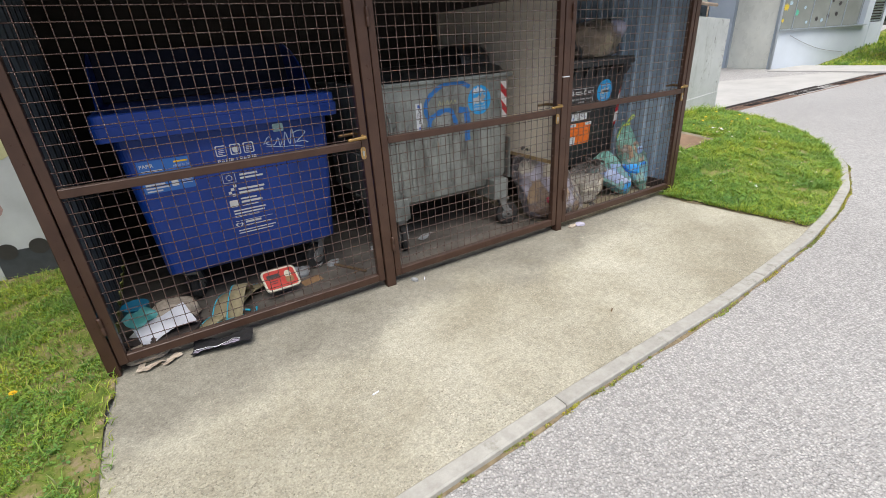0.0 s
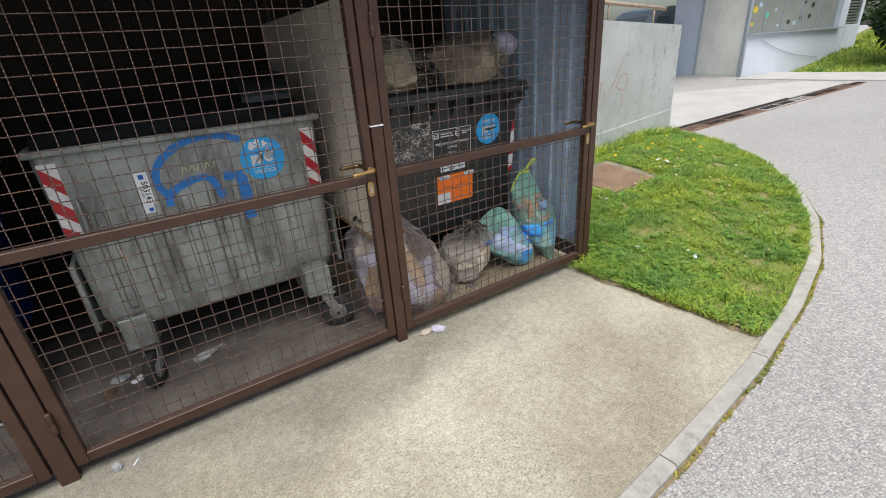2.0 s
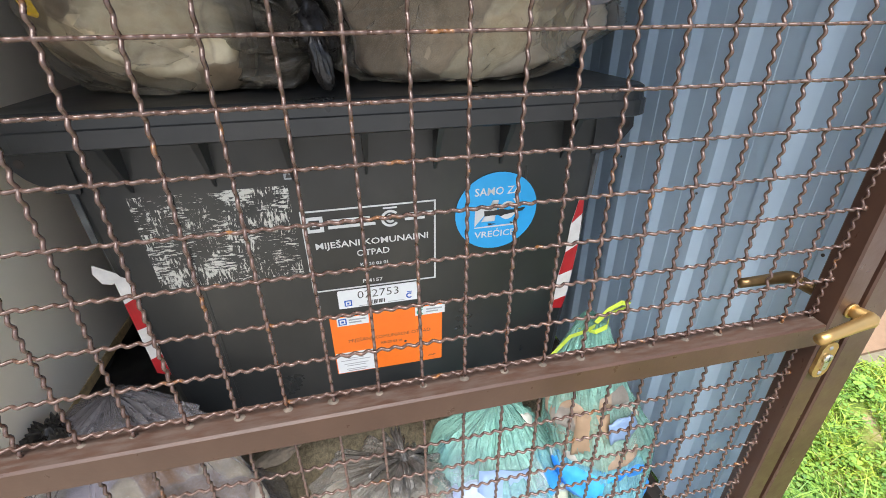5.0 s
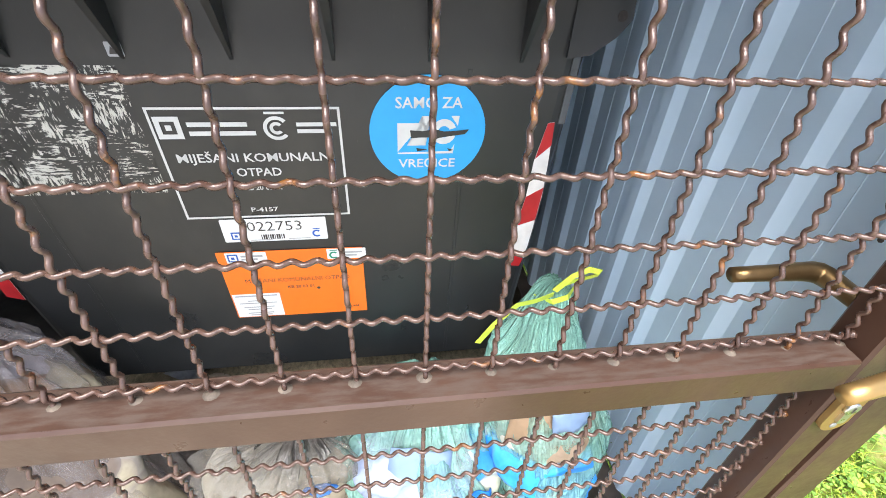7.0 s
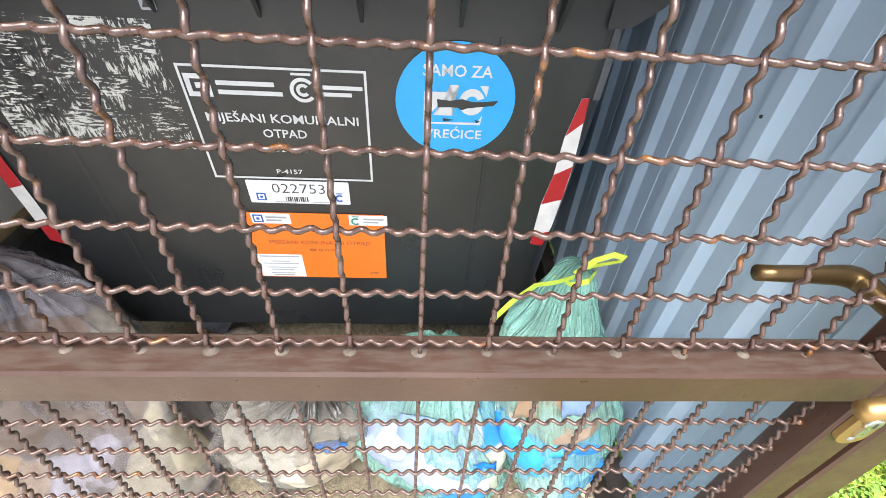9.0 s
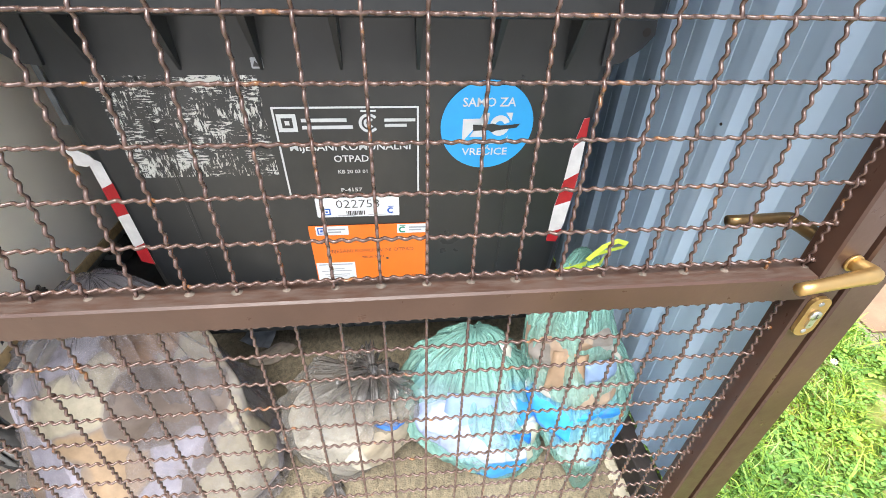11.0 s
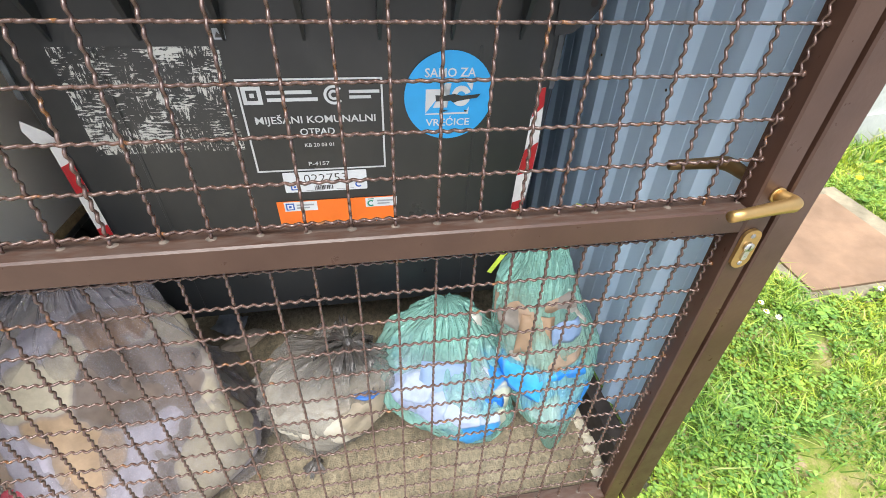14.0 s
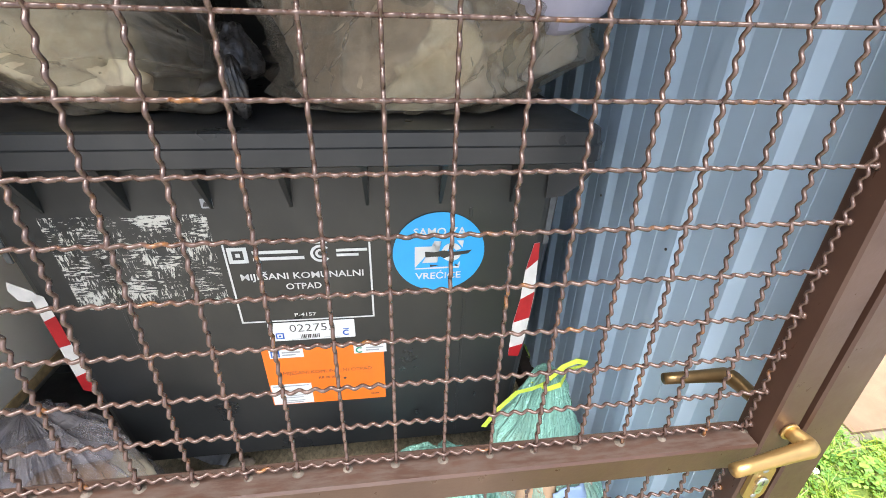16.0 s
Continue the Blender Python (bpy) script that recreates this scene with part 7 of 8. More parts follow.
def build_litter():
    rng = random.Random(77)
    # printed tub lid leaning in the first bay
    tilt = pose(1.000, 0.345, 0.122, 38, 3, 8)
    tray = thing("tub_lid", (0.985, 0.345, 0.0), "cream and red printed ice-cream tub lid", "tub lid")
    plate("lid_rim", 0.235, 0.165, tilt, TRAY_CREAM, tray, thick=0.014, corner=0.030)
    face = plate("lid_print", 0.210, 0.140, tilt @ pose(0, 0, 0.0145), TRAY_RED, tray, "red printed face", thick=0.0005, corner=0.022)
    bars([(-0.045, 0.030, 0.085, 0.026), (-0.048, 0.008, 0.075, 0.004), (-0.050, -0.010, 0.050, 0.007), (-0.050, -0.026, 0.040, 0.007)], tilt @ pose(0, 0, 0.0156), DARK_PRINT, face, "brand_shape")
    plate("picture", 0, 0, tilt @ pose(0.055, 0.018, 0.0154), TRAY_CREAM, face, thick=0.0003, shape=[(0.024 * math.cos(6.28 * k / 16), 0.032 * math.sin(6.28 * k / 16)) for k in range(16)])
    plate("picture", 0.054, 0.045, tilt @ pose(0.055, -0.022, 0.0158), CARDBOARD, face, thick=0.0003, corner=0.01)
    # heap in the corner of the first bay
    lay("paper_sheet", sheet_mesh("paper_sheet", 0.30, 0.21, 2, PAPER, 0.030), (0.285, 0.245, 0.085), 14, "crumpled sheet of white paper on rubbish", "paper", tilt=(10, -3))
    lay("plastic_bag", crumple_mesh("plastic_bag", (0.135, 0.10, 0.075), 4, BEIGE_SCRAP), (0.345, 0.440, 0.002), 10, "crumpled beige plastic bag", "plastic bag")
    lay("food_scraps", crumple_mesh("food_scraps", (0.10, 0.075, 0.035), 9, BEIGE_SCRAP), (0.175, 0.09, 0.002), 0, "crumpled beige paper scraps", "scraps")
    lay("dark_bag", crumple_mesh("dark_bag", (0.20, 0.12, 0.045), 13, DARK_STEEL), (0.27, 0.235, 0.001), 20, "dark crumpled plastic bag under the paper", "plastic bag")
    tub = thing("plastic_tub", (0.145, 0.50, 0), "turquoise plastic tub among rubbish", "tub")
    part("tub_body", mesh_of("tub_body", *lathe([(0.055, 0.0), (0.065, 0.01), (0.075, 0.15), (0.080, 0.155), (0.075, 0.16), (0.062, 0.02), (0.001, 0.015)], 28, pose(0.145, 0.50, 0.001)), TUB_BLUE, True), TUB_BLUE, tub)
    lay("milk_bottle", mesh_of("milk_bottle", *loft([(0, -0.045, 0.045, -0.045, 0.045, 0.02), (0.13, -0.045, 0.045, -0.045, 0.045, 0.02), (0.17, -0.02, 0.02, -0.02, 0.02, 0.015), (0.20, -0.018, 0.018, -0.018, 0.018, 0.014)], cap_high=True), MILKY, True), (0.135, 0.22, 0.046), 60, "milky white plastic bottle lying down", "bottle", tilt=(0, 90))
    lay("plastic_scrap", sheet_mesh("plastic_scrap", 0.16, 0.12, 6, TUB_GREEN, 0.05), (0.16, 0.36, 0.10), 40, "sea-green plastic film scrap", "scrap", tilt=(25, 0))
    # khaki webbing straps with turquoise trim
    for k, (x, y, turn, length, arch) in enumerate(((0.66, 0.33, 62, 0.42, 0.10), (0.78, 0.40, 52, 0.46, 0.05), (0.60, 0.22, 35, 0.30, 0.04), (0.72, 0.30, 70, 0.38, 0.15))):
        strap = thing("webbing_strap", (x, y, 0), "khaki webbing strap with turquoise trim, heaped", "strap", "straps")
        m = pose(x, y, 0.002, 0, 0, turn)
        for nm, w0, w1, mat in (("webbing", -0.045, 0.045, KHAKI), ("trim", 0.046, 0.053, TURQUOISE)):
            vs, fs = [], []
            for i in range(21):
                t = i / 20
                z = arch * math.sin(math.pi * t) ** 0.8 + 0.004 + 0.008 * k
                for w in (w0, w1):
                    for d in (0.0, 0.003):
                        vs.append(m @ Vector(((t - 0.5) * length, w + 0.02 * math.sin(3 * t + k), z + d)))
            for i in range(20):
                o = 4 * i
                fs += [(o, o + 4, o + 6, o + 2), (o + 1, o + 3, o + 7, o + 5), (o, o + 1, o + 5, o + 4), (o + 2, o + 6, o + 7, o + 3)]
            part(nm, mesh_of(nm, vs, fs, mat, True), mat, strap)
    for k, (x, y) in enumerate(((0.575, 0.16), (0.70, 0.17), (0.62, 0.12))):
        pts = [(x + 0.10 * math.cos(a * 0.9 + k), y + 0.05 * math.sin(a * 1.3), 0.02 + 0.02 * (1 + math.sin(a * 2 + k))) for a in [0.45 * i for i in range(14)]]
        v, f = sweep(pts, 0.007, 6)
        tagged(new("trim_loop", mesh_of("trim_loop", v, f, TURQUOISE, True)), "loose loop of turquoise trim tape", "tape", "tape loops")
    lay("lighter", box_mesh("lighter", -0.011, 0.011, -0.035, 0.035, 0, 0.012, PALE_FILM_SOLID, 0.004), (0.815, 0.155, 0.001), 20, "small pale lilac plastic lighter", "lighter")
    lay("cardboard_scrap", sheet_mesh("cardboard_scrap", 0.15, 0.085, 8, CARDBOARD, 0.008, thick=0.003), (1.22, 0.42, 0.001), 12, "torn brown cardboard scrap on the floor", "cardboard")
    for k, (x, y, s) in enumerate(((1.10, 0.62, 0.09), (1.20, 0.58, 0.07), (1.33, 0.66, 0.06), (1.02, 0.66, 0.06), (1.45, 0.60, 0.05))):
        lay("crumpled_film", crumple_mesh("crumpled_film", (s, s * 0.7, s * 0.4), 30 + k, FOIL), (x, y, 0.001), 50 * k, "crumpled grey plastic film", "plastic film", "film scraps")
    v, f = sweep([(1.42, 0.62, 0.012), (1.60, 0.30, 0.014)], 0.011, 8)
    tagged(new("wooden_stick", mesh_of("wooden_stick", v, f, LEAF_BROWN)), "thin brown wooden stick on the floor", "stick")
    # black garment outside the gate
    cloth = thing("garment", (0.55, -0.055, 0), "crumpled black garment with a striped lilac waistband", "clothing")
    m = pose(0.555, -0.060, 0.003, 0, 0, -14)
    me = sheet_mesh("fabric", 0.33, 0.12, 5, CLOTH_BLACK, 0.045, 26, 12, 0.003)
    me.transform(m)
    part("fabric", me, CLOTH_BLACK, cloth)
    for w, dy, mat, nm in ((0.030, -0.030, CLOTH_LILAC, "waistband"), (0.006, -0.030, CLOTH_BLACK, "band_stripe"), (0.005, -0.008, PAPER, "band_stripe")):
        vs, fs = [], []
        for i in range(25):
            x = -0.155 + 0.25 * i / 24
            for e in (-w / 2, w / 2):
                y = dy + e + 0.012 * math.sin(x * 40)
                off = Vector((5 * 2.1, 5 * 4.3, 0))
                z = 0.045 * (0.6 + noise.noise(Vector((x, y, 0)) * (2.2 / 0.33) + off) + 0.5 * abs(noise.noise(Vector((x, y, 0)) * (6 / 0.33) + off)))
                vs.append(m @ Vector((x, y, max(z, 0.001) + (0.006 if nm == "waistband" else 0.008))))
        for i in range(24):
            fs.append((2 * i, 2 * i + 1, 2 * i + 3, 2 * i + 2))
        part(nm, mesh_of(nm, vs, fs, mat, True), mat, cloth)
    for k, (x, y, s, t) in enumerate(((0.20, -0.035, 0.055, 20), (0.29, -0.028, 0.050, 40), (0.14, -0.02, 0.035, 80))):
        lay("card_scrap", sheet_mesh("card_scrap", s * 2, s, 40 + k, BEIGE_SCRAP, 0.018), (x, y, 0.001), t, "dirty beige card scrap under the gate", "scrap", "card scraps")
    # small pieces on the second bay's floor and by the post
    for k, (x, y, s, mat, lab) in enumerate(((1.84, 0.66, 0.045, FOIL, "crumpled grey film"), (1.93, 0.60, 0.035, PAPER, "crumpled white paper"), (1.80, 0.55, 0.04, LEAF_BROWN, "dry leaves"),
                                             (1.83, -0.045, 0.03, FOIL, "crumpled grey film"), (3.50, -0.055, 0.042, PALE_FILM_SOLID, "crumpled lilac film"), (3.42, -0.035, 0.035, BEIGE_SCRAP, "beige scrap"))):
        lay("floor_scrap", crumple_mesh("floor_scrap", (s, s * 0.6, s * 0.35), 60 + k, mat), (x, y, 0.001), 37 * k, lab + " lying on the concrete", "scrap", "floor scraps")
    lay("film_strip", sheet_mesh("film_strip", 0.20, 0.055, 71, FOIL, 0.022), (2.30, 0.60, 0.001), 28, "torn strip of grey plastic film on the floor", "scrap")
    lay("plastic_film", sheet_mesh("plastic_film", 0.12, 0.08, 75, FOIL, 0.030), (3.64, 0.865, 0.035), -18, "crumpled pale grey film under the black bin", "plastic film", tilt=(14, 6))
    lay("straw_scrap", crumple_mesh("straw_scrap", (0.075, 0.035, 0.022), 77, BEIGE_SCRAP), (3.700, 0.800, 0.001), 30, "dry straw and paper scraps on the floor", "scrap")
    lay("food_scrap", crumple_mesh("food_scrap", (0.035, 0.030, 0.016), 90, BEIGE_SCRAP), (3.90, 0.62, 0.001), 0, "dried food scrap on the floor", "scrap")
    # torn branch bits by the grey bag, plaster crumbs along the sill
    lots = []
    for k in range(230):
        x, y = 4.868 - abs(rng.gauss(0, 0.016)), rng.uniform(0.06, 0.75)
        s = rng.uniform(0.004, 0.014)
        lots.append(box_vf(x - s, x + s * rng.uniform(0.4, 1), y - s * 0.8, y + s, 0.0, s * rng.uniform(0.5, 1.2)))
    v, f = join_vf(*lots)
    tagged(new("plaster_crumbs", mesh_of("plaster_crumbs", v, f, TRAY_CREAM)), "pale crumbs of broken plaster along the sill", "rubble", kind="stuff")
    lots = []
    for k in range(650):
        x, y = rng.uniform(0.05, 4.8), abs(rng.gauss(0.0, 0.5)) + 0.05
        if y > 1.6:
            continue
        s = rng.uniform(0.002, 0.007)
        a = rng.uniform(0, 3.14)
        c, sn = math.cos(a) * s * 2.2, math.sin(a) * s * 2.2
        lots.append(([(x - c, y - sn, 0.001), (x + sn * 0.4, y - c * 0.4, 0.004), (x + c, y + sn, 0.002), (x - sn * 0.4, y + c * 0.4, 0.0045)], [(0, 1, 2, 3)]))
    v, f = join_vf(*lots)
    tagged(new("leaf_litter", mesh_of("leaf_litter", v, f, LEAF_BROWN)), "dry leaf crumbs and dirt on the bin store floor", "debris", kind="stuff")
    lots = []
    for k in range(260):
        x, y = rng.uniform(0.1, 4.7), rng.uniform(-1.4, 0.3)
        s = rng.uniform(0.001, 0.0032)
        lots.append(box_vf(x - s, x + s, y - s * 0.7, y + s * 0.8, 0.0, s * 0.9))
    v, f = join_vf(*lots)
    tagged(new("loose_grit", mesh_of("loose_grit", v, f, BEIGE_SCRAP)), "pale loose grit on the concrete apron", "grit", kind="stuff")
    for x, y, turn in ((1.90, -0.065, 60), (1.12, -0.95, 10), (2.60, -1.13, 30)):
        v, f = sweep([(-0.018, 0, 0.004), (0.018, 0, 0.004)], 0.004, 8)
        lay("cigarette_end", mesh_of("cigarette_end", v, f, PAPER if x < 2.5 else LEAF_BROWN), (x, y, 0), turn, "discarded cigarette end on the concrete", "cigarette end", "cigarette ends")
    for x, y, s, turn in ((5.40, -0.555, 0.055, 30), (5.22, -0.21, 0.022, 0), (7.09, 0.85, 0.055, 0), (7.06, 0.74, 0.050, 50)):
        lay("paper_scrap", sheet_mesh("paper_scrap", s * 2, s * (0.35 if s > 0.05 else 0.9), 50 + int(x * 10), PAPER, 0.012), (x, y, lawn_z(x, y) + 0.02), turn, "scrap of white paper in the grass", "paper", "paper scraps")


PALE_FILM_SOLID = make_plain("pale_lilac_plastic", (0.50, 0.47, 0.58), 0.45, vary=0.12)


# ---- beyond the lawn ----
def build_manhole():
    x0, x1, y0, y1 = MANHOLE
    mh = thing("manhole_cover", ((x0 + x1) / 2, (y0 + y1) / 2, lawn_z(6.3, 0.85)), "square reddish-brown concrete inspection cover in a grey frame", "manhole cover")
    z = lambda x, y: 0.212 + 0.045 * (x - 6.3) + 0.085 * (y - 0.85)
    def slab(nm, a, b, c, d, lift, mat, lab=""):
        v = [(x, y, z(x, y) + h) for h in (-0.10, lift) for x, y in ((a, c), (b, c), (b, d), (a, d))]
        f = [(3, 2, 1, 0), (4, 5, 6, 7), (0, 1, 5, 4), (1, 2, 6, 5), (2, 3, 7, 6), (3, 0, 4, 7)]
        part(nm, mesh_of(nm, v, f, mat), mat, mh, lab)
    slab("cover", x0 + 0.06, x1 - 0.10, y0 + 0.07, y1 - 0.06, 0.006, TERRACOTTA, "reddish-brown cover slab")
    notch = [((x1 - 0.20) + 0.030 * math.cos(a) * (1 + 0.3 * math.sin(3 * a)), (y0 + 0.135) + 0.016 * math.sin(a)) for a in [6.2832 * k / 14 for k in range(14)]]
    part("lifting_notch", mesh_of("lifting_notch", [(x, y, z(x, y) + 0.0085) for x, y in notch], [tuple(range(14))], SOIL), SOIL, mh, "broken lifting notch filled with soil")
    slab("frame_edge", x0 - 0.01, x0 + 0.055, y0, y1, 0.0, FRAME_CONCRETE)
    slab("frame_edge", x1 - 0.095, x1 + 0.01, y0, y1, 0.0, FRAME_CONCRETE)
    slab("frame_edge", x0 + 0.057, x1 - 0.097, y0 - 0.02, y0 + 0.065, 0.0, FRAME_CONCRETE)
    slab("frame_edge", x0 + 0.057, x1 - 0.097, y1 - 0.055, y1 + 0.02, 0.0, FRAME_CONCRETE)


FRAME_CONCRETE = make_plain("dirty_pale_concrete", (0.200, 0.174, 0.120), 0.9, vary=0.4, scale=9.0, bump=0.5, bscale=120.0)
TERRACOTTA = make_plain("reddish_brown_concrete", (0.205, 0.130, 0.082), 0.9, vary=0.25, scale=5.0, bump=0.4, bscale=150.0)
HANDRAIL = make_plain("flaking_beige_handrail", (0.36, 0.27, 0.20), 0.7, vary=0.3, scale=18.0)
PALE_WALL = make_plain("pale_blue_grey_render", (0.60, 0.655, 0.72), 0.85, vary=0.05, scale=1.5, bump=0.1)
ALUMINIUM = make_plain("grey_aluminium", (0.45, 0.50, 0.55), 0.4, 0.5, 0.06)
FROSTED = make_plain("grey_translucent_glazing", (0.80, 0.79, 0.70), 0.3, 0.0, 0.12, 1.2, 0.02)
GLASS = make_plain("dull_window_glass", (0.26, 0.275, 0.25), 0.10, 0.0, 0.15, 1.0, 0)
PALE_PATH = make_plain("pale_concrete_paving", (0.42, 0.405, 0.38), 0.9, vary=0.1, scale=2.0, bump=0.2)
RUSTY = make_plain("rusty_iron_grating", (0.21, 0.125, 0.085), 0.85, 0.2, 0.3, 12.0, 0.3)
CAR_WHITE = make_plain("white_car_paint", (0.72, 0.75, 0.78), 0.2, 0.0, 0.02, 2.0, 0)
# Pale colour stands in for the sky mirrored in the van's glass.
CAR_GLASS = make_plain("sky_tinted_car_glass", (0.42, 0.50, 0.50), 0.08, 0.0, 0.1, 1.0, 0)
BARK = make_plain("dark_bark", (0.060, 0.045, 0.032), 0.95, vary=0.35, scale=14.0, bump=0.6, bscale=40.0)
CROWN = make_grass("dark_evergreen_leaves", (0.012, 0.035, 0.010), (0.030, 0.070, 0.020), (0.06, 0.10, 0.04))
FADED_RED = make_plain("faded_red_paint", (0.46, 0.30, 0.28), 0.85, vary=0.25, scale=40.0)


def build_retaining_wall():
    wall = thing("concrete_wall", (7.0, 1.8, 0.2), "stained grey cast-concrete garden wall with faint red graffiti", "wall", kind="structure")
    yw = lambda x: 1.70 + 0.10 * (x - 6.95)
    zt = lambda x: 1.755 - 0.05 * (x - 6.95)
    def run(nm, xs, lift0, top, front, mat):
        v, f = [], []
        for x in xs:
            for y in (yw(x) - front, yw(x) + 0.22):
                for z in (lift0, top(x)):
                    v.append((x, y, z))
        n = len(xs)
        for i in range(n - 1):
            o = 4 * i
            f += [(o, o + 4, o + 5, o + 1), (o + 2, o + 3, o + 7, o + 6), (o + 1, o + 5, o + 7, o + 3)]
        f += [(0, 1, 3, 2), (4 * n - 4, 4 * n - 2, 4 * n - 1, 4 * n - 3)]
        part(nm, mesh_of(nm, v, f, mat), mat, wall)
    run("wall_face", [5.02, 6.0, 7.0, 8.0, 8.955], 0.0, zt, 0.0, CONCRETE)
    run("plinth", [5.02, 6.0, 7.0, 8.0, 8.94], 0.0, lambda x: 0.16 + 0.04 * (x - 4.6) + 0.20, 0.012, CONCRETE)
    fr = Matrix.Translation((7.3, yw(7.3) - 0.002, 0.0)) @ pose(0, 0, 0, 0, 0, math.degrees(math.atan(0.10))) @ pose(0, 0, 0, 90, 0, 0)
    for k, pts in enumerate(([(-0.25, 0.85), (-0.22, 1.02), (-0.27, 1.10)], [(-0.13, 0.80), (-0.13, 0.95), (-0.18, 0.97)], [(-0.05, 0.92), (0.1, 1.10), (0.22, 1.30), (0.30, 1.38)], [(0.10, 0.98), (0.22, 1.12), (0.35, 1.12), (0.38, 1.00), (0.26, 0.94), (0.12, 1.0)], [(0.26, 0.92), (0.30, 0.80), (0.22, 0.70)])):
        stroke(pts, 0.014, fr, FADED_RED, wall, "graffiti", "faint red sprayed scribble", 0.3, k)
    rail = thing("handrail", (7.8, 1.85, 1.7), "flaking beige steel handrail on thin posts", "handrail")
    top = lambda x: zt(x) + 0.195
    part("rail", mesh_of("rail", *sweep([(x, yw(x) + 0.10, top(x)) for x in (5.3, 6.5, 7.5, 8.62)], 0.024, 10), HANDRAIL, True), HANDRAIL, rail)
    for x in (5.6, 7.28, 8.33):
        part("rail_post", mesh_of("rail_post", *sweep([(x, yw(x) + 0.10, zt(x) - 0.002), (x, yw(x) + 0.10, top(x))], 0.012, 8), HANDRAIL, True), HANDRAIL, rail)


def build_drain():
    drain = thing("drain_channel", (11.2, 1.8, 0.25), "rusty iron drain channel across the road", "drain")
    a, b = Vector((9.30, 1.86, 0)), Vector((14.5, 1.42, 0))
    t = (b - a).normalized()
    s = Vector((-t.y, t.x, 0))
    def strip(nm, d0, d1, w0, w1, lift, mat, lab=""):
        v = []
        for d in (d0, d1):
            for w in (w0, w1):
                p = a + t * d + s * w
                for h in (-0.08, lift):
                    v.append((p.x, p.y, road_z(p.x) - 0.03 + h))
        f = [(0, 1, 3, 2), (4, 6, 7, 5), (1, 5, 7, 3), (0, 4, 5, 1), (2, 3, 7, 6)]
        part(nm, mesh_of(nm, v, f, mat), mat, drain, lab)
    strip("channel_edge", 0.0, 5.2, -0.135, -0.105, 0.006, RUSTY)
    strip("channel_edge", 0.0, 5.2, 0.105, 0.150, 0.010, DARK_STEEL)
    d = 0.05
    k = 0
    while d < 5.1:
        strip("grating", d, d + 0.47, -0.10, 0.10, 0.004 if k % 3 else 0.009, RUSTY if k < 4 or k > 6 else PALE_PATH)
        for j in range(9):
            strip("slot", d + 0.03 + 0.05 * j, d + 0.045 + 0.05 * j, -0.07, 0.07, 0.0115, DARK_STEEL)
        d += 0.50
        k += 1
    strip("broken_edge", 0.0, 3.2, 0.155, 0.20, 0.022, DARK_STEEL)


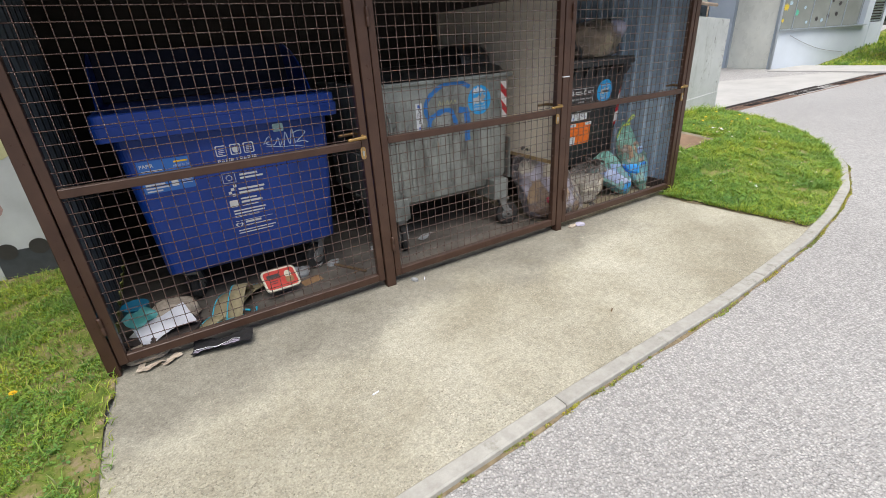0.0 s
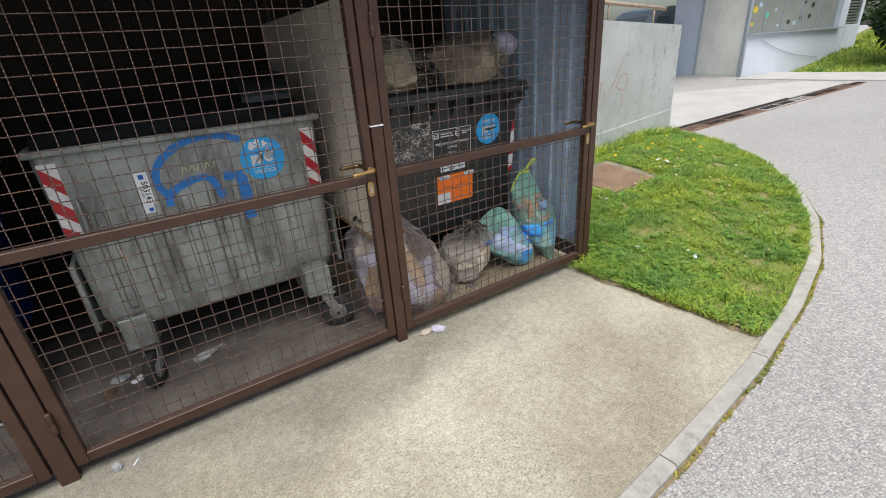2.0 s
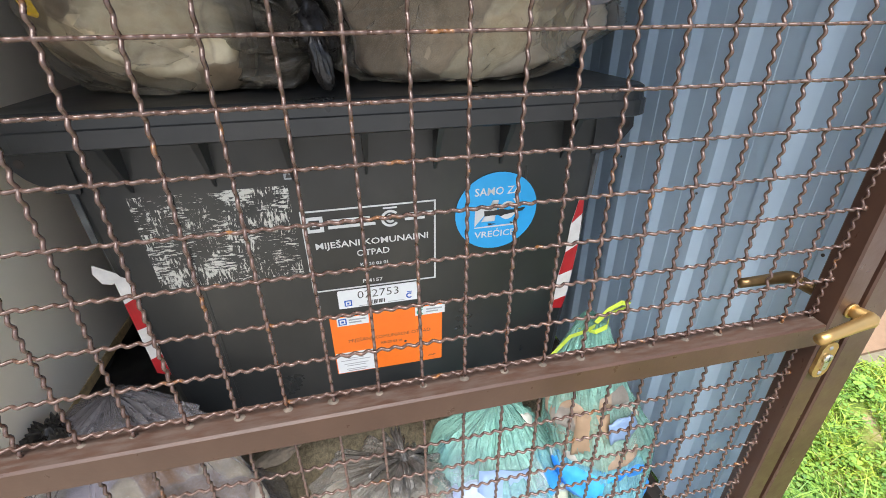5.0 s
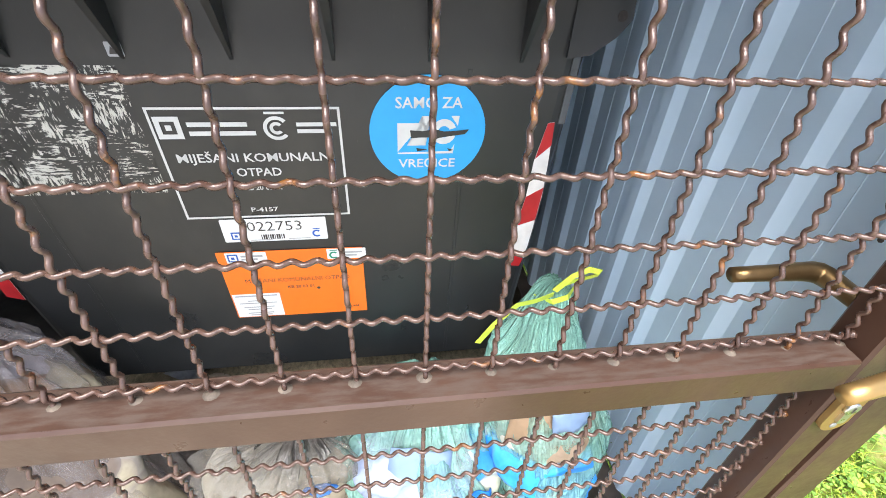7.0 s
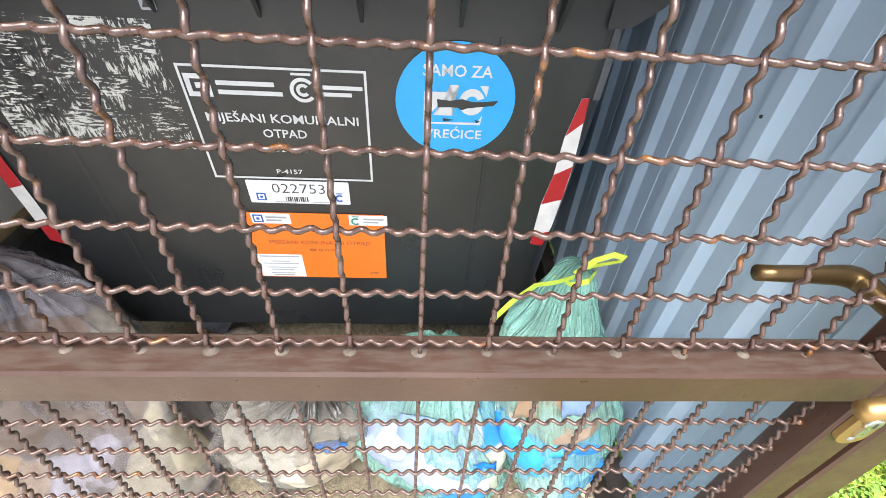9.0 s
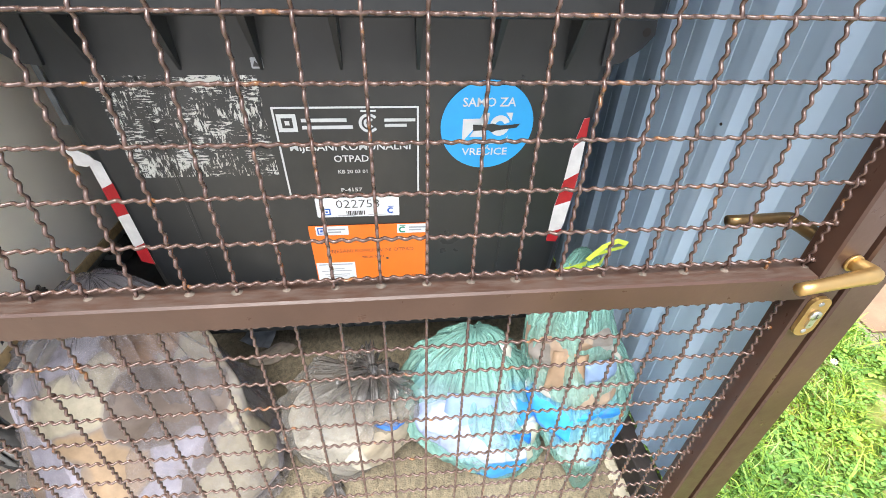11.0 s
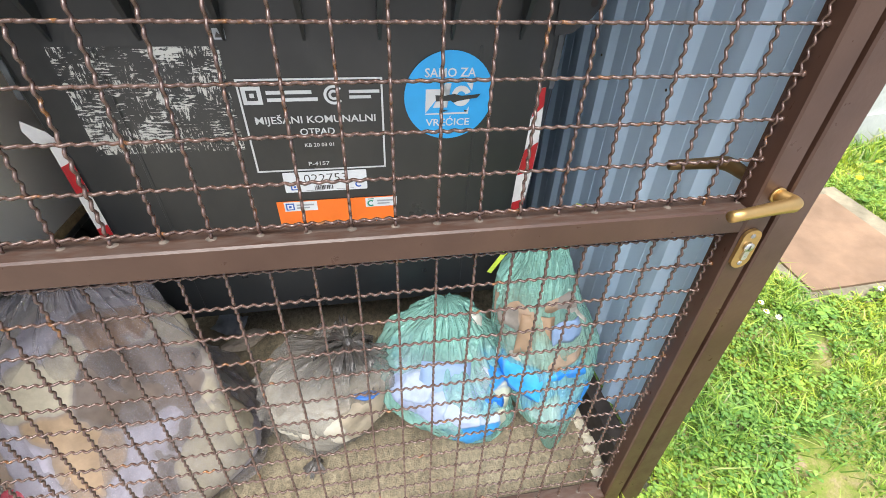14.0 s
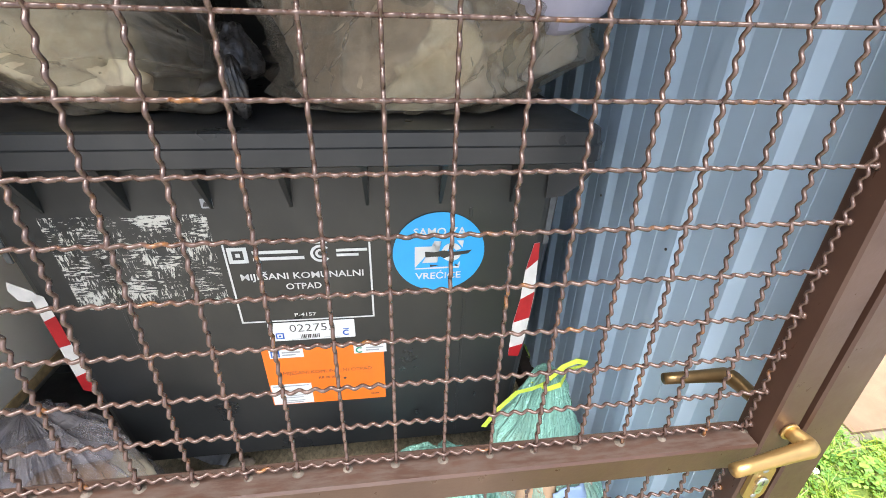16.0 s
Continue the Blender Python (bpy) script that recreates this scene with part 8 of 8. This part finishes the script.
def build_building():
    D2 = Vector((15.6, 4.2, 0.0))
    u1, n1 = Vector((0.28, 0.96, 0)), Vector((0.96, -0.28, 0))
    A = Matrix.Translation(D2) @ Matrix(((-u1.x, 0, -n1.x, 0), (-u1.y, 0, -n1.y, 0), (0, 1, 0, 0), (0, 0, 0, 1)))
    u2, n2 = n1, u1
    B = Matrix.Translation(D2) @ Matrix(((u2.x, 0, -n2.x, 0), (u2.y, 0, -n2.y, 0), (0, 1, 0, 0), (0, 0, 0, 1)))
    house = thing("building", (17.0, 4.6, 0.4), "low pale blue-grey building with glazed door and window band", "building")
    def block(nm, m, x0, x1, y0, y1, z0, z1, mat, parent, lab="", bevel=0.004):
        bm = bmesh.new()
        add_box(bm, x0, x1, y0, y1, z0, z1, bevel, m)
        return part(nm, bm, mat, parent, lab)
    # door front
    block("wall", A, -2.45, -1.47, 0.2, 4.2, -0.30, 0.0, PALE_WALL, house)
    block("wall", A, -1.465, 0.02, 2.75, 4.2, -0.30, 0.0, PALE_WALL, house)
    door = block("door", A, -1.40, -0.02, 0.385, 2.70, -0.06, -0.02, FROSTED, house, "grey translucent glazed door")
    for x0, x1, y0, y1 in ((-1.46, -1.40, 0.36, 2.745), (-0.02, 0.04, 0.36, 2.745), (-1.399, -0.021, 2.70, 2.745), (-1.399, -0.021, 0.36, 0.384)):
        block("door_frame", A, x0, x1, y0, y1, -0.08, 0.02, ALUMINIUM, door, "grey aluminium door frame")
    part("downpipe", mesh_of("downpipe", *sweep([A @ Vector((0.12, z, 0.06)) for z in (0.40, 2.0, 4.1)], 0.035, 10), ALUMINIUM, True), ALUMINIUM, house)
    # window wall
    block("wall", B, 0.10, 3.45, 0.2, 1.36, -0.30, 0.0, PALE_WALL, house)
    block("wall", B, 0.10, 3.20, 2.55, 4.2, -0.30, 0.0, PALE_WALL, house)
    block("wall", B, 3.205, 3.44, 1.37, 4.2, -0.30, 0.0, PALE_WALL, house)
    block("wall", B, 3.90, 4.0, 0.2, 4.2, -0.30, 0.0, PALE_WALL, house)
    block("wall", B, 3.46, 3.895, 0.2, 1.44, -0.30, 0.0, PALE_WALL, house)
    block("wall", B, 3.46, 3.895, 2.45, 4.2, -0.30, 0.0, PALE_WALL, house)
    block("roof", B, -2.9, 4.2, 4.205, 4.40, -7.0, 0.25, ALUMINIUM, house)
    block("wall", B, 3.70, 3.99, 0.2, 4.2, -6.5, -0.305, PALE_WALL, house)
    block("sill", B, 0.06, 3.22, 1.362, 1.40, -0.10, 0.09, ALUMINIUM, house, "grey metal window sill")
    window = block("window", B, 0.10, 3.20, 1.402, 2.548, -0.16, -0.14, GLASS, house, "dull window band with stuck-on paper shapes")
    for k in range(6):
        block("mullion", B, 0.10 + 0.607 * k, 0.122 + 0.607 * k, 1.405, 2.545, -0.139, -0.12, ALUMINIUM, window)
    vent = block("louvre_vent", B, 3.455, 3.89, 1.45, 2.44, -0.10, -0.05, DARK_STEEL, house, "grey louvred vent")
    for k in range(14):
        bm = bmesh.new()
        add_box(bm, 3.46, 3.885, -0.020, 0.020, -0.004, 0.004, 0.001, B @ Matrix.Translation((0, 1.485 + 0.07 * k, -0.015)) @ pose(0, 0, 0, 35, 0, 0))
        part("louvre", bm, ALUMINIUM, vent)
    rng = random.Random(6)
    cols = [("sun_shape", STICK_YELLOW, 0.38, 1.95, 0.10), ("yellow_shape", STICK_YELLOW, 0.34, 1.62, 0.055), ("green_shape", STICK_GREEN, 0.78, 1.80, 0.09), ("pale_shape", STICK_PALE, 0.52, 2.05, 0.07), ("pale_shape", STICK_PALE, 1.05, 1.92, 0.05),
            ("dark_shape", DARK_PRINT, 1.55, 1.62, 0.07), ("dark_shape", DARK_PRINT, 1.95, 1.68, 0.07), ("dark_shape", DARK_PRINT, 2.25, 1.72, 0.07), ("pale_shape", STICK_PALE, 1.75, 1.58, 0.06), ("dark_shape", DARK_PRINT, 2.30, 1.98, 0.07), ("dark_shape", DARK_PRINT, 2.02, 2.05, 0.05), ("pale_shape", STICK_PALE, 1.2, 1.55, 0.05)]
    for nm, mat, x, z, r in cols:
        shape = [(r * (1.0 if k % 2 else 0.62) * math.cos(6.2832 * k / 18), r * (1.0 if k % 2 else 0.62) * math.sin(6.2832 * k / 18) * rng.uniform(0.8, 1.2)) for k in range(18)]
        plate(nm, 0, 0, B @ Matrix.Translation((x, z, -0.137)), mat, window, "paper shape stuck to the glass", thick=0.001, shape=shape)
    pts = [B @ Vector((0.54 + 2.1 * t, 1.23 - 0.53 * t - 0.10 * math.sin(math.pi * t), 0.03)) for t in [k / 10 for k in range(11)]]
    part("cable", mesh_of("cable", *sweep(pts, 0.006, 6), GREY_METAL, True), GREY_METAL, house)


STICK_YELLOW = make_plain("yellow_paper", (0.65, 0.48, 0.05), 0.8)
STICK_GREEN = make_plain("green_paper", (0.10, 0.45, 0.30), 0.8)
STICK_PALE = make_plain("pale_blue_paper", (0.40, 0.52, 0.60), 0.8)


def build_far_ground():
    rng = np.random.default_rng(5)
    structure("pavement_far", box_mesh("pavement_far", 14.95, 16.85, -9.0, 3.9, 0.30, 0.415, PALE_PATH, 0.01), "pale concrete strip along the far edge of the road", "pavement")
    structure("forecourt", mesh_of("forecourt", [(9.0, 2.05, road_z(9.0) - 0.022), (14.6, 1.60, road_z(14.6) - 0.022), (15.6, 4.3, 0.40), (16.4, 6.9, 0.40), (12.0, 9.0, road_z(12.0) - 0.022), (9.0, 6.0, road_z(9.0) - 0.022)], [(0, 1, 2, 3, 4, 5)], PALE_PATH), "pale concrete forecourt", "pavement")
    far_z = lambda x, y: 0.40 + 0.17 * max(0.0, x - 16.8) * smooth_step(16.7, 19.0, x) * (0.25 + 0.75 * smooth_step(0.5, 3.2, y))
    def far_x(y):
        return 16.8
    structure("lawn_far", lawn_mesh("lawn_far", 20, 24, far_x, lambda y: 28.0, -12.0, 3.6, far_z), "grass bank beyond the road", "lawn")
    spots = np.c_[rng.uniform(16.75, 21.5, 26000), rng.uniform(-3.0, 3.4, 26000), np.full(26000, 1.0)]
    blades("bank_grass", spots, far_z, rng, GRASS, "bright green grass bank beyond the road", (0.05, 0.12), (0.008, 0.016))


def leaf_cloud(rng, centres, n, size):
    v, f = [], []
    for cx, cy, cz, r in centres:
        for _ in range(n):
            d = Vector((rng.gauss(0, 1), rng.gauss(0, 1), rng.gauss(0, 0.8)))
            d = d.normalized() * r * rng.uniform(0.45, 1.05)
            p = Vector((cx, cy, cz)) + d
            a = Vector((rng.uniform(-1, 1), rng.uniform(-1, 1), rng.uniform(-0.6, 0.6))).normalized() * size * rng.uniform(0.6, 1.4)
            b = a.cross(Vector((rng.uniform(-1, 1), rng.uniform(-1, 1), rng.uniform(-1, 1)))).normalized() * size * 0.45
            o = len(v)
            v += [p - a, p + b, p + a, p - b]
            f.append((o, o + 1, o + 2, o + 3))
    return v, f


def build_tree(x, y, z, h, r, seed, label):
    rng = random.Random(seed)
    tree = thing("tree", (x, y, z), label, "tree", "trees")
    pts = [(x + 0.08 * math.sin(k), y + 0.08 * math.cos(k * 1.7), z + h * 0.75 * k / 6) for k in range(7)]
    limbs = [sweep(pts, [0.16 * (1 - 0.12 * k) for k in range(7)], 8)]
    centres = []
    for k in range(16):
        a, t = rng.uniform(0, 6.28), rng.uniform(0.12, 0.95)
        reach = r * (1.0 - 0.55 * t) * rng.uniform(0.5, 1.0)
        base = Vector(pts[0]).lerp(Vector(pts[-1]), min(1, t))
        tip = base + Vector((math.cos(a) * reach, math.sin(a) * reach, h * 0.14))
        limbs.append(sweep([base, base.lerp(tip, 0.5) + Vector((0, 0, 0.1)), tip], [0.05, 0.035, 0.015], 5))
        centres.append((tip.x, tip.y, tip.z, r * rng.uniform(0.28, 0.45)))
        centres.append((base.lerp(tip, 0.6).x, base.lerp(tip, 0.6).y, base.lerp(tip, 0.6).z, r * rng.uniform(0.25, 0.4)))
    part("trunk", mesh_of("trunk", *join_vf(*limbs), BARK, True), BARK, tree)
    part("crown", mesh_of("crown", *leaf_cloud(rng, centres, 230, 0.10), CROWN), CROWN, tree, "dense dark green leaves")


def build_car():
    car = thing("van", (19.6, 9.0, 0.42), "white van parked behind the wall", "van")
    z0 = 0.40
    side = [(17.0, 0.35), (17.0, 0.95), (17.25, 1.12), (17.75, 1.75), (18.1, 1.93), (18.7, 2.02), (21.4, 2.02), (21.7, 1.9), (21.8, 0.9), (21.8, 0.35)]
    v, f = [], []
    for y, s in ((8.15, 0.94), (8.25, 1.0), (9.75, 1.0), (9.85, 0.94)):
        for x, z in side:
            v.append((19.4 + (x - 19.4) * (0.985 if s < 1 else 1), y, z0 + z * (s if z > 1 else 1)))
    n = len(side)
    for r in range(3):
        for i in range(n):
            j = (i + 1) % n
            f.append((r * n + i, r * n + j, (r + 1) * n + j, (r + 1) * n + i))
    f += [tuple(range(n)), tuple(3 * n + i for i in range(n))[::-1]]
    part("body", mesh_of("body", v, f, CAR_WHITE), CAR_WHITE, car)
    part("windscreen", mesh_of("windscreen", [(17.26, 8.35, z0 + 1.16), (17.26, 9.65, z0 + 1.16), (17.72, 9.6, z0 + 1.74), (17.72, 8.4, z0 + 1.74)], [(0, 1, 2, 3)], CAR_GLASS), CAR_GLASS, car)
    part("side_window", mesh_of("side_window", [(17.6, 8.14, z0 + 1.15), (18.6, 8.14, z0 + 1.15), (18.6, 8.14, z0 + 1.7), (17.95, 8.14, z0 + 1.7)], [(0, 1, 2, 3)], CAR_GLASS), CAR_GLASS, car)
    for x in (17.9, 20.9):
        for y in (8.22, 9.78):
            tyre = lathe([(0.18, -0.10), (0.31, -0.10), (0.34, -0.06), (0.34, 0.06), (0.31, 0.10), (0.18, 0.10)], 28, pose(x, y, z0 + 0.34, 90, 0, 0))
            wheel = part("wheel", mesh_of("wheel", *tyre, RUBBER, True), RUBBER, car)
            rim = lathe([(0.02, -0.105), (0.17, -0.10), (0.17, 0.10), (0.02, 0.105)], 20, pose(x, y, z0 + 0.34, 90, 0, 0))
            part("rim", mesh_of("rim", *rim, GREY_METAL, True), GREY_METAL, wheel)


def build_left_side():
    wall = thing("wall_left", (-2.5, 2.05, 0), "white painted wall with pastel graffiti and dark plinth", "wall", kind="structure")
    # Carried up to 7.5 m, out of view, to block skylight on the left.
    part("wall_face", box_mesh("wall_face", -9.0, -0.03, 1.96, 2.16, 0.0, 7.5, GRAFFITI_WALL, 0), GRAFFITI_WALL, wall)
    part("plinth", box_mesh("plinth", -0.78, -0.035, 1.950, 1.958, 0.0, 0.25, DARK_PLINTH, 0.001), DARK_PLINTH, wall, "dark grey painted plinth")
    part("plinth", box_mesh("plinth", -9.0, -0.90, 1.950, 1.958, 0.0, 0.14, FADED_RED, 0.001), FADED_RED, wall, "pink painted plinth")
    # Unseen wall added as an occluder so the left side gets less light.
    structure("wall_side", box_mesh("wall_side", -2.9, -2.7, -3.2, 1.95, 0.0, 7.5, DARK_PLINTH, 0), "plain dark grey wall out of view, added to shade the left side", "wall")
    for k, x in enumerate((-0.70, -0.50, -0.30, -0.12)):
        plate("painted_spot", 0, 0, face_frame(x, 1.9495, 0.25), DARK_PRINT, wall, thick=0.001, shape=disc_shape(0.065, 18))
    for x, z, r, mat in ((-0.95, 0.85, 0.30, STICK_LEMON), (-0.62, 1.15, 0.22, STICK_LEMON), (-1.2, 0.55, 0.25, FADED_RED), (-0.78, 0.62, 0.14, FADED_RED)):
        shape = [(r * (1 + 0.25 * math.sin(3 * a + x * 5)) * math.cos(a), r * (1 + 0.2 * math.cos(2 * a + z)) * math.sin(a)) for a in [6.2832 * k / 26 for k in range(26)]]
        plate("graffiti", 0, 0, face_frame(x, 1.959, z), mat, wall, "soft pastel sprayed shape", thick=0.0006, shape=shape)


STICK_LEMON = make_plain("pale_lemon_spray", (0.55, 0.53, 0.30), 0.9, vary=0.2, scale=8.0)
GRAFFITI_WALL = make_plain("white_painted_wall", (0.58, 0.60, 0.61), 0.9, vary=0.12, scale=3.0, bump=0.2)
DARK_PLINTH = make_plain("dark_grey_plinth", (0.065, 0.072, 0.080), 0.8, vary=0.25, scale=6.0, bump=0.2)

build_ground()
build_apron()
build_store_floor()
build_store()
for gate_index, (gate_sides, gate_samples) in enumerate(((5, 22), (5, 24), (6, 28))):
    build_gate(gate_index, gate_sides, gate_samples)
build_blue_bin()
build_grey_bin()
build_black_bin()
build_bags()
build_litter()
build_lawns()
build_flowers()
build_manhole()
build_retaining_wall()
build_drain()
build_building()
build_far_ground()
build_car()
build_tree(13.5, 12.5, 0.33, 5.0, 2.4, 31, "dark evergreen tree behind the wall")
build_tree(16.0, 13.0, 0.4, 6.0, 2.8, 32, "dark evergreen tree behind the wall")
build_tree(24.5, 1.2, 0.7, 5.0, 2.4, 33, "dark green tree on the grass bank")
build_tree(23.0, -2.8, 0.6, 4.0, 2.2, 34, "dark green shrub-like tree on the grass bank")
build_tree(24.5, 5.0, 0.9, 6.0, 2.8, 35, "dark green tree on the grass bank")
build_tree(17.95, 1.5, 0.42, 3.4, 0.95, 36, "dense dark conifer beside the path")
build_left_side()
build_kerb()
